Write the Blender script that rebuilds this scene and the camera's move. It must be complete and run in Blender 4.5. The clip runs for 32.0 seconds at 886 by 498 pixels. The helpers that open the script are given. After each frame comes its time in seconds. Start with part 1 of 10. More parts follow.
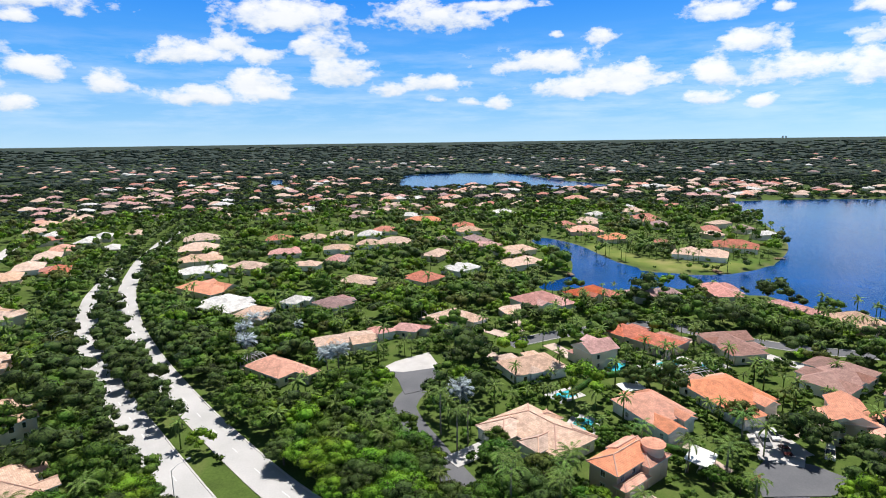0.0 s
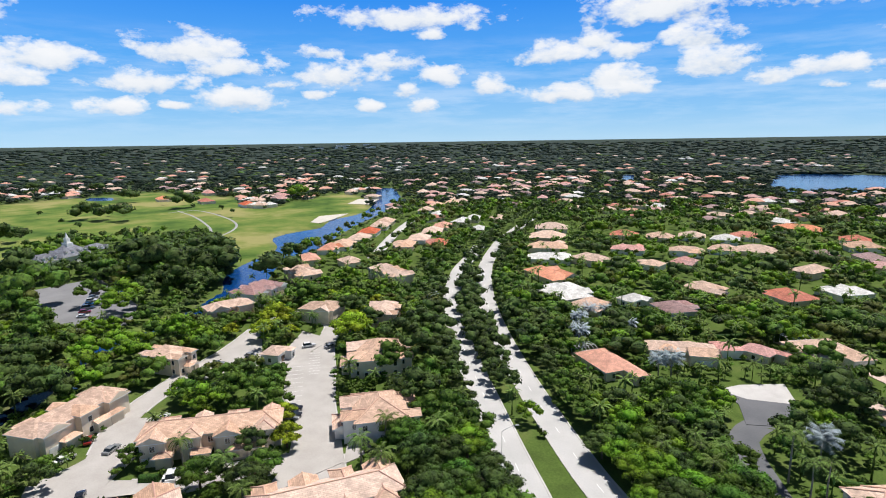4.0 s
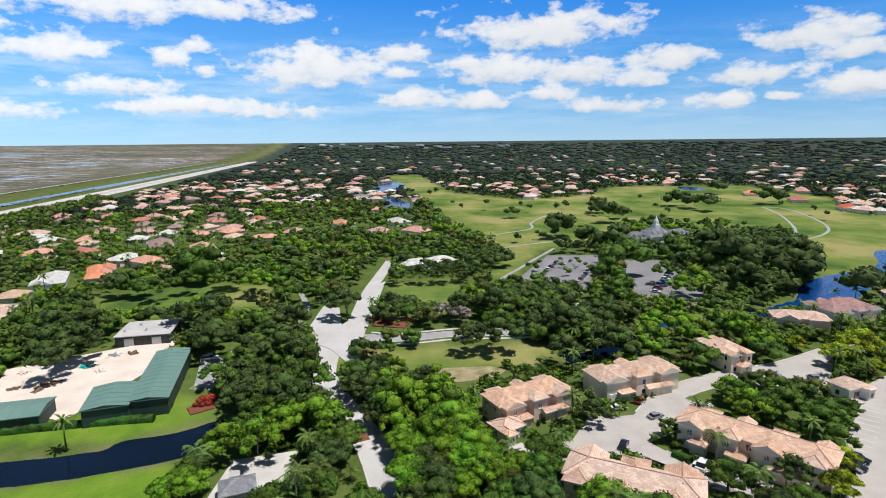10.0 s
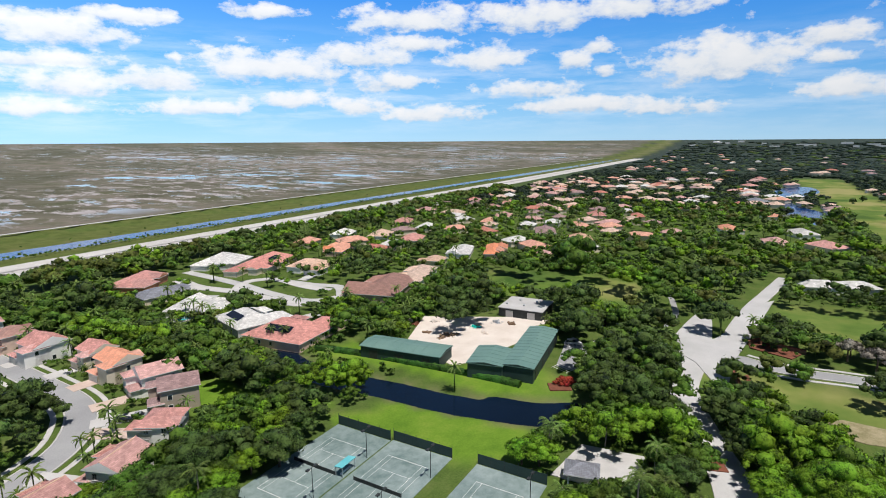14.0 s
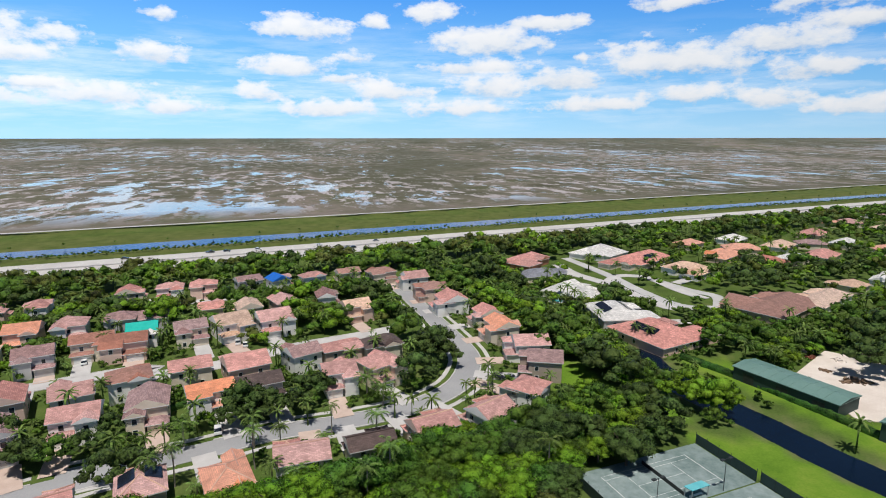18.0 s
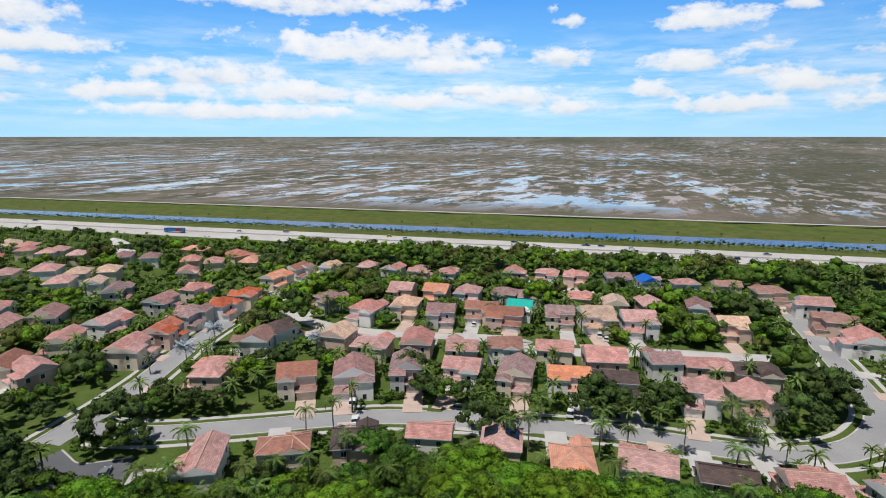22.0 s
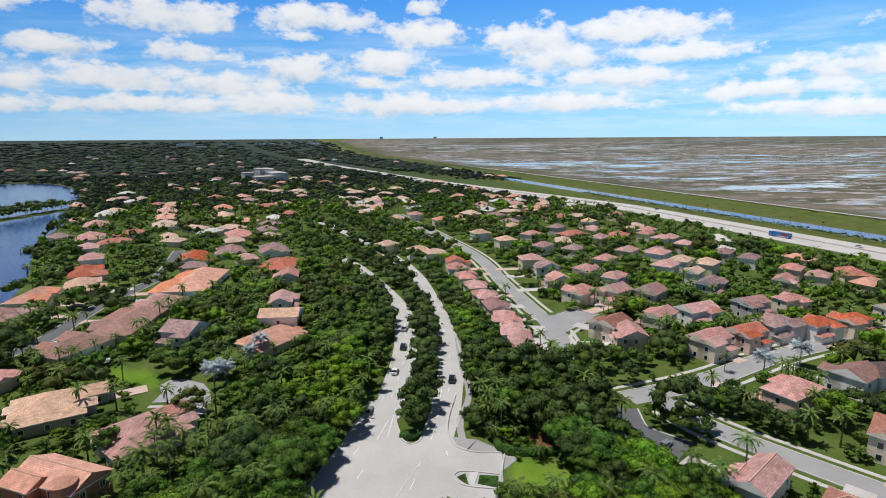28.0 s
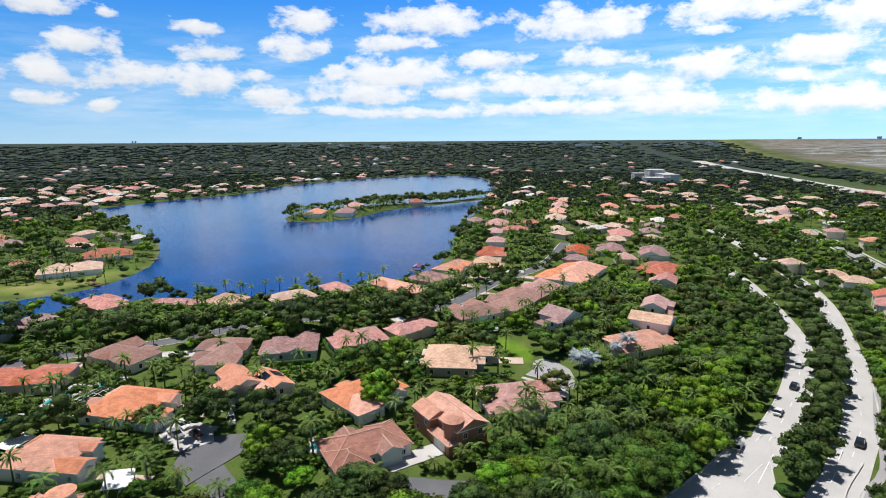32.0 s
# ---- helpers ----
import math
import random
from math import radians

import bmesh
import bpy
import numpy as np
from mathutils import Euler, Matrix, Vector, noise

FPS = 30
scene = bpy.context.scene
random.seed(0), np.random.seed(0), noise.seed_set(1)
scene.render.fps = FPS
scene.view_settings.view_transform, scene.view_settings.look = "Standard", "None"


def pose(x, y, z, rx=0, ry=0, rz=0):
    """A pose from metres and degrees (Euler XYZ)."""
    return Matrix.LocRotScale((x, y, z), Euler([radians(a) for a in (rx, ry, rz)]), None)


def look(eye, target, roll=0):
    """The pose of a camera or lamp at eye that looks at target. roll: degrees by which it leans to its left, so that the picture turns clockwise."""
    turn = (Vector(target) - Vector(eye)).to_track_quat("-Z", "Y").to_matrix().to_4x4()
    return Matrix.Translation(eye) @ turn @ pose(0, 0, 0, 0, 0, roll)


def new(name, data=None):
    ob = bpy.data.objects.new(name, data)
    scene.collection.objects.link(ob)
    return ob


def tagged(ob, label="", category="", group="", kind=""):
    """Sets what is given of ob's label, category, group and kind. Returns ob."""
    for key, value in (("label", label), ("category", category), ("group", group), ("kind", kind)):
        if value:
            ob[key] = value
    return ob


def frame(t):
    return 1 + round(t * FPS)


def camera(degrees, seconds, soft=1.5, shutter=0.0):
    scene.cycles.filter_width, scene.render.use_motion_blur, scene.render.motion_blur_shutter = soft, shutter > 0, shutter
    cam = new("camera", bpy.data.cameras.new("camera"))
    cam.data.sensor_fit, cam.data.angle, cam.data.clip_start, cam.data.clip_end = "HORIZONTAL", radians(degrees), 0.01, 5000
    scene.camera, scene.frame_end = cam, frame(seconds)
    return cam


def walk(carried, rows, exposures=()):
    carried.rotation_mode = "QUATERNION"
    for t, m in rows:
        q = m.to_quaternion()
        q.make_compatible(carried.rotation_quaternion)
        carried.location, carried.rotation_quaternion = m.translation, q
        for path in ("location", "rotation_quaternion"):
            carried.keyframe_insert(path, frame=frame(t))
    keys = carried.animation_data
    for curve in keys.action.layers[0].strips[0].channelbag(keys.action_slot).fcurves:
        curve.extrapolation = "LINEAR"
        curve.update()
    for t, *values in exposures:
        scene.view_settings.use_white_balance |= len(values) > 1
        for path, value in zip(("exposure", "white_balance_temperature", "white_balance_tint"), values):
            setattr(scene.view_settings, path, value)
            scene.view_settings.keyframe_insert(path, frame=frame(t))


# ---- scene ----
cam = camera(77.10, 32.0, soft=1.0)
PATH = (   # seconds, pitch, roll, yaw
    (0.0, -10.89, 0.76, -0.00),
    (0.5, -10.88, 0.79, 4.32),
    (1.0, -10.87, 0.78, 8.70),
    (1.5, -10.86, 0.76, 13.05),
    (2.0, -10.87, 0.78, 17.38),
    (2.5, -10.92, 0.77, 21.69),
    (3.0, -10.93, 0.76, 26.09),
    (3.5, -10.95, 0.78, 30.45),
    (5.5, -10.89, 0.68, 48.49),
    (6.0, -10.88, 0.63, 53.10),
    (6.5, -10.89, 0.60, 57.73),
    (7.0, -10.88, 0.63, 62.40),
    (7.5, -10.88, 0.66, 67.07),
    (8.0, -10.88, 0.68, 71.70),
    (8.5, -10.89, 0.70, 76.43),
    (9.0, -10.91, 0.65, 81.15),
    (9.5, -10.96, 0.61, 85.86),
    (10.0, -10.96, 0.56, 90.53),
    (10.5, -10.98, 0.54, 95.23),
    (11.0, -10.98, 0.49, 99.94),
    (11.5, -11.00, 0.45, 104.71),
    (12.0, -11.00, 0.42, 109.42),
    (12.5, -11.00, 0.43, 114.11),
    (13.0, -11.00, 0.40, 118.81),
    (13.5, -10.99, 0.36, 123.65),
    (14.0, -10.98, 0.35, 128.40),
    (14.5, -11.00, 0.34, 133.16),
    (16.5, -11.11, 0.14, 152.30),
    (17.0, -11.15, 0.08, 157.05),
    (17.5, -11.24, 0.05, 161.79),
    (18.0, -11.30, 0.05, 166.51),
    (18.5, -11.32, 0.04, 171.25),
    (19.0, -11.31, 0.06, 176.03),
    (19.5, -11.37, 0.09, 180.79),
    (20.0, -11.40, 0.07, 185.52),
    (20.5, -11.44, 0.05, 190.28),
    (21.0, -11.44, 0.00, 195.08),
    (21.5, -11.43, -0.03, 199.91),
    (22.0, -11.43, -0.00, 204.32),
    (22.5, -11.40, 0.02, 209.07),
    (23.0, -11.37, 0.03, 213.90),
    (23.5, -11.36, 0.06, 218.67),
    (24.0, -11.33, 0.09, 223.45),
    (24.5, -11.35, 0.12, 228.21),
    (25.0, -11.33, 0.14, 233.01),
    (25.5, -11.33, 0.16, 237.78),
    (27.5, -11.29, 0.29, 257.10),
    (28.0, -11.29, 0.32, 261.94),
    (28.5, -11.26, 0.39, 266.72),
    (29.0, -11.23, 0.42, 271.46),
    (29.5, -11.15, 0.40, 276.18),
    (30.0, -11.12, 0.41, 280.94),
    (30.5, -11.10, 0.42, 285.72),
    (31.0, -11.07, 0.45, 290.54),
    (31.5, -11.03, 0.41, 295.46),
    (32.0, -11.00, 0.35, 300.33),
)
EYE = 73.0
walk(cam, [(t, pose(0, 0, EYE, 90 + a, b, c)) for t, a, b, c in PATH],
     exposures=((0, 0.24), (6, 0.08), (13, -0.08), (17, -0.26), (20, -0.33), (24, -0.38), (28, -0.3), (30, -0.2), (32, 0.04)))

# ---- world and sun ----
SUN_AZ, SUN_EL = 344.0, 71.0          # degrees from +y towards -x, and above the horizon
SUN_DIR = Vector((-math.sin(radians(SUN_AZ)) * math.cos(radians(SUN_EL)), math.cos(radians(SUN_AZ)) * math.cos(radians(SUN_EL)), math.sin(radians(SUN_EL))))
world = bpy.data.worlds.new("sky")
scene.world = world
world.use_nodes = True
wn, wl = world.node_tree.nodes, world.node_tree.links
sky = wn.new("ShaderNodeTexSky")
sky.sky_type, sky.sun_disc = "NISHITA", False
sky.sun_elevation, sky.sun_rotation = radians(SUN_EL), radians(-SUN_AZ)
sky.air_density, sky.dust_density, sky.ozone_density, sky.altitude = 1.0, 0.3, 2.0, 70
wn["Background"].inputs["Strength"].default_value = 0.05
wl.new(sky.outputs[0], wn["Background"].inputs["Color"])
sun = new("sun", bpy.data.lights.new("sun", "SUN"))
sun.data.energy, sun.data.angle, sun.data.color = 5.0, radians(0.53), (1.0, 0.955, 0.91)
sun.matrix_world = look(SUN_DIR * 300, (0, 0, 0))


# ---- materials ----
def node_mat(name):
    m = bpy.data.materials.new(name)
    m.use_nodes = True
    nt = m.node_tree
    return m, nt.nodes, nt.links, nt.nodes["Principled BSDF"]


def ramp(nodes, links, fac, stops):
    r = nodes.new("ShaderNodeValToRGB")
    el = r.color_ramp.elements
    while len(el) < len(stops):
        el.new(0.5)
    for e, (p, c) in zip(el, stops):
        e.position, e.color = p, (*c, 1) if len(c) == 3 else c
    links.new(fac, r.inputs[0])
    return r.outputs[0]


def noise_tex(nodes, links, coord, scale, detail=4, rough=0.55):
    n = nodes.new("ShaderNodeTexNoise")
    n.inputs["Scale"].default_value, n.inputs["Detail"].default_value, n.inputs["Roughness"].default_value = scale, detail, rough
    links.new(coord, n.inputs["Vector"])
    return n.outputs[0]


def mix(nodes, links, fac, a, b, kind="MIX"):
    x = nodes.new("ShaderNodeMix")
    x.data_type, x.blend_type = "RGBA", kind
    for v, s in ((fac, x.inputs[0]), (a, x.inputs[6]), (b, x.inputs[7])):
        if hasattr(v, "links"):
            links.new(v, s)
        else:
            s.default_value = v if isinstance(v, (int, float)) else (*v, 1)
    return x.outputs[2]


def maths(nodes, links, op, a, b=0.0, c=0.0):
    x = nodes.new("ShaderNodeMath")
    x.operation = op
    for v, s in zip((a, b, c), x.inputs):
        if hasattr(v, "links"):
            links.new(v, s)
        else:
            s.default_value = v
    return x.outputs[0]


def varied(name, c1, c2, scale=0.4, fine=4.0, rough=0.8, bump=0.1, spec=0.3, random_amount=0.0, metal=0.0):
    """A surface between two colours, with broad stains, fine grain and a little relief."""
    m, n, l, b = node_mat(name)
    geo = n.new("ShaderNodeNewGeometry").outputs["Position"]
    big = noise_tex(n, l, geo, scale, 3)
    small = noise_tex(n, l, geo, fine, 5, 0.7)
    f = maths(n, l, "ADD", maths(n, l, "MULTIPLY", big, 0.6), maths(n, l, "MULTIPLY", small, 0.4))
    col = ramp(n, l, f, [(0.36, c1), (0.64, c2)])
    if random_amount:
        info = n.new("ShaderNodeObjectInfo").outputs["Random"]
        hsv = n.new("ShaderNodeHueSaturation")
        l.new(col, hsv.inputs["Color"])
        l.new(maths(n, l, "MULTIPLY_ADD", info, random_amount, 1 - random_amount / 2), hsv.inputs["Value"])
        l.new(maths(n, l, "MULTIPLY_ADD", info, random_amount * 0.08, 0.5 - random_amount * 0.04), hsv.inputs["Hue"])
        col = hsv.outputs[0]
    l.new(col, b.inputs["Base Color"])
    b.inputs["Roughness"].default_value, b.inputs["Metallic"].default_value = rough, metal
    b.inputs["Specular IOR Level"].default_value = spec
    if bump:
        bp = n.new("ShaderNodeBump")
        bp.inputs["Strength"].default_value, bp.inputs["Distance"].default_value = bump, 0.05
        l.new(small, bp.inputs["Height"])
        l.new(bp.outputs[0], b.inputs["Normal"])
    return m


def tile_roof(name, c1, c2, c3):
    """Barrel tiles in courses: u runs along the eave, v up the slope, in metres."""
    m, n, l, b = node_mat(name)
    uv = n.new("ShaderNodeUVMap").outputs[0]
    br = n.new("ShaderNodeTexBrick")
    br.inputs["Scale"].default_value = 1.0
    br.inputs["Brick Width"].default_value, br.inputs["Row Height"].default_value = 0.95, 0.4
    br.inputs["Mortar Size"].default_value, br.inputs["Mortar Smooth"].default_value = 0.035, 0.4
    br.inputs["Color1"].default_value, br.inputs["Color2"].default_value = (*[min(1.0, v * 1.14) for v in c1], 1), (*[v * 0.8 for v in c2], 1)
    br.inputs["Mortar"].default_value = (*[v * 0.68 for v in c3], 1)
    l.new(uv, br.inputs["Vector"])
    geo = n.new("ShaderNodeNewGeometry").outputs["Position"]
    big = noise_tex(n, l, geo, 0.45, 5, 0.65)
    fine = noise_tex(n, l, geo, 3.0, 4, 0.7)
    col = mix(n, l, ramp(n, l, fine, [(0.45, (0, 0, 0)), (0.7, (0.75, 0.75, 0.75))]), br.outputs[0], c3)
    col = mix(n, l, ramp(n, l, big, [(0.42, (0, 0, 0)), (0.68, (0.7, 0.7, 0.7))]), col, [v * 0.55 for v in c3])
    info = n.new("ShaderNodeObjectInfo").outputs["Random"]
    hsv = n.new("ShaderNodeHueSaturation")
    l.new(col, hsv.inputs["Color"])
    tone = maths(n, l, "FRACT", maths(n, l, "MULTIPLY", info, 7.31))
    l.new(maths(n, l, "MULTIPLY_ADD", info, 0.34, 0.84), hsv.inputs["Value"])
    l.new(maths(n, l, "MULTIPLY_ADD", tone, 0.36, 0.84), hsv.inputs["Saturation"])
    l.new(hsv.outputs[0], b.inputs["Base Color"])
    b.inputs["Roughness"].default_value = 0.75
    b.inputs["Specular IOR Level"].default_value = 0.3
    bp = n.new("ShaderNodeBump")
    bp.inputs["Strength"].default_value, bp.inputs["Distance"].default_value = 0.7, 0.06
    l.new(br.outputs[1], bp.inputs["Height"])
    bp.invert = True
    l.new(bp.outputs[0], b.inputs["Normal"])
    return m


def leaf_mat(name, dark, light, tip, through_light=0.22):
    m, n, l, b = node_mat(name)
    geo = n.new("ShaderNodeNewGeometry")
    info = n.new("ShaderNodeObjectInfo").outputs["Random"]
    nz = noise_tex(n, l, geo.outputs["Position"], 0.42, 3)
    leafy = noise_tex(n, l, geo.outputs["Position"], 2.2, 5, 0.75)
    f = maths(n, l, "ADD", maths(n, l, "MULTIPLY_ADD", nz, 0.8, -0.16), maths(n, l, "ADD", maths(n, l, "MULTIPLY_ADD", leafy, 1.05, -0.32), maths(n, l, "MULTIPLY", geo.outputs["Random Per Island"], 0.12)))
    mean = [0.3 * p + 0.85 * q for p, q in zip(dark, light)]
    # the two lowest stops paint deep shade between leaves, at random spots
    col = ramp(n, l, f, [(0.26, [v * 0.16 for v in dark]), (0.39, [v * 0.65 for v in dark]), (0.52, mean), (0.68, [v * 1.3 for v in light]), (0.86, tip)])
    bp = n.new("ShaderNodeBump")
    bp.inputs["Strength"].default_value, bp.inputs["Distance"].default_value = 0.8, 0.4
    l.new(leafy, bp.inputs["Height"])
    l.new(bp.outputs[0], b.inputs["Normal"])
    hsv = n.new("ShaderNodeHueSaturation")
    l.new(col, hsv.inputs["Color"])
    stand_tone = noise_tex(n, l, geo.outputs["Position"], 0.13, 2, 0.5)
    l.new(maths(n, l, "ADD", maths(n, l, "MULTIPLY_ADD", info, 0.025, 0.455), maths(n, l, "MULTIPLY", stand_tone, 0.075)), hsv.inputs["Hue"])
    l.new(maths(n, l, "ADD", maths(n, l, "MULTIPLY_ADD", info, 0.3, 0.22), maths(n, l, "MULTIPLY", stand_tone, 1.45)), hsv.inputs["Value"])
    l.new(hsv.outputs[0], b.inputs["Base Color"])
    b.inputs["Roughness"].default_value = 0.5
    b.inputs["Specular IOR Level"].default_value = 0.14
    tr = n.new("ShaderNodeBsdfTranslucent")
    l.new(hsv.outputs[0], tr.inputs["Color"])
    ms = n.new("ShaderNodeMixShader")
    ms.inputs[0].default_value = through_light
    l.new(b.outputs[0], ms.inputs[1])
    l.new(tr.outputs[0], ms.inputs[2])
    l.new(ms.outputs[0], n["Material Output"].inputs["Surface"])
    return m


ROOFS = {
    "o": tile_roof("roof_orange", (0.72, 0.33, 0.215), (0.76, 0.375, 0.25), (0.66, 0.30, 0.20)),
    "s": tile_roof("roof_salmon", (0.64, 0.355, 0.315), (0.585, 0.305, 0.27), (0.50, 0.265, 0.235)),
    "t": tile_roof("roof_tan", (0.70, 0.49, 0.37), (0.65, 0.445, 0.335), (0.59, 0.40, 0.30)),
    "b": tile_roof("roof_brown", (0.36, 0.185, 0.145), (0.31, 0.15, 0.115), (0.38, 0.205, 0.16)),
    "g": tile_roof("roof_mauve", (0.44, 0.28, 0.265), (0.37, 0.23, 0.215), (0.30, 0.185, 0.175)),
    "r": tile_roof("roof_red", (0.58, 0.20, 0.125), (0.52, 0.165, 0.105), (0.46, 0.15, 0.10)),
    "d": tile_roof("roof_dark", (0.125, 0.088, 0.078), (0.105, 0.072, 0.066), (0.09, 0.065, 0.06)),
    "w": tile_roof("roof_white", (0.74, 0.72, 0.68), (0.66, 0.65, 0.62), (0.6, 0.58, 0.55)),
    "k": tile_roof("roof_slate", (0.24, 0.25, 0.28), (0.2, 0.21, 0.24), (0.18, 0.18, 0.2)),
}
ROOF_WORDS = {"o": "orange clay", "s": "salmon pink", "t": "sandy tan", "b": "brown", "g": "mauve brown", "r": "bright red", "d": "dark brown", "w": "white", "k": "slate grey"}
WALLS = {
    "cream": varied("stucco_cream", (0.68, 0.58, 0.45), (0.78, 0.69, 0.56), 0.3, 6, 0.9, 0.06),
    "white": varied("stucco_white", (0.77, 0.75, 0.71), (0.85, 0.83, 0.79), 0.3, 6, 0.9, 0.06),
    "pink": varied("stucco_pink", (0.66, 0.47, 0.38), (0.74, 0.55, 0.46), 0.3, 6, 0.9, 0.06),
    "taupe": varied("stucco_taupe", (0.36, 0.30, 0.24), (0.43, 0.36, 0.29), 0.3, 6, 0.9, 0.06),
    "terra": varied("stucco_terracotta", (0.42, 0.18, 0.10), (0.50, 0.23, 0.14), 0.3, 6, 0.9, 0.06),
    "grey": varied("stucco_grey", (0.48, 0.47, 0.46), (0.56, 0.55, 0.53), 0.3, 6, 0.9, 0.06),
}
CAP = varied("ridge_mortar", (0.52, 0.31, 0.235), (0.60, 0.39, 0.30), 0.5, 5, 0.85, 0.1, random_amount=0.3)
TRIM = varied("white_trim", (0.74, 0.73, 0.70), (0.82, 0.81, 0.78), 0.5, 6, 0.7, 0.0)
GLASS, _n, _l, _b = node_mat("window_glass")
_b.inputs["Base Color"].default_value, _b.inputs["Roughness"].default_value = (0.02, 0.028, 0.035, 1), 0.08
_b.inputs["Specular IOR Level"].default_value = 0.7
ASPHALT = varied("asphalt_worn", (0.40, 0.395, 0.385), (0.51, 0.50, 0.49), 0.07, 2.5, 0.9, 0.15)
ASPHALT_DARK = varied("asphalt_dark", (0.10, 0.105, 0.115), (0.15, 0.15, 0.16), 0.08, 2.5, 0.9, 0.15)
ASPHALT_LOT = varied("asphalt_lot", (0.17, 0.17, 0.178), (0.235, 0.235, 0.24), 0.07, 2.5, 0.9, 0.15)
ASPHALT_MID = varied("asphalt_mid", (0.27, 0.27, 0.275), (0.35, 0.35, 0.35), 0.07, 2.5, 0.9, 0.15)
CONCRETE = varied("concrete_pale", (0.44, 0.42, 0.405), (0.54, 0.525, 0.505), 0.2, 4, 0.9, 0.1)
PALE_COURT = varied("pale_court_paving", (0.36, 0.335, 0.31), (0.45, 0.425, 0.40), 0.15, 3, 0.9, 0.1)
PAVER = varied("pink_pavers", (0.48, 0.36, 0.30), (0.58, 0.46, 0.39), 0.3, 5, 0.9, 0.15)
HIGHWAY = varied("highway_concrete", (0.45, 0.425, 0.40), (0.54, 0.52, 0.49), 0.04, 1.2, 0.9, 0.1)
LINE = varied("road_paint", (0.68, 0.68, 0.66), (0.78, 0.78, 0.76), 0.5, 6, 0.8, 0.0)
SAND = varied("bunker_sand", (0.50, 0.46, 0.39), (0.58, 0.54, 0.47), 0.15, 3, 0.95, 0.1)
DRY_BANK = varied("dry_grass_bank", (0.16, 0.145, 0.06), (0.38, 0.32, 0.20), 0.25, 3, 0.95, 0.2)
DIRT = varied("pale_dirt", (0.58, 0.50, 0.43), (0.70, 0.63, 0.56), 0.12, 2, 0.95, 0.2)
MULCH = varied("red_mulch", (0.14, 0.05, 0.03), (0.23, 0.085, 0.05), 0.4, 6, 0.95, 0.2)
BARK = varied("bark", (0.09, 0.065, 0.045), (0.17, 0.13, 0.095), 1.0, 8, 0.95, 0.4)
PALM_BARK = varied("palm_bark", (0.21, 0.18, 0.15), (0.33, 0.29, 0.24), 1.0, 9, 0.95, 0.3)
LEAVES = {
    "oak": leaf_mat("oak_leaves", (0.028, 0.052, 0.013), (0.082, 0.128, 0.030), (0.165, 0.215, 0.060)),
    # dark bluish tone: distance haze put into the leaf colour
    "far": leaf_mat("hazy_far_leaves", (0.020, 0.036, 0.023), (0.050, 0.074, 0.046), (0.095, 0.125, 0.080), 0.35),
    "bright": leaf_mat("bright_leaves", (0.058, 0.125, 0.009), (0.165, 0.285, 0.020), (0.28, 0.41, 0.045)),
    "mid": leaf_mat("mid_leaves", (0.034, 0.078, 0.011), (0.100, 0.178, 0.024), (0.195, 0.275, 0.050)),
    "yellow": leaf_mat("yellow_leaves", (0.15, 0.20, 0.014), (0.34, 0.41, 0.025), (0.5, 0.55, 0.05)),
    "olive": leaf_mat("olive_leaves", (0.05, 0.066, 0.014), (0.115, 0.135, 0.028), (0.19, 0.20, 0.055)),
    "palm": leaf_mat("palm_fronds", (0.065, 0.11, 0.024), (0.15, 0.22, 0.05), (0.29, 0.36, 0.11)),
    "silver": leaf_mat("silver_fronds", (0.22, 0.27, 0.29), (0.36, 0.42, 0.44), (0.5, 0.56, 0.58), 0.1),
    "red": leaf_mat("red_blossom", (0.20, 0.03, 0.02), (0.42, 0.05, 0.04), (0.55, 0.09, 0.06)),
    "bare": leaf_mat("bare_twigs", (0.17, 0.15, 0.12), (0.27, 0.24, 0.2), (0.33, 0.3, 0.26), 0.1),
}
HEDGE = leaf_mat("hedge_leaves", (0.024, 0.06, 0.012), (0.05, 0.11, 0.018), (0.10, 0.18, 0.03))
POOL, _n, _l, _b = node_mat("pool_water")
_pn = noise_tex(_n, _l, _n.new("ShaderNodeNewGeometry").outputs["Position"], 1.4, 3)
_l.new(ramp(_n, _l, _pn, [(0.35, (0.03, 0.42, 0.50)), (0.7, (0.09, 0.55, 0.60))]), _b.inputs["Base Color"])
_b.inputs["Roughness"].default_value = 0.06
METAL_DARK = varied("dark_metal", (0.03, 0.035, 0.035), (0.05, 0.055, 0.055), 1, 8, 0.55, 0.0, metal=0.3)
METAL_PALE = varied("galvanised_metal", (0.45, 0.46, 0.47), (0.55, 0.56, 0.57), 1, 8, 0.45, 0.0, metal=0.6)
GREEN_METAL = varied("green_metal_roof", (0.10, 0.19, 0.165), (0.15, 0.25, 0.215), 0.08, 1.5, 0.5, 0.05)
GREEN_WALL = varied("dark_green_cladding", (0.022, 0.045, 0.04), (0.035, 0.065, 0.058), 0.2, 3, 0.6, 0.1)
GREY_ROOF = varied("grey_flat_roof", (0.38, 0.37, 0.36), (0.50, 0.49, 0.48), 0.15, 2, 0.85, 0.1)
COURT = varied("court_clay_green", (0.095, 0.15, 0.14), (0.27, 0.33, 0.32), 0.09, 0.5, 0.85, 0.05)
SOLAR = varied("solar_panel", (0.008, 0.010, 0.018), (0.014, 0.017, 0.028), 0.8, 6, 0.2, 0.0, spec=0.6)
TEAL = varied("teal_tarp", (0.0, 0.36, 0.29), (0.02, 0.45, 0.37), 0.6, 4, 0.6, 0.1)
BLUE = varied("blue_tarp", (0.01, 0.10, 0.42), (0.02, 0.15, 0.52), 0.6, 4, 0.6, 0.1)
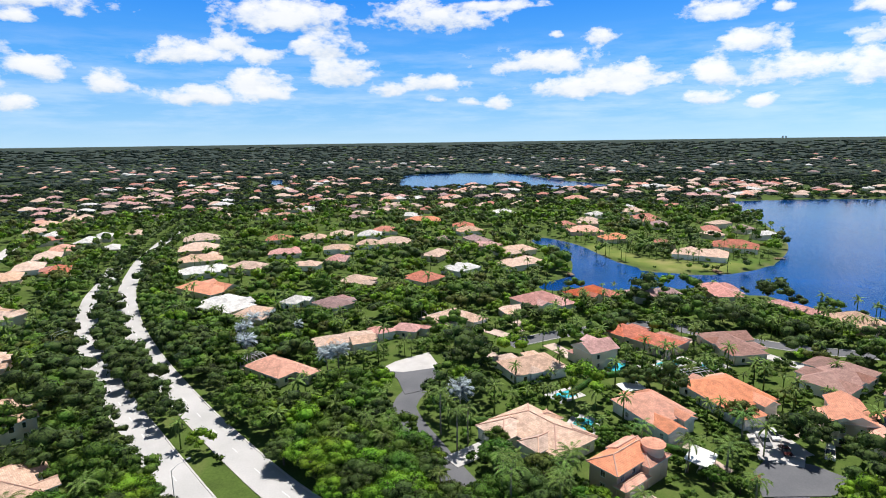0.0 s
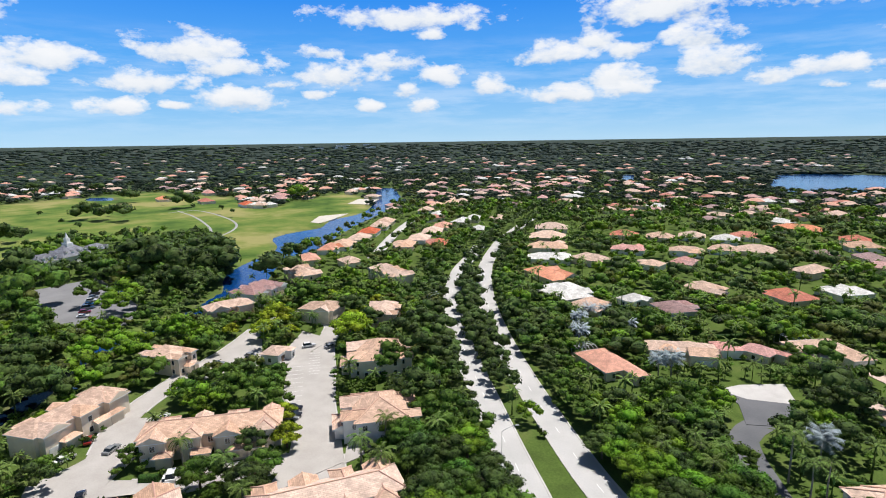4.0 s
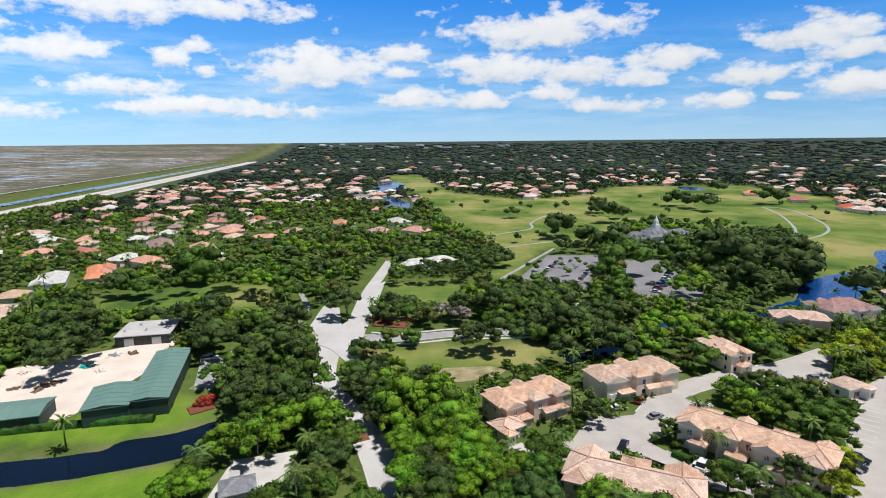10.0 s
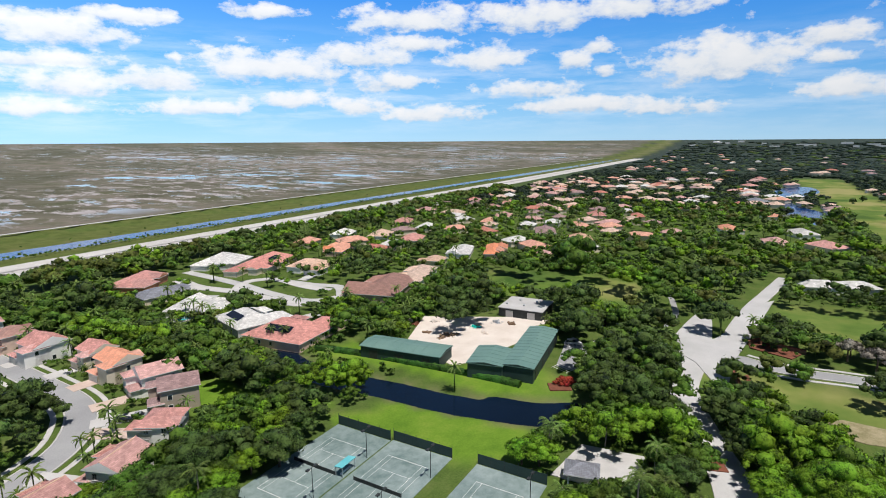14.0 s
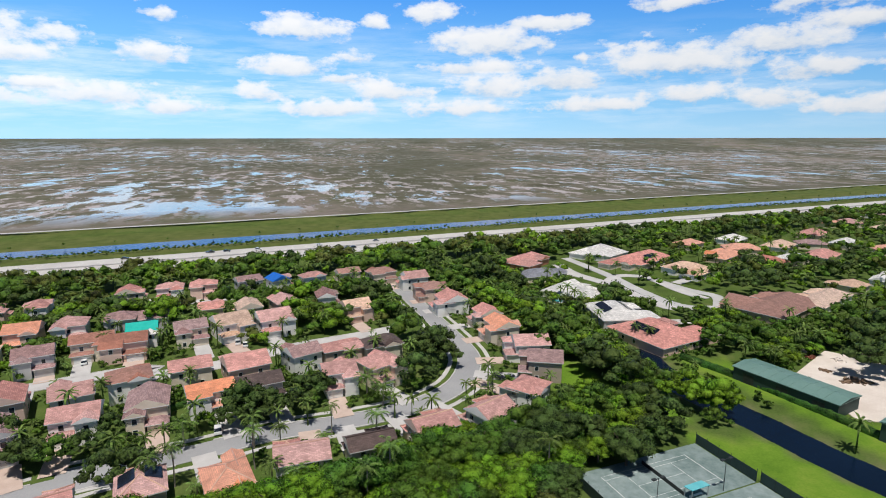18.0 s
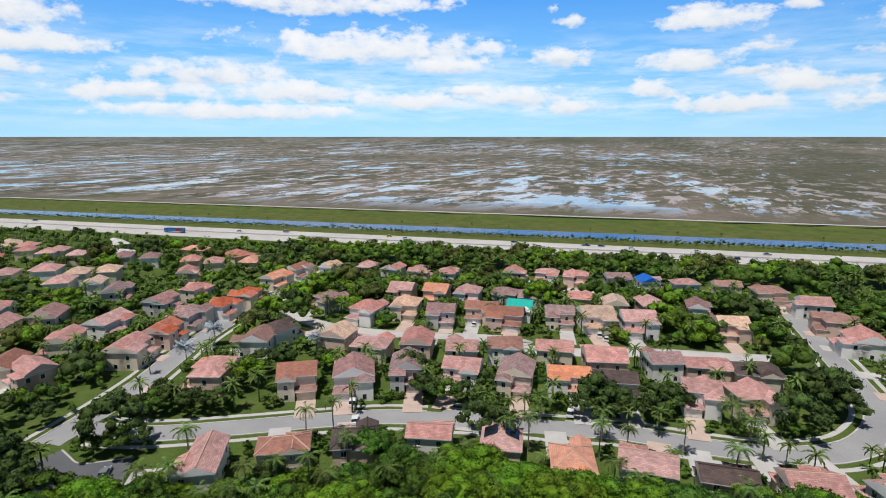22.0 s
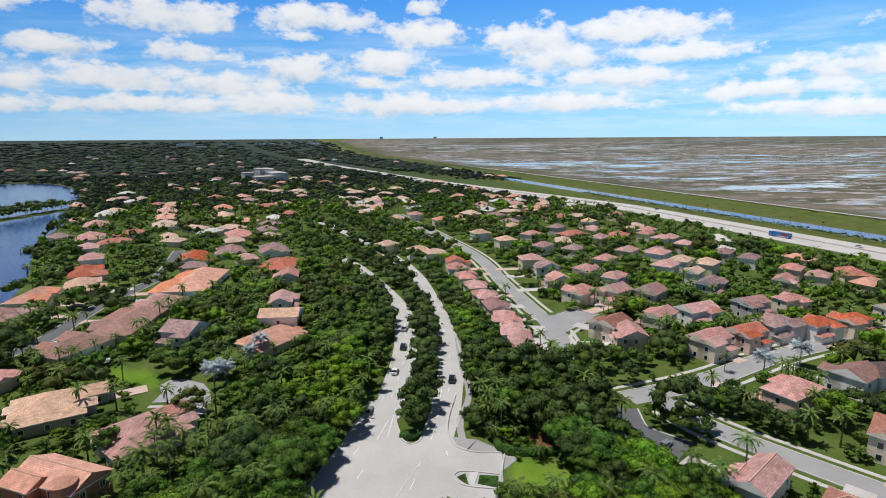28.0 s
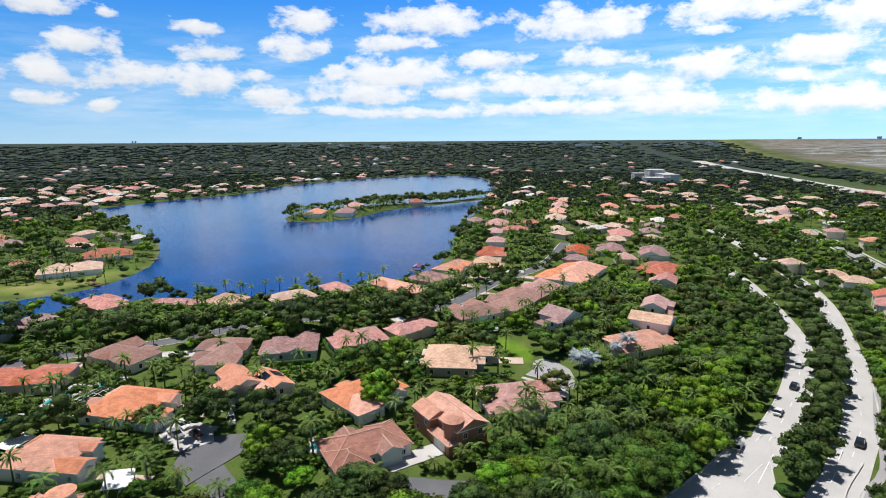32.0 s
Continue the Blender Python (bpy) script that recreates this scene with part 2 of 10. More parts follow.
AWNING = varied("turquoise_awning", (0.10, 0.42, 0.46), (0.16, 0.5, 0.54), 0.6, 4, 0.7, 0.0)
TYRE = varied("tyre", (0.015, 0.015, 0.015), (0.025, 0.025, 0.025), 2, 9, 0.85, 0.0)
WOOD = varied("weathered_wood", (0.16, 0.10, 0.06), (0.25, 0.17, 0.11), 0.5, 8, 0.9, 0.2)


# ---- building helpers ----
def mesh_of(name, verts, faces, mats, uvs=None, smooth=False, slots=None):
    me = bpy.data.meshes.new(name)
    me.from_pydata(verts, [], faces)
    for m in (mats if isinstance(mats, (list, tuple)) else [mats]):
        me.materials.append(m)
    if uvs:
        layer = me.uv_layers.new(name="UVMap")
        flat = [c for f in uvs for p in f for c in p]
        layer.data.foreach_set("uv", flat)
    if slots:
        me.polygons.foreach_set("material_index", slots)
    if smooth:
        me.polygons.foreach_set("use_smooth", [True] * len(me.polygons))
    me.update()
    return me


def part(name, me, parent, m=None, label=""):
    ob = new(name, me)
    ob.parent = parent
    if m is not None:
        ob.matrix_local = m
    return tagged(ob, label) if label else ob


def box(x0, y0, z0, x1, y1, z1):
    v = [(x0, y0, z0), (x1, y0, z0), (x1, y1, z0), (x0, y1, z0), (x0, y0, z1), (x1, y0, z1), (x1, y1, z1), (x0, y1, z1)]
    return v, [(0, 3, 2, 1), (4, 5, 6, 7), (0, 1, 5, 4), (1, 2, 6, 5), (2, 3, 7, 6), (3, 0, 4, 7)]


def joined(*pieces):
    V, F = [], []
    for v, f in pieces:
        o = len(V)
        V += v
        F += [tuple(i + o for i in q) for q in f]
    return V, F


def tube(p, q, r0, r1, n=6):
    p, q = Vector(p), Vector(q)
    a = (q - p).normalized()
    u = a.orthogonal().normalized()
    w = a.cross(u)
    V, F = [], []
    for c, r in ((p, r0), (q, r1)):
        for k in range(n):
            s = 2 * math.pi * k / n
            V.append(tuple(c + u * (r * math.cos(s)) + w * (r * math.sin(s))))
    for k in range(n):
        F.append((k, (k + 1) % n, n + (k + 1) % n, n + k))
    F += [tuple(range(n - 1, -1, -1)), tuple(range(n, 2 * n))]
    return V, F


def spline(pts, step=4.0):
    """Catmull-Rom through the control points."""
    P = [Vector((p[0], p[1])) for p in pts]
    P = [2 * P[0] - P[1]] + P + [2 * P[-1] - P[-2]]
    out = []
    for i in range(1, len(P) - 2):
        a, b, c, d = P[i - 1:i + 3]
        l0, l1, l2 = (b - a).length + 1e-6, (c - b).length + 1e-6, (d - c).length + 1e-6
        m0, m1 = (c - a) * (l1 / (l0 + l1)), (d - b) * (l1 / (l1 + l2))
        n = max(2, int(l1 / step))
        for k in range(n):
            t = k / n
            out.append(b * (2 * t ** 3 - 3 * t * t + 1) + m0 * (t ** 3 - 2 * t * t + t) + c * (3 * t * t - 2 * t ** 3) + m1 * (t ** 3 - t * t))
    out.append(P[-2])
    return out


def ribbon(line, w0, w1, z, thick=0.0):
    """A band along a line between the offsets w0 and w1, with a solid edge where it is thick."""
    V, F = [], []
    n = len(line)
    for i, p in enumerate(line):
        a = (line[min(i + 1, n - 1)] - line[max(i - 1, 0)]).normalized()
        s = Vector((-a.y, a.x))
        l, r = p + s * w0, p + s * w1
        V += [(l.x, l.y, z), (r.x, r.y, z)] + ([(l.x, l.y, z - thick), (r.x, r.y, z - thick)] if thick else [])
    k = 4 if thick else 2
    for i in range(n - 1):
        a, b = i * k, (i + 1) * k
        F.append((a, b, b + 1, a + 1) if w0 > w1 else (a, a + 1, b + 1, b))
        if thick:
            F += [(a, a + 2, b + 2, b), (a + 1, b + 1, b + 3, a + 3)]
    return V, F


# ---- the plan raster: what covers the ground, in 2 m cells ----
CELL, REACH = 2.0, 1000
SIDE = int(2 * REACH / CELL)
grid_x = (np.arange(SIDE) + 0.5) * CELL - REACH
GX, GY = np.meshgrid(grid_x, grid_x)
taken = np.zeros((SIDE, SIDE), bool)          # no tree stands here
garden = np.zeros((SIDE, SIDE), bool)         # only low planting here


def inside(poly, X, Y):
    ins = np.zeros(X.shape, bool)
    n = len(poly)
    for i in range(n):
        (x0, y0), (x1, y1) = poly[i][:2], poly[(i + 1) % n][:2]
        if y0 == y1:
            continue
        c = (y0 > Y) != (y1 > Y)
        ins ^= c & (X < (x1 - x0) * (Y - y0) / (y1 - y0) + x0)
    return ins


def seg_distance(pts, X, Y, closed=False):
    d = np.full(X.shape, 1e9)
    n = len(pts)
    for i in range(n if closed else n - 1):
        (x0, y0), (x1, y1) = pts[i][:2], pts[(i + 1) % n][:2]
        dx, dy = x1 - x0, y1 - y0
        L = dx * dx + dy * dy or 1e-9
        t = np.clip(((X - x0) * dx + (Y - y0) * dy) / L, 0, 1)
        d = np.minimum(d, np.hypot(X - x0 - t * dx, Y - y0 - t * dy))
    return d


def take(x0, y0, x1, y1, test, mask=taken):
    i0, i1 = [int(np.clip((v + REACH) / CELL, 0, SIDE)) for v in (y0, y1)]
    j0, j1 = [int(np.clip((v + REACH) / CELL, 0, SIDE)) for v in (x0, x1)]
    if i1 > i0 and j1 > j0:
        mask[i0:i1, j0:j1] |= test(GX[i0:i1, j0:j1], GY[i0:i1, j0:j1])


def take_line(line, half):
    xs, ys = [p[0] for p in line], [p[1] for p in line]
    take(min(xs) - half, min(ys) - half, max(xs) + half, max(ys) + half, lambda X, Y: seg_distance(line, X, Y) < half)


def take_poly(poly, mask=taken):
    xs, ys = [p[0] for p in poly], [p[1] for p in poly]
    take(min(xs), min(ys), max(xs), max(ys), lambda X, Y: inside(poly, X, Y), mask)


def is_garden(x, y):
    i, j = int((y + REACH) / CELL), int((x + REACH) / CELL)
    return 0 <= i < SIDE and 0 <= j < SIDE and garden[i, j]


def is_taken(x, y):
    i, j = int((y + REACH) / CELL), int((x + REACH) / CELL)
    return 0 <= i < SIDE and 0 <= j < SIDE and taken[i, j]


# ---- registers filled by the plan, and built below ----
WATERS, CREEKS, ISLANDS, LAWNS, STREETS, VILLAS, PLANTS, GROVES = [], [], [], [], [], [], [], []


def water_body(name, poly):
    WATERS.append([tuple(p) for p in spline(poly + poly[:1], 12)] if len(poly) > 6 else poly)


def creek(name, line, width):
    CREEKS.append(([tuple(p) for p in spline(line, 8)], width / 2))


def island(poly):
    ISLANDS.append([tuple(p) for p in spline(poly + poly[:1], 12)])


def grove(poly, kinds, gap, low, high):
    GROVES.append((poly, kinds, gap, low, high))


def lawn(poly):
    LAWNS.append(poly)
    take_poly(poly)


def strip_ob(name, line, w0, w1, z, mat, label, thick=0.0, category="road"):
    v, f = ribbon(line, w0, w1, z, thick)
    return tagged(new(name, mesh_of(name, v, f, mat)), label, category, kind="structure")


KERBS = []


def edge_runs(k, off):
    """The stretches of a line beside street k that no other street crosses."""
    line = STREETS[k][0]
    pts = []
    for i, p in enumerate(line):
        a = (line[min(i + 1, len(line) - 1)] - line[max(i - 1, 0)]).normalized()
        pts.append(p + Vector((-a.y, a.x)) * off)
    X, Y = np.array([p.x for p in pts]), np.array([p.y for p in pts])
    clear = np.ones(len(pts), bool)
    for j, (other, width) in enumerate(STREETS):
        if j != k:
            clear &= seg_distance([tuple(q) for q in other[::2] + other[-1:]], X, Y) > width / 2 + 0.3
    for poly in PAVED:
        clear &= ~inside(poly, X, Y)
    run = []
    for p, ok in zip(pts, clear):
        if ok:
            run.append(p)
        else:
            if len(run) > 2:
                yield run
            run = []
    if len(run) > 2:
        yield run


def build_kerbs():
    for k, kerb, walkway in KERBS:
        width = STREETS[k][1]
        for s in (1, -1):
            for run in edge_runs(k, s * (width / 2 + 0.15)) if kerb else ():
                v, f = ribbon(run, 0.2, -0.2, 0.164 + 0.004 * k, 0.4)
                tagged(new("kerb", mesh_of("kerb", v, f, CONCRETE)), "pale concrete kerb along the street", "kerb", kind="structure")
            for run in edge_runs(k, s * (width / 2 + 2.7)) if walkway else ():
                v, f = ribbon(run, 0.7, -0.7, 0.085 + 0.004 * k, 0.3)
                tagged(new("pavement", mesh_of("pavement", v, f, CONCRETE)), "pale concrete pavement beside the street", "pavement", kind="structure")


PAVED = []
COURTS = []                                   # open courts where nothing grows
STREET_WORDS = {"ASPHALT": "pale worn asphalt carriageway between rows of trees", "ASPHALT_MID": "grey asphalt neighbourhood street between houses",
                "ASPHALT_DARK": "dark asphalt residential lane among trees", "CONCRETE": "pale concrete street between houses", "PALE_COURT": "pale paved street between the townhouses"}


def hedge(pts, width=1.3, height=1.5):
    """A clipped hedge: a rounded ridge of leaves along a line."""
    line = spline(pts, 0.8)
    hr = np.random.default_rng(int(abs(pts[0][0] * 13 + pts[0][1] * 7)))
    V, F = [], []
    prof = [(-0.5, 0.0), (-0.52, 0.55), (-0.36, 0.95), (0.0, 1.04), (0.36, 0.95), (0.52, 0.55), (0.5, 0.0)]
    for i, p in enumerate(line):
        a = (line[min(i + 1, len(line) - 1)] - line[max(i - 1, 0)]).normalized()
        for q, h in prof:
            j = hr.normal() * 0.07
            V.append((p.x - a.y * q * width * (1 + j), p.y + a.x * q * width * (1 + j), h * height * (1 + j) - 0.05))
    n = len(prof)
    for i in range(len(line) - 1):
        F += [(i * n + k, (i + 1) * n + k, (i + 1) * n + k + 1, i * n + k + 1) for k in range(n - 1)]
    F += [tuple(range(n - 1, -1, -1)), tuple(range((len(line) - 1) * n, len(line) * n))]
    tagged(new("hedge", mesh_of("hedge", V, F, HEDGE, smooth=True)), "clipped green hedge between the gardens", "hedge", "garden hedges")
    take_line([tuple(p) for p in line], 1.2)


def path(pts, width):
    line = spline(pts, 4)
    strip_ob("path", line, width / 2, -width / 2, 0.06, ASPHALT_MID, "pale narrow path winding over the grass", 0.3, "path")
    take_line([tuple(p) for p in line], width / 2 + 0.5)


def street(name, mat, pts, width, kerb=1):
    line = spline(pts, 4)
    STREETS.append((line, width))
    word = [k for k, m in (("ASPHALT", ASPHALT), ("ASPHALT_MID", ASPHALT_MID), ("ASPHALT_DARK", ASPHALT_DARK), ("CONCRETE", CONCRETE), ("PALE_COURT", PALE_COURT)) if m == mat][0]
    z = 0.05 + 0.004 * len(STREETS)
    strip_ob("road_" + name, line, width / 2, -width / 2, z, mat, STREET_WORDS[word], 0.3)
    KERBS.append((len(STREETS) - 1, kerb, mat == ASPHALT_MID and width < 9.6))
    take_line([tuple(p) for p in line[::2]], width / 2 + 1.2)
    if mat == ASPHALT_MID and width < 9.6:
        take_line([tuple(p) for p in line[::2]], width / 2 + 3.6)
    if name.startswith("boulevard"):
        for off, every, long in ((0, 12.2, 3.0), (width / 2 - 0.5, 6.0, 6.0), (-width / 2 + 0.5, 6.0, 6.0)):
            dash, run = [], 0.0
            fine = spline(pts, 1.0)
            for i in range(len(fine) - 4):
                run += (fine[i + 1] - fine[i]).length
                if run >= every and fine[i].length < 330:
                    run = 0.0
                    dash.append(ribbon([fine[i], fine[i + 2], fine[i + 3]] if long < 5 else fine[i:i + 7], off + 0.08, off - 0.08, z + 0.004))
            if off == 0:
                for v, f in dash:
                    tagged(new("road_marking", mesh_of("road_marking", v, f, LINE)), "white lane dash on the boulevard", "road marking", kind="structure")
    return line


def paved(name, mat, poly, z):
    if sum(a[0] * b[1] - b[0] * a[1] for a, b in zip(poly, poly[1:] + poly[:1])) < 0:
        poly = poly[::-1]
    n = len(poly)
    PAVED.append(poly)
    me = mesh_of(name, [(x, y, z + 0.12 + 0.0035 * len(PAVED)) for x, y in poly] + [(x, y, -0.3) for x, y in poly],
                 [tuple(range(n))] + [(i, i + n, (i + 1) % n + n, (i + 1) % n) for i in range(n)], mat)
    words = {"bunker": "pale sand bunker on the golf course", "yard": "bare pale dirt yard beside green sheds", "traffic_island": "grassy traffic island with a pale kerb", "mulch_bed": "bed of red-brown mulch on the grass"}
    tagged(new(name, me), words.get(name, "open paved " + name.replace("_", " ") + " of pale concrete or asphalt"), name.replace("_", " "), kind="structure")
    take_poly(poly)


def kerb_line(pts, z=0.34):
    v, f = ribbon(spline(pts, 1.5), 0.2, -0.2, z, z + 0.2)
    tagged(new("kerb", mesh_of("kerb", v, f, CONCRETE)), "pale concrete kerb along the street", "kerb", kind="structure")


def marking(pts, z, width=0.16):
    v, f = ribbon([Vector(p) for p in pts], width / 2, -width / 2, z)
    tagged(new("road_marking", mesh_of("road_marking", v, f, LINE)), "white painted line on the road", "road marking", kind="structure")


def clearing(poly):
    """Ground with low planting only."""
    take_poly(poly, garden)


# ---- houses ----
def hip_roof(cx, cy, w, d, z, pitch=0.42, gable=False, thick=0.22):
    """A hipped or gabled roof over the eaves w by d, with the tiles' own coordinates and the lines of its ridges."""
    x0, x1, y0, y1 = cx - w / 2, cx + w / 2, cy - d / 2, cy + d / 2
    turned = d > w
    h = min(w, d) / 2 * pitch
    in_ = 0.0 if gable else min(w, d) / 2
    if not turned:
        r0, r1 = (x0 + in_, cy, z + h), (x1 - in_, cy, z + h)
    else:
        r0, r1 = (cx, y0 + in_, z + h), (cx, y1 - in_, z + h)
    c = [(x0, y0, z), (x1, y0, z), (x1, y1, z), (x0, y1, z)]
    V = c + [r0, r1] + [(a, b, z - thick) for a, b, _ in c]
    F = [(0, 1, 5, 4), (2, 3, 4, 5), (1, 2, 5), (3, 0, 4)] if not turned else [(1, 2, 5, 4), (3, 0, 4, 5), (0, 1, 4), (2, 3, 5)]
    UV = []
    for f in F:
        a, b = Vector(V[f[0]]), Vector(V[f[1]])
        e = (b - a).normalized()
        nrm = (b - a).cross(Vector(V[f[2]]) - a).normalized()
        up = nrm.cross(e)
        UV.append([((Vector(V[i]) - a).dot(e), (Vector(V[i]) - a).dot(up)) for i in f])
    sides = [(0, 6, 7, 1), (1, 7, 8, 2), (2, 8, 9, 3), (3, 9, 6, 0), (6, 9, 8, 7)]
    F2 = F + sides
    UV += [[(0, 0)] * 4 for _ in sides]
    slots = [0] * 4 + [1] * 5
    if gable:
        slots[2] = slots[3] = 2
    lines = [(r0, r1)]
    if not gable:
        lines += [(c[0], r0), (c[3], r0), (c[1], r1), (c[2], r1)] if not turned else [(c[0], r0), (c[1], r0), (c[2], r1), (c[3], r1)]
    return V, F2, UV, slots, lines, h


WIN_FRAME = mesh_of("window_frame", *joined(box(-0.65, -0.05, -0.75, -0.55, 0.06, 0.75), box(0.55, -0.05, -0.75, 0.65, 0.06, 0.75), box(-0.55, -0.05, 0.65, 0.55, 0.06, 0.75),
                                            box(-0.65, -0.12, -0.85, 0.65, 0.06, -0.75), box(-0.03, -0.03, -0.75, 0.03, 0.06, 0.65)), TRIM)
WIN_PANE = mesh_of("pane", *box(-0.55, 0.0, -0.75, 0.55, 0.04, 0.65), GLASS)
_v1, _f1 = joined(box(-0.65, -0.05, -0.8, 0.65, 0.06, 0.8))
_v2, _f2 = box(-0.53, -0.07, -0.7, 0.53, 0.05, 0.68)
WIN_FAR = mesh_of("window", _v1 + _v2, _f1 + [tuple(i + 8 for i in q) for q in _f2], [TRIM, GLASS], slots=[0] * 6 + [1] * 6)
_gd = [box(-2.45, -0.06, 0.0, 2.45, 0.06, 2.3)] + [box(-2.35, -0.085, 0.08 + 0.55 * k, 2.35, -0.06, 0.55 + 0.55 * k) for k in range(4)]
GARAGE = mesh_of("garage_door", *joined(*_gd), TRIM)
DOOR = mesh_of("front_door", *joined(box(-0.6, -0.08, 0, 0.6, 0.06, 2.3), box(-0.45, -0.11, 0.15, 0.45, -0.08, 1.0), box(-0.45, -0.11, 1.15, 0.45, -0.08, 2.1)), WOOD)


def villa(x, y, rot, w, d, eave, roof, wall=None, gable=False, town=False, cage=False, solar=False, turret=False, tarp=None):
    if eave < 4.5:
        far = 1.2 if math.hypot(x, y) > 205 else 1.0
        w, d = w * 1.1 * far, d * 1.12 * far
    elif not town and not turret:
        far = math.hypot(x, y) > 135
        w, d, eave = min(max(w * 1.04, 12.0 if far else 10.8), 15.5), min(max(d * 1.04, 10.4 if far else 9.6), 12.8), eave + (0.5 if far else 0.2)
    VILLAS.append((x, y, rot, w, d, eave, roof, wall, gable, town, cage, solar, turret, tarp))
    c, s = math.cos(radians(rot)), math.sin(radians(rot))
    a, b = w / 2 + 1.0, d / 2 + 1.0
    take_poly([(x + c * p - s * q, y + s * p + c * q) for p, q in ((-a, -b), (a, -b), (a, b), (-a, b))])
    r = math.hypot(x, y)                         # the plot round the house stays low and open
    reach = min(24.0, 5.0 + r / 15) if eave < 4.5 else min(14.0, 3.0 + r / 40)
    ux, uy = -x / r, -y / r
    half = max(w, d) / 2 + 1.5
    take_poly([(x - uy * half, y + ux * half), (x + uy * half, y - ux * half), (x + uy * half + ux * (half + reach), y - ux * half + uy * (half + reach)),
               (x - uy * half + ux * (half + reach), y + ux * half + uy * (half + reach))], garden)
    a, b = w / 2 + 4.0, d / 2 + 4.0
    take_poly([(x + c * p - s * q, y + s * p + c * q) for p, q in ((-a, -b), (a, -b), (a, b), (-a, b))], garden)


def nearest_street(x, y):
    best = (1e9, None)
    for line, width in STREETS[2:]:
        for p in line[::2]:
            q = (p.x - x) ** 2 + (p.y - y) ** 2
            if q < best[0]:
                best = (q, p)
    return math.sqrt(best[0]), best[1]


def street_angle(x, y):
    best = (1e9, 0.0)
    for line, width in STREETS[2:]:
        for i in range(1, len(line) - 1, 2):
            q = (line[i].x - x) ** 2 + (line[i].y - y) ** 2
            if q < best[0]:
                a = line[i + 1] - line[i - 1]
                best = (q, math.degrees(math.atan2(a.y, a.x)))
    return best[1]


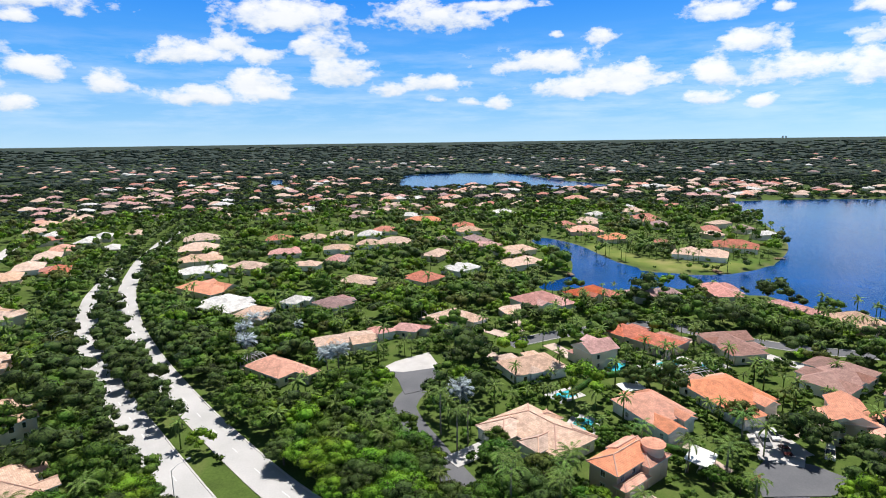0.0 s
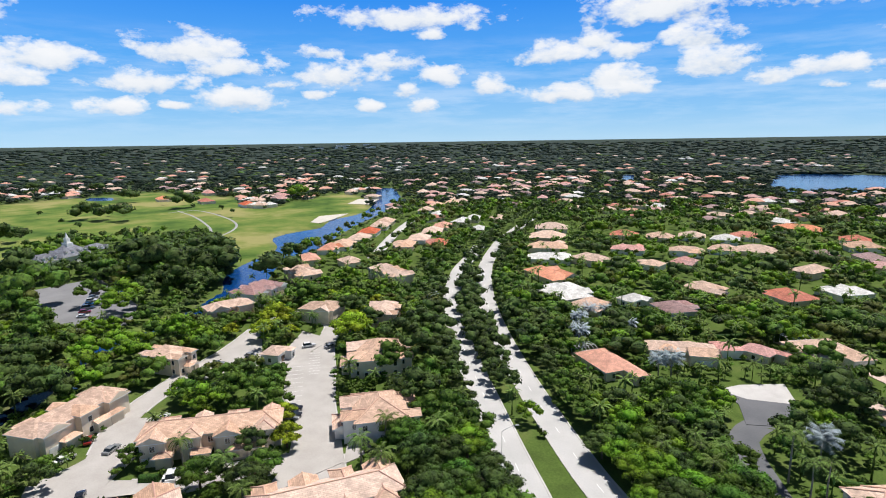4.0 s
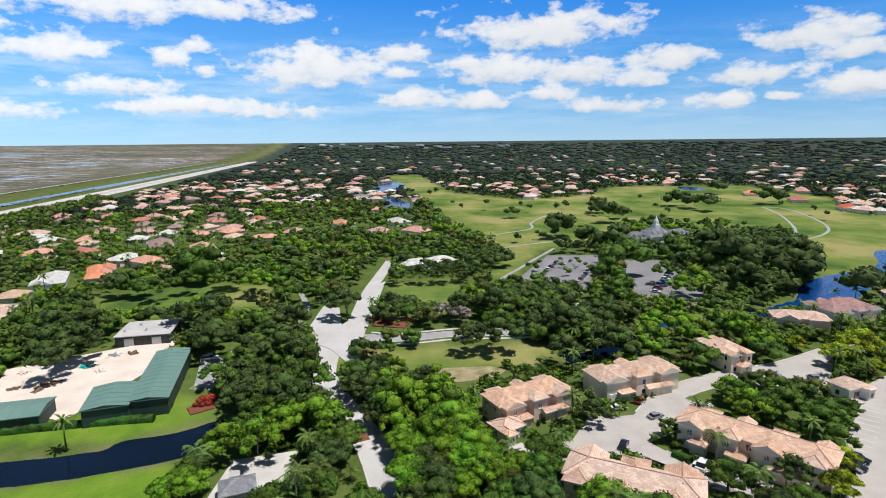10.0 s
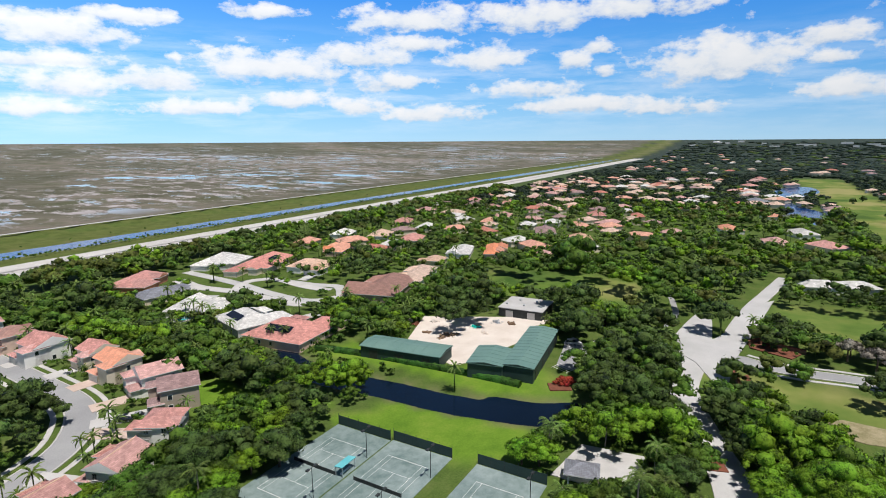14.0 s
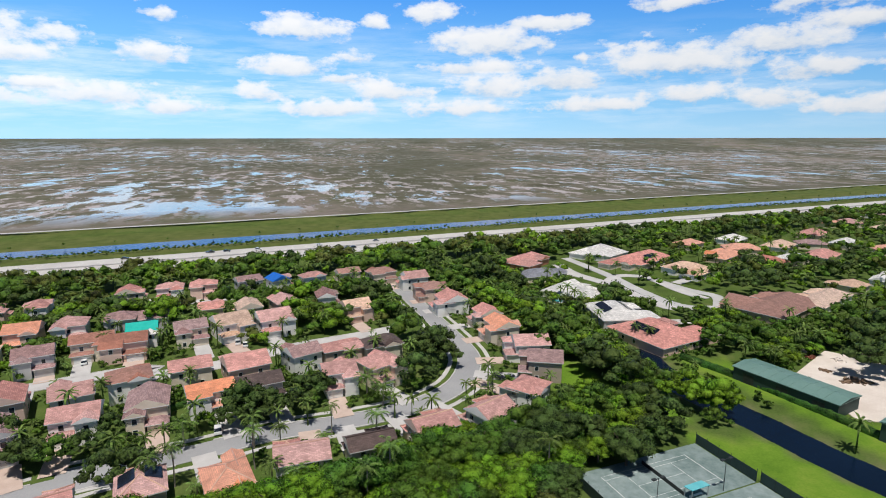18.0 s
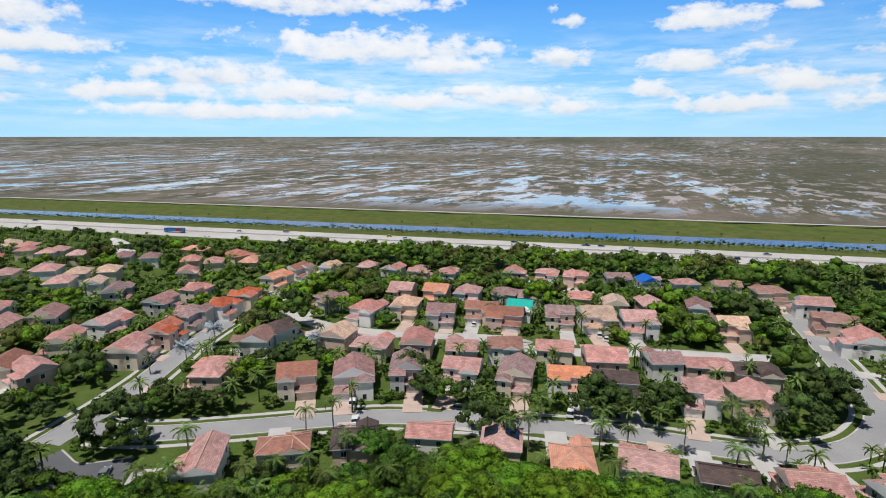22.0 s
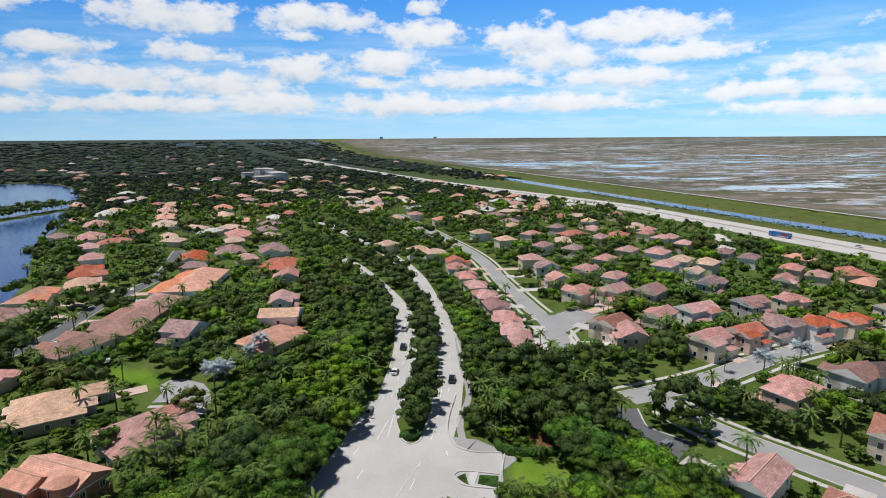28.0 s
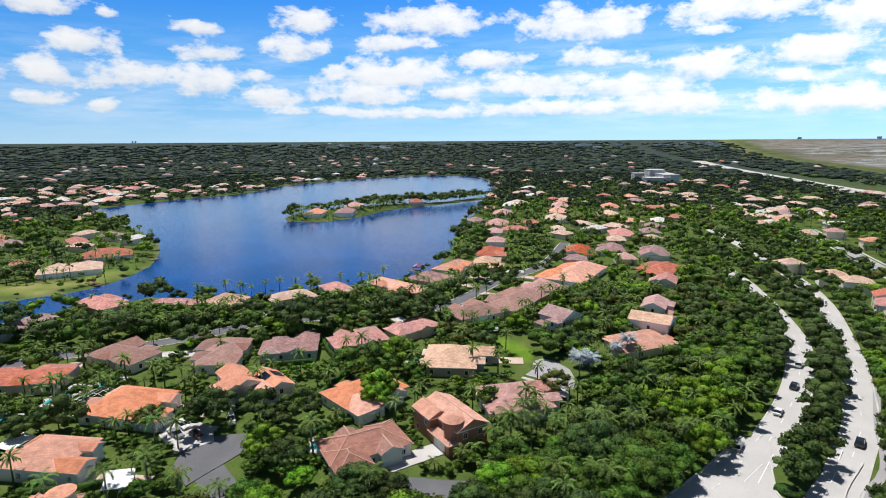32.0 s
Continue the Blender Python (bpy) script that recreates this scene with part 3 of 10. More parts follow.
def build_villa(i, x, y, rot, w, d, eave, roof, wall, gable, town, cage, solar, turret, tarp):
    rnd = random.Random(i * 7 + 3)
    dist = math.hypot(x, y)
    near, middle = dist < 150, dist < 310
    two = eave > 4.5
    dist_s, at = nearest_street(x, y)
    c, s = math.cos(radians(rot)), math.sin(radians(rot))
    if two and not town and not turret and at is not None and dist_s < 42:
        q = street_angle(x, y)                   # the house stands square to its street
        off = (rot - q + 45) % 180
        rot = q if off < 90 else q + 90
        c, s = math.cos(radians(rot)), math.sin(radians(rot))
    if at is not None and dist_s < 45:           # the front faces the street
        lx, ly = c * (at.x - x) + s * (at.y - y), -s * (at.x - x) + c * (at.y - y)
        if abs(ly) / d >= abs(lx) / w:
            turn = 0 if ly < 0 else 180
        else:
            turn = 90 if lx > 0 else 270
    else:
        turn = rnd.choice((0, 180))
    if turn in (90, 270):
        w, d = d, w
    rot = rot + turn
    wall_key = wall or (rnd.choice(("cream", "pink", "cream", "white")) if town else {"w": "white", "g": rnd.choice(("white", "cream", "grey"))}.get(roof, rnd.choice(("cream", "cream", "pink", "white", "white"))))
    word = "two-storey" if two else "single-storey"
    kind = "townhouse" if town else "house"
    root = new("townhouse_block" if town else "house")
    root.matrix_world = pose(x, y, 0, 0, 0, rot)
    root.empty_display_size = 2
    tagged(root, f"{word} {wall_key.replace('terra', 'terracotta')} stucco {kind} under a {ROOF_WORDS[roof]} tiled roof", "townhouse" if town else "house",
           "townhouse blocks" if town else ("two-storey houses on small lots" if two else "single-storey houses"))
    mr, mw = ROOFS[roof], WALLS[wall_key]
    hip_w = 0.42
    # the blocks: (cx, cy, w, d, eave, gabled)
    blocks = []
    if dist > 390 or two and not middle:
        blocks = [(0, 0, w, d, eave, gable)]
    elif town and max(w, d) > 16:
        d = max(d, 13.5)
        blocks = [(0, 0.0, w, 0.7 * d, eave, False)]
        n = max(2, round(w / 8.5))
        for k in range(n):
            cx = -w / 2 + (k + 0.5) * w / n
            bw = w / n * (0.66 if k % 2 else 0.8)
            lift = 0.35 if k % 2 else -0.03 - 0.01 * k
            blocks.append((cx, -0.2 * d, bw, 0.6 * d, eave + lift, k % 2 == 0))
            blocks.append((cx + w / n * 0.12, 0.2 * d, bw * 0.8, 0.6 * d, eave - 0.25 + 0.01 * k, k % 2 == 1))
        for k in range(n):
            cx = -w / 2 + (k + 0.5) * w / n
            blocks.append((cx + (w / n * 0.3 if k < n - 1 else -w / n * 0.25), -0.5 * d, w / n * 0.55, 0.22 * d, 2.9, k % 2 == 1))
    elif two:
        side = rnd.choice((-1, 1))
        style = rnd.random()
        pick = random.Random(i * 13 + 1).random()
        blocks = [(0, 0.1 * d, w, 0.8 * d, eave, gable or pick < 0.55)]
        if pick > 0.62:                          # a cross gable over the back
            blocks.append((side * w * 0.18, 0.26 * d, w * 0.46, 0.62 * d, eave - 0.04, True))
        blocks.append((side * w * 0.25, -0.22 * d, w * 0.5, 0.56 * d, eave - (0.02 if style < 0.5 else 0.5), style < 0.6))
        blocks.append((-side * w * 0.22, -0.34 * d, w * 0.54, 0.32 * d, 3.0, False))
    else:
        side = rnd.choice((-1, 1))
        blocks = [(0, 0.12 * d, w, 0.76 * d, eave, False)]
        blocks.append((side * w * 0.27, -0.18 * d, w * 0.44, 0.64 * d, eave - 0.02, rnd.random() < 0.25))
        if w > 14:
            blocks.append((-side * w * 0.2, -0.1 * d, w * 0.3, 0.55 * d, eave + 0.45, rnd.random() < 0.4))
        if w > 13 and dist < 210:
            blocks.append((-side * w * 0.3, 0.26 * d, w * 0.36, 0.56 * d, eave - 0.04, False))
            blocks.append((side * w * 0.12, 0.3 * d, w * 0.26, 0.5 * d, eave + 0.25, rnd.random() < 0.3))
    over = 0.55
    for k, (cx, cy, bw, bd, z, gb) in enumerate(blocks):
        v, f, uv, slots, lines, h = hip_roof(cx, cy, bw, bd, z, 0.42 if not two else 0.45, gb)
        me = mesh_of("roof", v, f, [mr, TRIM, mw], uv, slots=slots)
        part("roof", me, root)
        part("wall", mesh_of("wall", *box(cx - bw / 2 + over, cy - bd / 2 + over, -0.3, cx + bw / 2 - over, cy + bd / 2 - over, z - 0.05), mw), root)
        if dist < 138:
            for p, q in lines:
                part("ridge_cap", mesh_of("ridge_cap", *tube((p[0], p[1], p[2] + 0.02), (q[0], q[1], q[2] + 0.02), 0.16, 0.16, 5), CAP if roof not in "wdk" else mr), root)
    # openings
    floors = (1.45, 4.35) if two else (1.55,)
    for cx, cy, bw, bd, z, gb in ([q for q in blocks if q[4] > 4] if town else blocks[:2]) if middle else []:
        for (nx, ny, length, off) in ((0, -1, bw, bd), (0, 1, bw, bd), (1, 0, bd, bw), (-1, 0, bd, bw)):
            n = max(1, int((length - 2) / (3.4 if near else 4.2 if dist < 220 else 7.5)))
            if not middle:
                n = min(n, 1)
            for fl in floors:
                if fl > z - 1:
                    continue
                for k in range(n):
                    u = (k + 0.5) / n * (length - 2 * over) - (length / 2 - over)
                    if rnd.random() < (0.1 if near else 0.27 if dist < 220 else 0.45):
                        continue
                    o = off / 2 - over
                    px, py = cx + nx * o - ny * u, cy + ny * o + nx * u
                    inside_other = any(abs(px - b[0]) < b[2] / 2 - over - 0.05 and abs(py - b[1]) < b[3] / 2 - over - 0.05 and fl < b[4] for b in blocks)
                    if inside_other:
                        continue
                    m = pose(px, py, fl, 0, 0, math.degrees(math.atan2(ny, nx)) + 90)
                    if near:
                        wf = part("window", WIN_FRAME, root, m)
                        part("pane", WIN_PANE, wf)
                    else:
                        part("window", WIN_FAR, root, m)
    if dist < 270 and len(blocks) > 1:
        cx, cy, bw, bd, z, gb = blocks[-1] if two and not town else blocks[1]
        if bw > 6.2:
            part("garage_door", GARAGE, root, pose(cx, cy - bd / 2 + over - 0.02, 0.0), "white panelled garage door")
        cx2, cy2, bw2, bd2 = blocks[0][:4]
        part("front_door", DOOR, root, pose(-cx * 0.4, cy2 - bd2 / 2 + over - 0.02, 0.0))
    if turret:
        T = [((2.3 * math.cos(a), 2.3 * math.sin(a)), a) for a in [k * math.pi / 8 for k in range(16)]]
        tv = [(p[0], p[1], 0) for p, a in T] + [(p[0], p[1], 7.9) for p, a in T]
        tf = [(k, (k + 1) % 16, 16 + (k + 1) % 16, 16 + k) for k in range(16)]
        part("turret", mesh_of("turret", tv, tf, mw), root, pose(w * 0.32, -d * 0.22, 0))
        cv = [(p[0] * 1.18, p[1] * 1.18, 7.8) for p, a in T] + [(0, 0, 9.0)]
        cf = [(k, (k + 1) % 16, 16) for k in range(16)] + [tuple(range(15, -1, -1))]
        cuv = [[(k * 0.9, 0), (k * 0.9 + 0.9, 0), (k * 0.9 + 0.45, 2.8)] for k in range(16)] + [[(0, 0)] * 16]
        part("turret_roof", mesh_of("turret_roof", cv, cf, mr, cuv), root, pose(w * 0.32, -d * 0.22, 0))
    if solar:
        cx, cy, bw, bd, z, gb = blocks[0]
        ang = math.degrees(math.atan(0.42 if not two else 0.45))
        run = min(bw, bd) / 4
        top = z + run * (0.42 if not two else 0.45) + 0.12
        for sgn in (1, -1):
            for k in (-1, 0) if two else (-2, -1, 0, 1, 2):
                if bw >= bd:
                    m = pose(cx + k * 2.2, cy + sgn * (bd / 2 - run), top, -sgn * ang, 0, 0)
                else:
                    m = pose(cx + sgn * (bw / 2 - run), cy + k * 2.2, top, 0, sgn * ang, 0)
                part("solar_panel", mesh_of("solar_panel", *box(-1.06, -1.7, 0, 1.06, 1.7, 0.06) if bw >= bd else box(-1.7, -1.06, 0, 1.7, 1.06, 0.06), SOLAR), root, m, "dark blue solar panel on the roof")
    if tarp:
        cx, cy, bw, bd, z, gb = blocks[0]
        v, f, uv, slots, lines, h = hip_roof(cx, cy, bw * 1.01, bd * 1.01, z + 0.1, 0.45, gb)
        part("tarpaulin", mesh_of("tarpaulin", v, f[:4], TEAL if tarp == "TEAL" else BLUE), root, None, "bright tarpaulin stretched over the roof")
    if cage:                                     # a screened pool behind the house
        cw, cd, ch = min(w * 0.6, 12.0), 7.0, 3.2
        bars = []
        y0 = d / 2 + 0.1
        for k in range(6):
            px = -cw / 2 + cw * k / 5
            bars += [tube((px, y0, ch), (px, y0 + 2, ch + 0.8), 0.06, 0.06, 4), tube((px, y0 + 2, ch + 0.8), (px, y0 + cd - 2, ch + 0.8), 0.06, 0.06, 4),
                     tube((px, y0 + cd - 2, ch + 0.8), (px, y0 + cd, ch), 0.06, 0.06, 4), tube((px, y0 + cd, 0), (px, y0 + cd, ch), 0.06, 0.06, 4)]
        for yy, zz in ((y0, ch), (y0 + 2, ch + 0.8), (y0 + cd / 2, ch + 0.8), (y0 + cd - 2, ch + 0.8), (y0 + cd, ch)):
            bars.append(tube((-cw / 2, yy, zz), (cw / 2, yy, zz), 0.06, 0.06, 4))
        part("pool_cage", mesh_of("pool_cage", *joined(*bars), TRIM), root, None, "white framed screen cage over the pool")
        part("pool_deck", mesh_of("pool_deck", *box(-cw / 2, y0, -0.2, cw / 2, y0 + cd, 0.1), PAVER), root)
        part("pool_water", mesh_of("pool_water", *box(-cw / 3, y0 + 1.5, -0.2, cw / 3, y0 + cd - 1.5, 0.106), POOL), root)
    # the drive
    if at is not None and dist_s < 34 and dist < 330 and not town:
        cx, cy, bw, bd, z, gb = blocks[-1] if two else blocks[min(1, len(blocks) - 1)]
        m = root.matrix_basis
        a = m @ Vector((cx, cy - bd / 2 + 0.4, 0))
        g_dir = (m.to_3x3() @ Vector((0, -1, 0)))
        L = max(3.0, min(14.0, dist_s - d / 2 - 2.0))
        b = a + g_dir * L
        line = [Vector((a.x, a.y)), Vector((b.x, b.y))]
        strip_ob("driveway", line, 2.7, -2.7, 0.2 + 0.0031 * (i % 13), PAVER if rnd.random() < 0.5 else CONCRETE, "pale paved driveway in front of the garage", 0.3, "driveway")
        take_line([tuple(p) for p in line], 3.0)
        DRIVES.append((a, b, rot))
    return root


DRIVES = []


def plant(kind, x, y, h=0):
    PLANTS.append((kind, x, y, h))

# ---- sheds, courts, clubhouse ----
def shed(x, y, rot, w, d, h, style):
    root = new("shed" if style != "pavilion" else "pavilion")
    root.matrix_world = pose(x, y, 0, 0, 0, rot)
    green = style == "green"
    take_poly([tuple((root.matrix_basis @ Vector((a, b, 0)))[:2]) for a, b in ((-w / 2 - 4, -d / 2 - 4), (w / 2 + 4, -d / 2 - 4), (w / 2 + 4, d / 2 + 4), (-w / 2 - 4, d / 2 + 4))])
    tagged(root, {"green": "long dark green shed under a faded green metal roof", "grey": "long low building under a pale grey flat roof", "pavilion": "open pavilion with a grey shingled roof by the courts"}[style],
           "shed", "sheds round the dirt yard" if style != "pavilion" else "")
    if style == "pavilion":
        v, f, uv, sl, lines, hh = hip_roof(0, 0, w + 1, d + 1, h, 0.5)
        part("roof", mesh_of("roof", v, f, [ROOFS["k"], TRIM, TRIM], uv, slots=sl), root)
        for sx in (-1, 1):
            for sy in (-1, 1):
                part("post", mesh_of("post", *box(-0.15, -0.15, -0.2, 0.15, 0.15, h - 0.1), TRIM), root, pose(sx * w * 0.42, sy * d * 0.4, 0))
        return
    part("wall", mesh_of("wall", *box(-w / 2, -d / 2, -0.3, w / 2, d / 2, h - 0.02), GREEN_WALL if green else METAL_DARK), root)
    if green:
        v, f, uv, sl, lines, hh = hip_roof(0, 0, w + 0.8, d + 0.8, h, 0.13, True)
        part("roof", mesh_of("roof", v, f, [GREEN_METAL, GREEN_METAL, GREEN_WALL], uv, slots=sl), root)
        for k in range(int(w / 3)):
            px = -w / 2 + 1.5 + 3 * k
            for sgn in (1, -1):
                part("rib", mesh_of("rib", *tube((px, sgn * (d / 2 + 0.35), h + 0.03), (px, 0, h + (d / 2 + 0.4) * 0.13 + 0.03), 0.05, 0.05, 4), GREEN_METAL), root)
    else:
        part("roof", mesh_of("roof", *box(-w / 2 - 0.3, -d / 2 - 0.3, h - 0.02, w / 2 + 0.3, d / 2 + 0.3, h + 0.25), GREY_ROOF), root)
        for k in range(5):
            part("vent", mesh_of("vent", *box(-0.4, -0.4, 0, 0.4, 0.4, 0.7), METAL_PALE), root, pose(-w * 0.4 + k * w * 0.2, (k % 2 - 0.5) * d * 0.4, h + 0.25))
    for k in range(max(2, int(w / 9))):
        for sgn in (1, -1):
            part("door", mesh_of("door", *box(-1.6, -0.06, 0, 1.6, 0.06, 3.0), METAL_DARK if green else GREY_ROOF), root, pose(-w / 2 + (k + 0.5) * w / max(2, int(w / 9)), sgn * (d / 2 + 0.02), 0))


def clubhouse(x, y, rot, w, d):
    w, d = min(w, 62), 15
    root = new("clubhouse")
    root.matrix_world = pose(x, y, 0, 0, 0, rot)
    take_poly([tuple((root.matrix_basis @ Vector((a, b, 0)))[:2]) for a, b in ((-w / 2 - 4, -14), (w / 2 + 4, -14), (w / 2 + 4, 14), (-w / 2 - 4, 14))])
    tagged(root, "long white clubhouse with slate roofs, dormers and a cupola", "clubhouse")
    for cx, bw, bd, z in ((0, w * 0.4, d * 1.15, 5.0), (-w * 0.33, w * 0.34, d * 0.8, 4.0), (w * 0.33, w * 0.34, d * 0.8, 4.0)):
        v, f, uv, sl, lines, hh = hip_roof(cx, 0, bw, bd, z, 0.75)
        part("roof", mesh_of("roof", v, f, [ROOFS["k"], TRIM, TRIM], uv, slots=sl), root)
        part("wall", mesh_of("wall", *box(cx - bw / 2 + 0.6, -bd / 2 + 0.6, -0.3, cx + bw / 2 - 0.6, bd / 2 - 0.6, z - 0.1), WALLS["white"]), root)
        for k in range(4):
            for sgn in (1, -1):
                px = cx - bw * 0.3 + k * bw * 0.2
                part("window", WIN_FAR, root, pose(px, sgn * (bd / 2 - 0.58), 2.0, 0, 0, 0 if sgn < 0 else 180))
                dv, df, duv, dsl, _, _ = hip_roof(0, 0, 1.9, 3.2, 1.6, 0.8, True)
                dm = part("dormer", mesh_of("dormer", dv, df, [ROOFS["k"], TRIM, TRIM], duv, slots=dsl), root, pose(px, sgn * bd * 0.3, z + 1.0))
                part("dormer_wall", mesh_of("dormer_wall", *box(-0.75, -1.3, -0.6, 0.75, 1.3, 1.5), TRIM), dm)
    cup = part("cupola", mesh_of("cupola", *box(-2.2, -2.2, 8.0, 2.2, 2.2, 12.5), TRIM), root, None, "white square cupola")
    part("lantern", mesh_of("lantern", *box(-1.3, -1.3, 12.5, 1.3, 1.3, 15.5), TRIM), cup)
    part("spire", mesh_of("spire", *tube((0, 0, 15.5), (0, 0, 19.0), 1.2, 0.08, 8), TRIM), cup)


def court(x, y, rot):
    root = new("tennis_court")
    root.matrix_world = pose(x, y, 0, 0, 0, rot)
    take_poly([tuple((root.matrix_basis @ Vector((a, b, 0)))[:2]) for a, b in ((-20, -11), (20, -11), (20, 11), (-20, 11))])
    tagged(root, "grey-green clay tennis court with white lines and a net", "tennis court", "tennis courts side by side")
    part("surface", mesh_of("surface", *box(-18.0, -8.4, -0.3, 18.0, 8.4, 0.08), COURT), root)
    z = 0.088
    for x0, y0, x1, y1 in ((-11.9, -5.5, 11.9, -5.43), (-11.9, 5.43, 11.9, 5.5), (-11.9, -4.15, 11.9, -4.08), (-11.9, 4.08, 11.9, 4.15),
                           (-11.9, -5.5, -11.78, 5.5), (11.78, -5.5, 11.9, 5.5), (-6.44, -4.1, -6.36, 4.1), (6.36, -4.1, 6.44, 4.1), (-6.4, -0.04, 6.4, 0.04)):
        part("line", mesh_of("line", [(x0, y0, z), (x1, y0, z), (x1, y1, z), (x0, y1, z)], [(0, 1, 2, 3)], LINE), root)
    part("net", mesh_of("net", *box(-0.03, -6.2, 0.1, 0.03, 6.2, 1.0), METAL_DARK), root)
    for s in (-1, 1):
        part("net_post", mesh_of("net_post", *tube((0, s * 6.3, 0), (0, s * 6.3, 1.15), 0.06, 0.06, 6), METAL_DARK), root)
    for px in (-9, 9):
        lp = new("court_lamp")
        lp.matrix_world = root.matrix_world @ pose(px, 8.0, 0.05)
        tagged(lp, "dark court lamp post with two flat heads", "lamp post", "lamp posts of the courts")
        part("pole", mesh_of("pole", *tube((0, 0, 0), (0, 0, 7.5), 0.09, 0.07, 6), METAL_DARK), lp)
        part("crossbar", mesh_of("crossbar", *tube((-1.1, 0, 7.4), (1.1, 0, 7.4), 0.05, 0.05, 5), METAL_DARK), lp)
        for s in (-1, 1):
            part("lamp_head", mesh_of("lamp_head", *box(-0.45, -0.3, 7.3, 0.45, 0.3, 7.55), METAL_DARK), lp, pose(s * 1.1, 0, 0))
    fence = new("court_fence")
    fence.matrix_world = root.matrix_world.copy()
    tagged(fence, "dark mesh windscreen fence round the tennis court", "fence", "fences of the courts")
    runs = [((-18.2, -8.3), (-18.2, 8.3)), ((18.2, -8.3), (18.2, 8.3))]
    for (x0, y0), (x1, y1) in runs:
        part("windscreen", mesh_of("windscreen", *box(min(x0, x1) - 0.02, min(y0, y1), 0.1, max(x0, x1) + 0.02, max(y0, y1), 2.6), GREEN_WALL), fence)
        for k in range(6):
            py = y0 + (y1 - y0) * k / 5
            part("post", mesh_of("post", *tube((x0, py, -0.2), (x0, py, 3.2), 0.05, 0.05, 5), METAL_DARK), fence)
    take_poly([tuple((root.matrix_world @ Vector((a, b, 0)))[:2]) for a, b in ((-20, -10), (20, -10), (20, 10), (-20, 10))])


# ---- vehicles ----
PAINTS = {}
for key, c in (("white", (0.75, 0.75, 0.74)), ("black", (0.012, 0.012, 0.014)), ("grey", (0.22, 0.23, 0.24)), ("red", (0.3, 0.02, 0.02)), ("maroon", (0.07, 0.012, 0.015)), ("yellow", (0.62, 0.42, 0.03)), ("blue", (0.02, 0.13, 0.35))):
    m, n, l, b = node_mat("car_paint_" + key)
    b.inputs["Base Color"].default_value, b.inputs["Roughness"].default_value = (*c, 1), 0.25
    b.inputs["Coat Weight"].default_value = 0.6
    PAINTS[key] = m
CAR_SHAPES = {}


def car_shapes(kind):
    """Body and cabin from side profiles, narrowing towards the top."""
    if kind in CAR_SHAPES:
        return CAR_SHAPES[kind]
    L, Wd, hood, H = {"car": (4.7, 0.9, 0.85, 1.45), "suv": (4.8, 0.95, 1.0, 1.75), "pickup": (5.6, 0.98, 1.05, 1.85), "van": (5.2, 1.0, 1.1, 2.1)}[kind]
    prof = [(-L / 2, 0.35), (-L / 2 + 0.05, hood * 0.95), (L / 2 - 1.2, hood), (L / 2 - 0.1, hood * 0.82), (L / 2, 0.4)]
    cab0, cab1 = (-L / 2 + 0.35, L / 2 - 1.3) if kind != "pickup" else (-0.5, L / 2 - 1.35)
    if kind == "car":
        cab0 = -L / 2 + 0.6
    n = len(prof)
    bv = [(px, -Wd, pz) for px, pz in prof] + [(px, Wd, pz) for px, pz in prof]
    bf = [tuple(range(n)), tuple(range(2 * n - 1, n - 1, -1))] + [(i, i + n, (i + 1) % n + n, (i + 1) % n) for i in range(n)]
    z0, z1, ins = hood - 0.02, H, 0.16
    back, front = 0.45, 0.8
    cv = [(cab0, -Wd + 0.04, z0), (cab1, -Wd + 0.04, z0), (cab1, Wd - 0.04, z0), (cab0, Wd - 0.04, z0),
          (cab0 + back, -Wd + ins, z1 - 0.06), (cab1 - front, -Wd + ins, z1 - 0.06), (cab1 - front, Wd - ins, z1 - 0.06), (cab0 + back, Wd - ins, z1 - 0.06)]
    cf = [(0, 3, 2, 1), (4, 5, 6, 7), (0, 1, 5, 4), (1, 2, 6, 5), (2, 3, 7, 6), (3, 0, 4, 7)]
    rv, rf = box(cab0 + back - 0.05, -Wd + ins - 0.02, z1 - 0.07, cab1 - front + 0.05, Wd - ins + 0.02, z1)
    wv, wf = tube((0, -0.11, 0), (0, 0.11, 0), 0.34, 0.34, 12)
    hv, hf = tube((0, -0.12, 0), (0, 0.12, 0), 0.2, 0.2, 8)
    CAR_SHAPES[kind] = (L, Wd, (bv, bf), (cv, cf), (rv, rf), mesh_of("tyre", wv, wf, TYRE), mesh_of("rim", hv, hf, METAL_PALE), {})
    return CAR_SHAPES[kind]


def car(x, y, rot, colour, kind, z=0.1):
    L, Wd, body, cab, roof, tyre, rim, cache = car_shapes(kind)
    if colour not in cache:
        cache[colour] = (mesh_of("body", *body, PAINTS[colour]), mesh_of("cabin", *cab, GLASS), mesh_of("car_roof", *roof, PAINTS[colour]),
                         mesh_of("headlight", *box(-0.03, -0.2, -0.08, 0.03, 0.2, 0.08), TRIM))
    b, c, r, hl = cache[colour]
    root = new({"suv": "suv", "pickup": "pickup_truck", "van": "van", "car": "car"}[kind])
    root.matrix_world = pose(x, y, z + 0.06, 0, 0, rot)
    tagged(root, f"{colour} {kind if kind != 'car' else 'saloon car'} with dark windows on the road or a drive", "car", "cars on the streets")
    part("body", b, root)
    part("cabin", c, root, None, "dark glazed cabin")
    part("car_roof", r, root)
    for sx in (-1, 1):
        for sy in (-1, 1):
            w = part("wheel", tyre, root, pose(sx * L * 0.31, sy * (Wd - 0.06), 0.3))
            part("rim", rim, w)
    for sy in (-1, 1):
        part("headlight", hl, root, pose(L / 2 - 0.02, sy * (Wd - 0.3), 0.62))


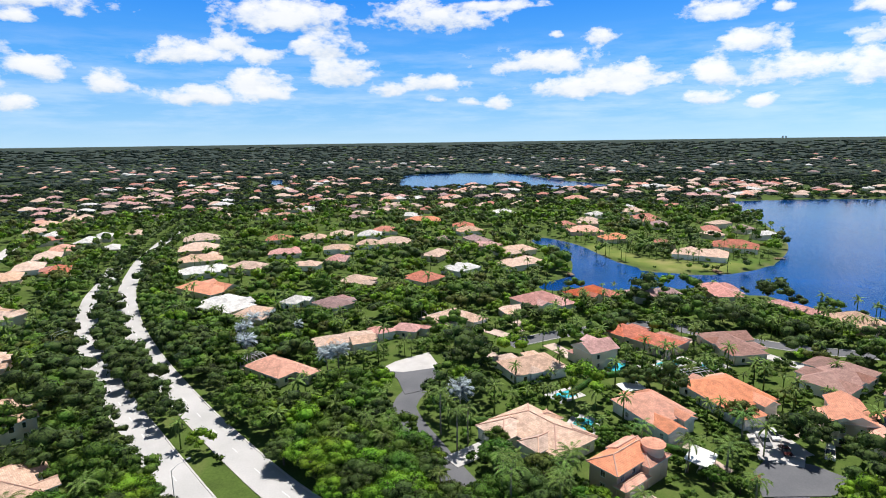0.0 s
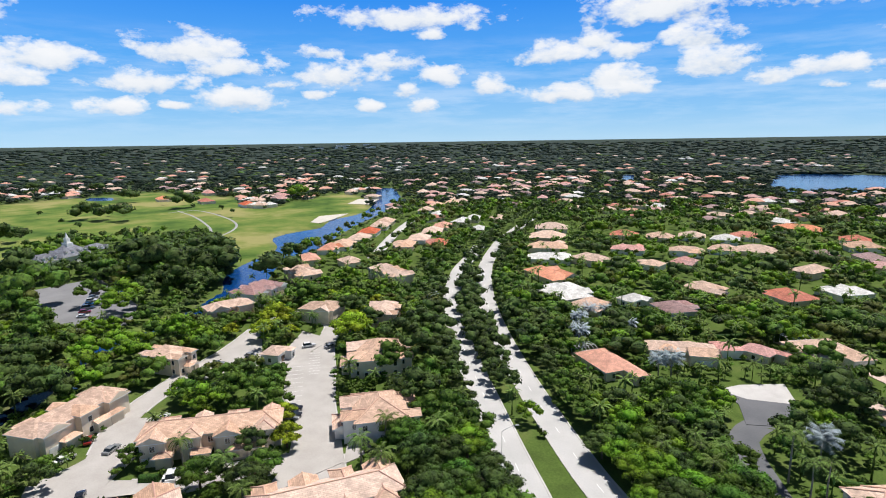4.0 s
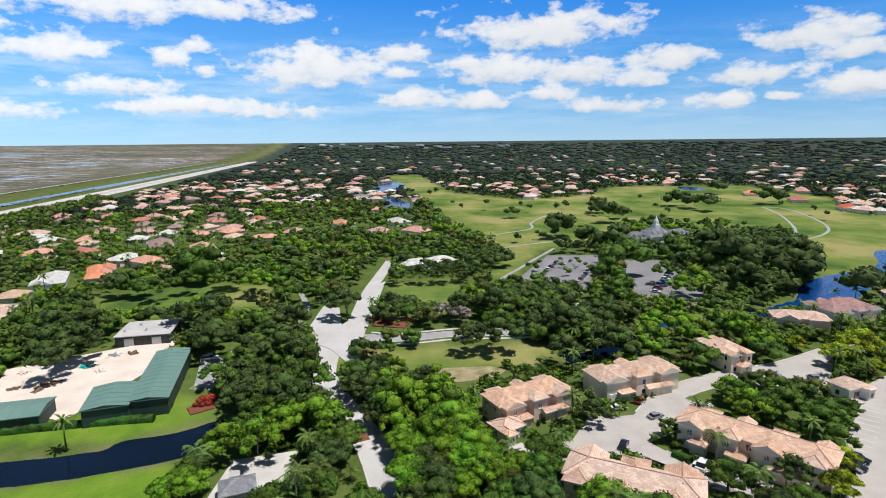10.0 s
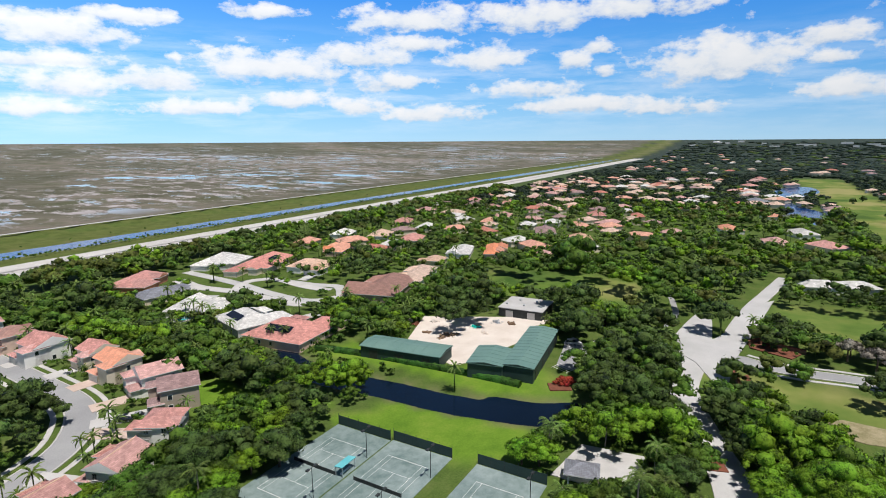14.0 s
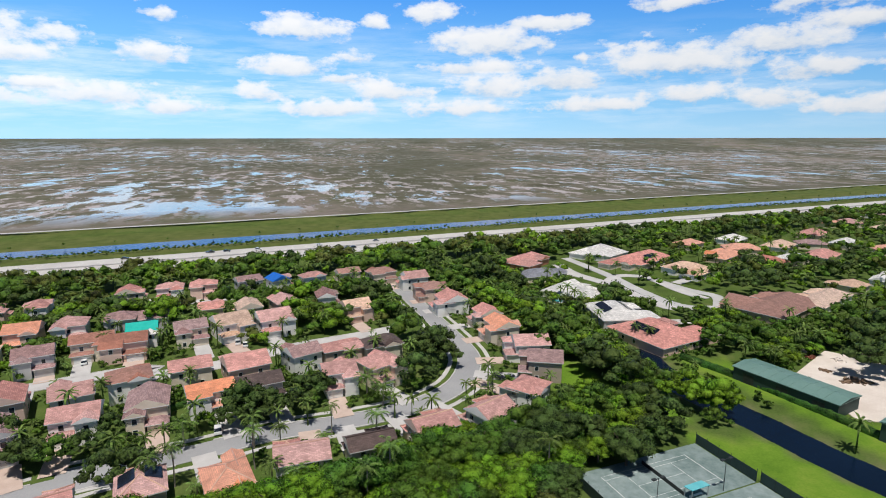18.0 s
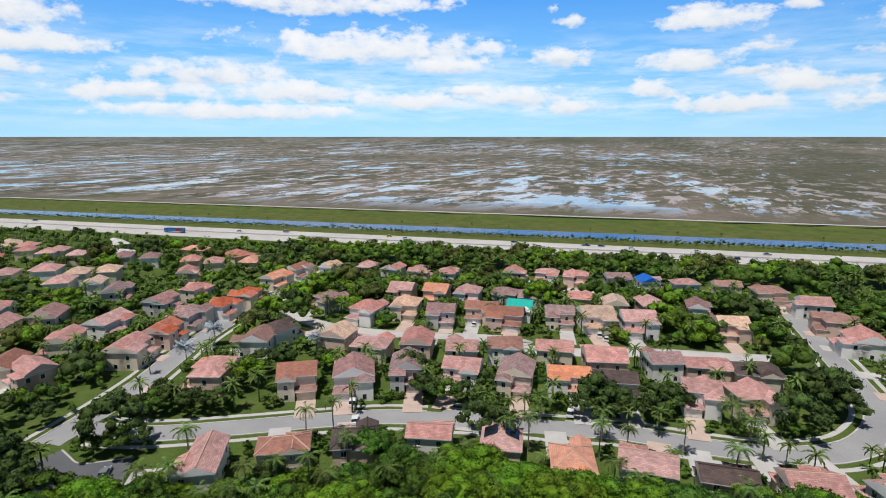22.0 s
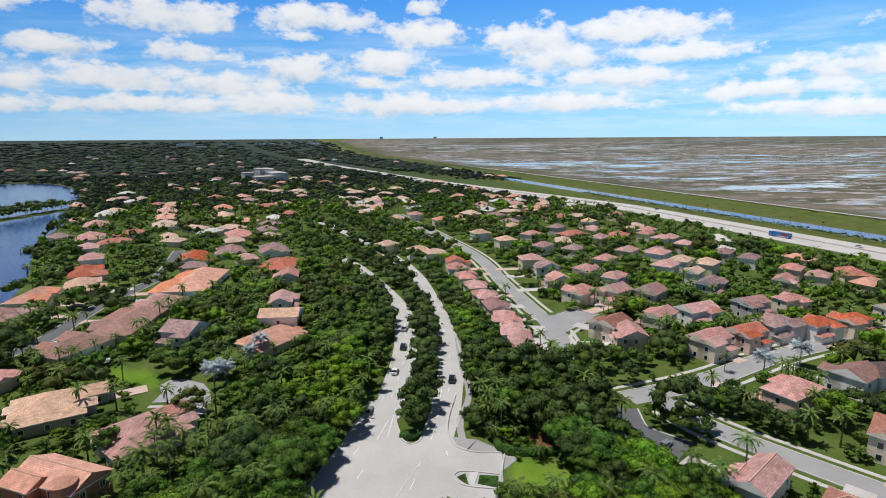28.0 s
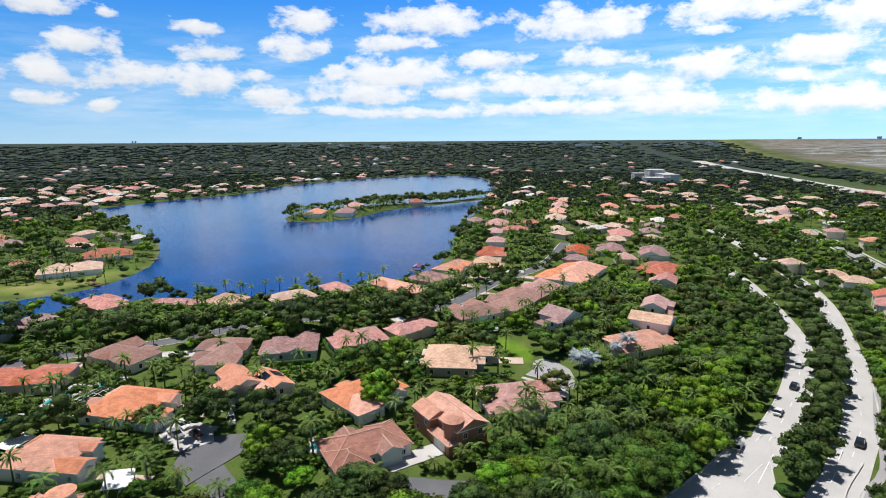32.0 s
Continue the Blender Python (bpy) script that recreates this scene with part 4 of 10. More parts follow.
def truck(x, y, rot):
    root = new("articulated_lorry")
    root.matrix_world = pose(x, y, 0.3, 0, 0, rot)
    tagged(root, "blue articulated lorry with a long patterned box trailer", "lorry")
    part("trailer", mesh_of("trailer", *box(-11, -1.25, 1.1, 3, 1.25, 4.0), PAINTS["blue"]), root)
    part("side_panel", mesh_of("side_panel", *box(-9, -1.28, 1.6, -4, 1.28, 3.5), PAINTS["red"]), root)
    part("cab", mesh_of("cab", *box(3.6, -1.2, 0.6, 6.4, 1.2, 3.6), PAINTS["blue"]), root)
    part("windscreen", mesh_of("windscreen", *box(6.38, -1.0, 2.0, 6.45, 1.0, 3.2), GLASS), root)
    for px in (-10, -8.6, 2, 5.4):
        for s in (-1, 1):
            part("wheel", mesh_of("wheel", *tube((0, -0.15, 0), (0, 0.15, 0), 0.5, 0.5, 12), TYRE), root, pose(px, s * 1.05, 0.5))


# ---- street furniture ----
def street_lamp(x, y, rot):
    root = new("street_lamp")
    root.matrix_world = pose(x, y, 0, 0, 0, rot)
    tagged(root, "tall pale street lamp with one curved arm", "street lamp", "street lamps on the boulevard")
    part("pole", mesh_of("pole", *tube((0, 0, -0.3), (0, 0, 9.5), 0.11, 0.07, 8), METAL_PALE), root)
    part("arm", mesh_of("arm", *joined(tube((0, 0, 9.4), (1.4, 0, 10.1), 0.05, 0.05, 6), tube((1.4, 0, 10.1), (3.4, 0, 10.4), 0.05, 0.04, 6)), METAL_PALE), root)
    part("lamp_head", mesh_of("lamp_head", *box(3.2, -0.15, 10.28, 4.0, 0.15, 10.5), METAL_PALE), root)


def pool(x, y, rot, w, d):
    root = new("swimming_pool")
    root.matrix_world = pose(x, y, 0, 0, 0, rot)
    tagged(root, "turquoise garden swimming pool with a pale paved surround", "swimming pool", "garden pools")
    part("surround", mesh_of("surround", *box(-w / 2 - 1.5, -d / 2 - 1.5, -0.2, w / 2 + 1.5, d / 2 + 1.5, 0.13), CONCRETE), root)
    n = 20
    ring = [(w / 2 * math.copysign(abs(math.cos(a)) ** 0.6, math.cos(a)), d / 2 * math.copysign(abs(math.sin(a)) ** 0.6, math.sin(a))) for a in [k * 2 * math.pi / n for k in range(n)]]
    part("pool_water", mesh_of("pool_water", [(p, q, 0.138) for p, q in ring], [tuple(range(n))], POOL), root)


def dock(x, y, rot):
    root = new("dock")
    root.matrix_world = pose(x, y, 0, 0, 0, rot)
    tagged(root, "small weathered wooden dock at the water's edge", "dock", "docks round the lake")
    for k in range(12):
        part("plank", mesh_of("plank", *box(-1.5, -0.24, 0, 1.5, 0.24, 0.06), WOOD), root, pose(0, -3 + k * 0.52, 0.25))
    for sx in (-1, 1):
        for py in (-2.8, 0, 2.8):
            part("post", mesh_of("post", *tube((0, 0, -1.6), (0, 0, 0.7), 0.12, 0.12, 6), WOOD), root, pose(sx * 1.4, py, 0))


def boat_canopy(x, y):
    root = new("boat_shelter")
    root.matrix_world = pose(x, y, 0, 0, 0, 20)
    tagged(root, "boat shelter with a bright red canopy by the lake", "boat shelter")
    v, f, uv, sl, lines, hh = hip_roof(0, 0, 7, 4, 3.0, 0.3, True)
    part("canopy", mesh_of("canopy", v, f, [PAINTS["red"]] * 3, uv, slots=sl), root, None, "red canvas canopy")
    for sx in (-1, 1):
        for sy in (-1, 1):
            part("post", mesh_of("post", *tube((0, 0, -1.5), (0, 0, 2.9), 0.07, 0.07, 6), METAL_PALE), root, pose(sx * 3.2, sy * 1.8, 0))


def utility_box(x, y, rot):
    root = new("utility_cabinet")
    root.matrix_world = pose(x, y, 0, 0, 0, rot)
    tagged(root, "dark green utility cabinet with a pale lid on the grass", "utility cabinet")
    part("body", mesh_of("body", *box(-1.2, -0.9, -0.2, 1.2, 0.9, 1.7), GREEN_WALL), root)
    part("lid", mesh_of("lid", *box(-1.3, -1.0, 1.7, 1.3, 1.0, 1.85), GREY_ROOF), root)


def resort(x, y, rot):
    root = new("hotel")
    root.matrix_world = pose(x, y, 0, 0, 0, rot)
    tagged(root, "wide pale hotel of several storeys among dark trees", "hotel")
    for cx, cy, w, d, h in ((0, 0, 120, 26, 14), (-50, 22, 30, 40, 9), (48, 20, 26, 36, 11), (15, 8, 40, 26, 19)):
        wl_ = part("wall", mesh_of("wall", *box(cx - w / 2, cy - d / 2, -0.3, cx + w / 2, cy + d / 2, h), WALLS["grey"]), root)
        part("roof", mesh_of("roof", *box(cx - w / 2 - 0.5, cy - d / 2 - 0.5, h - 0.02, cx + w / 2 + 0.5, cy + d / 2 + 0.5, h + 1.0), GREY_ROOF), root)
        for k in range(int(w / 10)):
            for fl in range(int(h / 4)):
                for s in (-1, 1):
                    part("window", mesh_of("window", *box(-2.2, -0.08, -0.9, 2.2, 0.08, 0.9), GLASS), root, pose(cx - w / 2 + 5 + 10 * k, cy + s * d / 2, 2.2 + 4 * fl))


def far_tower(x, y, half):
    root = new("distant_tower")
    root.matrix_world = pose(x, y, 0, 0, 0, math.degrees(math.atan2(y, x)))
    tagged(root, "distant pale tower block on the horizon", "tower block", "distant towers")
    part("wall", mesh_of("wall", *box(-8, -half, 0, 8, half, 82), WALLS["white"]), root)
    part("roof", mesh_of("roof", *box(-8.5, -half - 0.5, 82, 8.5, half + 0.5, 84), GREY_ROOF), root)


def shelter(x, y, rot, w, d, h, mat, words):
    root = new("shelter")
    root.matrix_world = pose(x, y, 0, 0, 0, rot)
    tagged(root, words, "shelter")
    rv, rf = box(-w / 2, -d / 2, h, w / 2, d / 2, h + 0.14)
    part("roof", mesh_of("roof", [(a, b, c + 0.12 * b) for a, b, c in rv], rf, mat), root)
    for sx in (-1, 1):
        for sy in (-1, 1):
            part("post", mesh_of("post", *box(-0.07, -0.07, -0.2, 0.07, 0.07, h + 0.1 * sy * d * 0.5), METAL_PALE), root, pose(sx * w * 0.45, sy * d * 0.42, 0))
    part("bench", mesh_of("bench", *joined(box(-w * 0.35, -0.25, 0.4, w * 0.35, 0.25, 0.48), box(-w * 0.33, -0.2, 0.0, -w * 0.3, 0.2, 0.4), box(w * 0.3, -0.2, 0.0, w * 0.33, 0.2, 0.4)), TRIM), root)


def stalls(a, b, n, length):
    """White stall lines of a car park, square to the line from a to b."""
    a, b = Vector(a), Vector(b)
    u = (b - a).normalized()
    s = Vector((-u.y, u.x)) * length / 2
    for k in range(n + 1):
        p = a + (b - a) * (k / n)
        marking([p - s, p + s], 0.33, 0.16)


HEAP_WORDS = {"WOOD": "loose heap of brown timber in the dirt yard", "DIRT": "heap of pale earth in the dirt yard", "MULCH": "heap of red-brown mulch in the dirt yard",
              "TEAL": "teal tarpaulin over a low pile", "METAL_PALE": "heap of pale scrap metal in the dirt yard"}


def rubble_heap(x, y, w, mat):
    rnd = random.Random(int(abs(x * 31 + y * 17)))
    key = [k for k, q in (("WOOD", WOOD), ("DIRT", DIRT), ("MULCH", MULCH), ("TEAL", TEAL), ("METAL_PALE", METAL_PALE)) if q == mat][0]
    root = new("rubble_heap")
    root.matrix_world = pose(x, y, 0.2)
    tagged(root, HEAP_WORDS[key], "rubble heap", "heaps in the dirt yard")
    for k in range(11):
        a, q = rnd.uniform(0, 6.28), rnd.uniform(0, w)
        s = rnd.uniform(0.35, 0.85)
        v, f = box(-s, -0.4 * s, -0.6, s * 1.4, 0.4 * s, 0.45 * s)
        part("plank" if key == "WOOD" else "lump", mesh_of("lump", v, f, mat), root,
             pose(q * math.cos(a), q * math.sin(a), 0.25 * (w - q) * rnd.uniform(0.5, 1.2), rnd.uniform(-25, 25), rnd.uniform(-25, 25), rnd.uniform(0, 180)))


def entrance_wall(pts):
    """A low curved wall of brown stone with a pale coping."""
    line = spline(pts, 1.5)
    root = new("entrance_wall", mesh_of("entrance_wall", *ribbon(line, 0.3, -0.3, 1.5, 1.8), WOOD))
    tagged(root, "low curved brown stone entrance wall on the verge", "wall", "entrance walls")
    part("coping", mesh_of("coping", *ribbon(line, 0.4, -0.4, 1.62, 0.13), MULCH), root)

# ---- water ----
water_body("lake", [(106, 293), (121, 260), (149, 251), (172, 215), (205, 196), (227, 176), (251, 163), (302, 175), (370, 206), (438, 238), (532, 266), (693, 330), (915, 437), (1057, 568), (963, 680), (819, 709), (672, 705), (548, 656), (463, 665), (364, 660), (324, 645), (280, 485), (241, 384), (203, 330), (173, 305), (144, 296), (123, 300), (112, 307)])
water_body("channel", [(199, 323), (159, 298), (124, 302), (107, 329), (100, 365), (95, 392), (76, 423), (65, 411), (75, 362), (79, 339), (67, 295), (51, 283), (49, 269), (94, 269), (128, 270), (146, 257), (162, 256)])
water_body("far_lake", [(-91, 1286), (20, 1329), (151, 1298), (216, 1067), (266, 955), (271, 892), (185, 851), (114, 982), (14, 912), (-63, 891)])
water_body("small_pond", [(-365, 1184), (-339, 1179), (-267, 924), (-294, 951)])
water_body("golf_creek", [(-268.0, 172.0), (-285.6, 189.4), (-301.1, 217.3), (-306.6, 232.0), (-322.8, 254.0), (-358.8, 277.8), (-367.3, 308.1), (-365.5, 333.2), (-396.2, 377.9), (-402.3, 421.4), (-449.1, 496.8), (-536.2, 599.0), (-607.2, 685.0), (-589.7, 699.6), (-471.9, 578.5), (-434.0, 545.3), (-383.2, 432.8), (-346.0, 356.7), (-320.7, 310.9), (-298.4, 274.7), (-288.6, 246.9), (-281.0, 226.6), (-265.5, 205.0), (-245.5, 183.0), (-243.7, 171.5), (-235.9, 155.2)])
water_body("golf_pond", [(-960, -130), (-1038, -98), (-929, -70), (-825, -87), (-740, -78), (-669, -44), (-572, -41), (-603, -64), (-741, -90), (-828, -108)])
water_body("tee_pond", [(-887, 362), (-857, 387), (-804, 367), (-821, 340)])
creek("townhouse_creek", [(-251, 169), (-229, 134), (-218, 110), (-218, 97), (-213, 83), (-201, 67), (-184, 52), (-180, 42)], 7.5)
creek("court_canal", [(-123, -79), (-127, -68), (-133, -60), (-132, -59), (-125, -67), (-120, -78), (-115, -94), (-112, -111), (-108, -125), (-106, -146), (-109, -160)], 11)
island([(375, 385), (382, 360), (418, 349), (499, 353), (560, 331), (643, 311), (666, 324), (584, 348), (537, 385), (486, 412), (439, 424), (388, 408)])

# ---- lawns ----
lawn([(-1253, -146), (-1224, -60), (-804, 7), (-701, 91), (-754, 185), (-884, 264), (-887, 463), (-675, 465), (-530, 393), (-599, 597), (-493, 538), (-398, 432), (-361, 284), (-287, 223), (-280, 186), (-360, 234), (-462, 233), (-465, 145), (-401, 103), (-393, 84), (-369, 43), (-419, 23), (-465, 3), (-636, -21)])
lawn([(-227, -35), (-285, -31), (-290, 1), (-278, 30), (-348, 52), (-376, 64), (-396, 92), (-377, 41), (-226, 1)])
lawn([(-178, -49), (-188, -48), (-193, -3), (-184, 34), (-172, 28), (-168, -18), (-156, -40)])
lawn([(-248, -167), (-263, -170), (-286, -97), (-270, -91), (-233, -97), (-219, -147)])
lawn([(-89, -110), (-107, -102), (-112, -82), (-118, -65), (-102, -58), (-92, -72), (-95, -87), (-87, -107)])
lawn([(-114, -153), (-133, -149), (-131, -119), (-153, -81), (-149, -67), (-137, -62), (-127, -83), (-126, -114)])
lawn([(-178, -13), (-192, 3), (-192, 36), (-184, 36), (-172, 5), (-169, -13)])
lawn([(-261, -157), (-278, -105), (-261, -87), (-234, -94), (-229, -139)])
lawn([(113.7, -32.2), (107.0, -45.3), (96.2, -51.1), (89.5, -50.1), (103.3, -28.4)])
lawn([(-79, -138), (-95, -134), (-97, -117), (-83, -114), (-74, -125)])
lawn([(93, 386), (110, 337), (126, 308), (164, 306), (199, 328), (192, 340), (155, 321), (127, 336), (112, 396)])

lawn([(-229.1, 89.3), (-228.2, 104.5), (-232.4, 123.8), (-219.0, 121.6), (-213.1, 103.7), (-208.1, 81.7), (-204.0, 64.3), (-198.4, 55.7), (-207.2, 55.9), (-215.5, 68.3)])

lawn([(184.8, 84.8), (177.6, 67.5), (167.9, 64.5), (165.5, 69.4), (174.3, 79.3)])
lawn([(176.4, 30.6), (174.3, 17.4), (164.5, 15.8), (162.9, 26.6)])

# ---- streets ----
street("boulevard_west", ASPHALT, [(-202, 333), (-187, 299), (-173, 264), (-161, 241), (-145, 214), (-126, 187), (-108, 165), (-92.5, 147), (-78, 131), (-63.5, 115), (-48.6, 99), (-20, 70), (99, -9), (108, -12), (121, -15), (135, -19), (148, -22), (168, -26), (194, -28), (220, -29), (255, -28), (289, -26), (325, -20), (406, 3), (515, 44)], 7.6, kerb=1)
street("boulevard_east", ASPHALT, [(-251, 549), (-200, 365), (-182, 318), (-165, 280), (-146, 246), (-129, 219), (-105, 186), (-72, 146), (-45, 116.6), (-31.5, 103.5), (-5, 82), (107, 4), (110, 3), (137, -3), (175, -11), (208, -14), (239, -13), (307, 3), (348, 17)], 7.6, kerb=1)
street("side_street", ASPHALT_MID, [(111, -14), (120.7, -18.5), (110, -29.5)], 11, kerb=0)
street("cul_de_sac", ASPHALT_DARK, [(-9, 156), (-12, 145), (-4, 124), (7, 101)], 7, kerb=0)
street("court_street", ASPHALT_DARK, [(75, 114), (67, 92)], 7, kerb=0)
street("inner_street", ASPHALT_DARK, [(88, 64), (94, 50), (103, 40), (111, 31)], 6.5, kerb=0)
street("bay_street", ASPHALT_MID, [(152, 46), (159, 55), (160, 61)], 8, kerb=1)
street("lake_street", ASPHALT_DARK, [(23, 193), (46, 204), (82, 213), (98, 202), (124, 185), (152, 174), (176, 149), (192, 140), (205, 122), (258, 119), (308, 112), (387, 124)], 7, kerb=1)
street("gate_street", ASPHALT_MID, [(211, -90), (193, -69), (174, -67)], 8, kerb=1)
street("row_street", ASPHALT_MID, [(166, -66), (200, -71), (230, -70), (270, -69), (325, -69), (372, -63), (540, -29)], 7.4, kerb=1)
street("row_bay", ASPHALT_MID, [(207, -69), (209, -80), (217, -93)], 12, kerb=1)
street("hook_street", ASPHALT_MID, [(57, -125), (42, -128), (29, -130), (12, -135), (-3, -136), (-21, -139), (-34, -145), (-43, -154), (-50, -171), (-49, -195), (-45, -231), (-41, -262), (-34, -288)], 7.4, kerb=1)
street("hook_street_end", ASPHALT_MID, [(29, -130), (51, -124), (69, -118), (84, -109), (103, -96), (121, -85), (138, -80)], 7.2, kerb=1)
street("diagonal_street", ASPHALT_MID, [(138, -72), (141, -85), (147, -105), (159, -134), (170, -174), (175, -207), (177, -244)], 8, kerb=1)
street("middle_street", CONCRETE, [(157, -178), (129, -171), (106, -172), (76, -181), (52, -186), (56, -179), (31, -184), (6, -195), (-17, -201), (-33, -206)], 6.6, kerb=1)
street("back_street", CONCRETE, [(64, -262), (33, -267), (-1, -282), (-34, -291)], 7, kerb=1)
street("entry_bay", ASPHALT_DARK, [(133, -67), (121, -65), (110, -73)], 10, kerb=1)
street("town_street", PALE_COURT, [(-79, 71), (-95, 85), (-114, 101), (-129, 116), (-148, 134), (-163, 153), (-185, 154), (-185, 135)], 7.4, kerb=1)
street("town_loop", PALE_COURT, [(-185, 135), (-171, 109), (-163, 86), (-151, 64), (-132, 48), (-124, 35), (-121, 25)], 7.4, kerb=1)
street("town_arm", PALE_COURT, [(-94, 85), (-100, 72), (-107, 64), (-112, 54), (-126, 43), (-124, 38)], 7, kerb=1)
street("garden_avenue", ASPHALT, [(-104, -12), (-124, -19), (-138, -27), (-164, -40), (-182, -43), (-198, -45)], 8, kerb=1)
street("garden_avenue_far", ASPHALT, [(-202.6, -37.6), (-231.8, -39.4), (-265.2, -40), (-298.9, -38.4), (-338.9, -36.4)], 5.5, kerb=1)
paved("junction", ASPHALT, [(-228.3, -57.0), (-242.8, -57.1), (-250.0, -54.6), (-238.2, -49.1), (-216.2, -44.1), (-218.3, -40.1), (-225.8, -38.3), (-215.6, -34.8), (-201.9, -35.2), (-193.1, -32.5), (-179.3, -31.6), (-194.1, -36.3), (-197.9, -50.4), (-209.4, -56.3)], 0.05)
lawn([(-278.4, -137.3), (-243.5, -121.4), (-246.0, -110.7), (-235.0, -90.7), (-239.6, -80.1), (-269.2, -86.2), (-283.1, -102.7), (-283.8, -121.7)])
paved("parking_lane", ASPHALT_MID, [(-233.1, -98.2), (-232.3, -90.7), (-202.2, -81.0), (-190.7, -73.6), (-169.6, -70.5), (-157.2, -74.0), (-158.4, -78.4), (-180.5, -85.9), (-182.7, -79.3), (-194.2, -76.5), (-218.2, -88.5)], 0.05)
paved("sandy_bank", DRY_BANK, [(-163.9, -9.2), (-171.3, -1.9), (-172.6, 13.4), (-169.5, 18.2), (-164.8, 15.3), (-160.4, 3.7), (-160.8, -3.7)], 0.03)
street("club_drive", ASPHALT_MID, [(-203, -40), (-199, -20), (-204, 1), (-208, 34), (-242, 65)], 6, kerb=1)
street("far_hill_street", CONCRETE, [(-237, 260), (-285, 339), (-334, 431)], 7, kerb=1)
paved("junction", ASPHALT, [(149, -5), (147, 0), (124, 8), (109, 14), (98, 18), (92, -21), (102, -27), (116, -30), (117, -24), (121, -20), (130, -19), (147, -24), (148, -19), (130, -13), (124, -11), (123, -9), (125, -7), (129, -7)], 0.1)
paved("car_park", ASPHALT_LOT, [(-279.6, 32.1), (-351.5, 63.3), (-351.8, 97.0), (-260.0, 66.2)], 0.05)
paved("car_park", ASPHALT_LOT, [(-334.4, 102.2), (-333.8, 138.2), (-259.4, 122.5), (-233.6, 106.3), (-246.4, 83.9)], 0.05)
street("yard_street", ASPHALT, [(-152, -309), (-155, -262), (-154, -230), (-157, -206), (-170, -196)], 6, kerb=0)
street("yard_street_arm", ASPHALT, [(-170, -196), (-183, -214), (-178, -226), (-173, -248)], 6, kerb=0)
street("yard_lane", CONCRETE, [(-139.5, -293.2), (-138.7, -270.1), (-145.9, -245.6), (-148, -217.9), (-152.8, -202.2), (-169.9, -198.7)], 7, kerb=0)
street("yard_lane_arm", CONCRETE, [(-144.1, -246.5), (-160, -260.7), (-172.2, -254.4), (-172.9, -227.9), (-175.5, -212)], 6, kerb=0)
for _line in STREETS[-2:]:
    take_line([tuple(q) for q in _line[0][::2]], 7.5)
paved("yard", DIRT, [(-147, -134), (-172, -147), (-194, -116), (-199, -101), (-170, -99), (-146, -102), (-137, -105)], 0.05)
paved("parking_bay", ASPHALT_MID, [(-177, -83), (-183, -73), (-158, -63), (-158, -75)], 0.05)
paved("court_yard", CONCRETE, [(-102, -51), (-118, -51), (-122, -37), (-111, -33), (-104, -41)], 0.05)
paved("shared_court", PALE_COURT, [(-121, 27), (-138, 37), (-139, 58), (-132, 60), (-124, 47), (-119, 35)], 0.05)
paved("cul_de_sac_end", CONCRETE, [(-22, 171), (-17, 178), (-6, 186), (-2, 173), (-9, 165), (-16, 165)], 0.05)
paved("bunker", SAND, [(-399, 353), (-425, 388), (-414, 418), (-395, 379), (-387, 353)], 0.05)
paved("bunker", SAND, [(-481, 486), (-510, 536), (-483, 540), (-531, 570), (-537, 600), (-480, 542), (-454, 493)], 0.05)
paved("cul_de_sac_end", ASPHALT_DARK, [(-19.0, 170.1), (-13.9, 168.8), (-1.8, 172.6), (-2.5, 165.7), (-6.6, 155.4), (-12.2, 152.8), (-15.3, 163.9)], 0.04)
paved("cul_de_sac_end", ASPHALT_MID, [(166.9, 63.2), (170.7, 61.5), (170.8, 57.1), (166.5, 50.4), (159.7, 46.4), (153.9, 45.6), (153.0, 53.2), (158.1, 59.3)], 0.04)
paved("forecourt", ASPHALT_DARK, [(68, 112), (75, 118), (83, 114), (87, 109), (80, 103), (65, 103)], 0.05)
paved("drive", CONCRETE, [(75, 128), (84, 129), (85, 120), (80, 113), (72, 117)], 0.05)

# ---- houses by the lake ----
villa(21.4, 124.8, 127, 20.9, 16.9, 3.4, "t")
villa(111.7, 63.9, 62, 17.9, 12.1, 6.0, "o", wall="terra", turret=True)
villa(39.5, 109.7, 38, 17.0, 9.9, 5.6, "o", turret=True, wall="pink")
villa(55.6, 134.8, 113, 19.0, 13.0, 3.4, "o")
villa(79.7, 143.4, 108, 22.2, 16.0, 3.3, "o", cage=True)
villa(98.9, 127.8, 53, 18.4, 8.5, 6.0, "o", wall="cream")
villa(103.8, 119.5, 50, 13.6, 9.0, 5.0, "o", solar=True, wall="cream")
villa(-52.3, 166.4, 144, 21.7, 10.8, 3.2, "o", cage=True)
villa(-35.8, 189.3, 22, 20.4, 11.1, 4.0, "t")
villa(-24.4, 202.2, 121, 8.0, 8.2, 3.2, "s")
villa(-13.1, 203.7, 71, 8.0, 12.2, 3.2, "s")
villa(3.8, 215.6, 42, 14.2, 14.9, 3.2, "t", cage=True)
villa(-79.9, 225.7, 75, 12.4, 12.2, 3.2, "t")
villa(-97.5, 240.2, 147, 19.5, 16.5, 3.2, "w")
villa(-67.3, 244.3, 70, 9.6, 9.1, 3.2, "w")
villa(-48.4, 241.1, 135, 11.6, 13.3, 3.2, "g")
villa(-11.6, 286.1, 46, 13.3, 15.1, 3.2, "r")
villa(-43.7, 279.9, 76, 11.7, 15.5, 3.2, "t")
villa(-81.7, 321.6, 82, 8.7, 12.3, 3.2, "t")
villa(9.3, 307.8, 45, 14.0, 12.0, 3.2, "w")
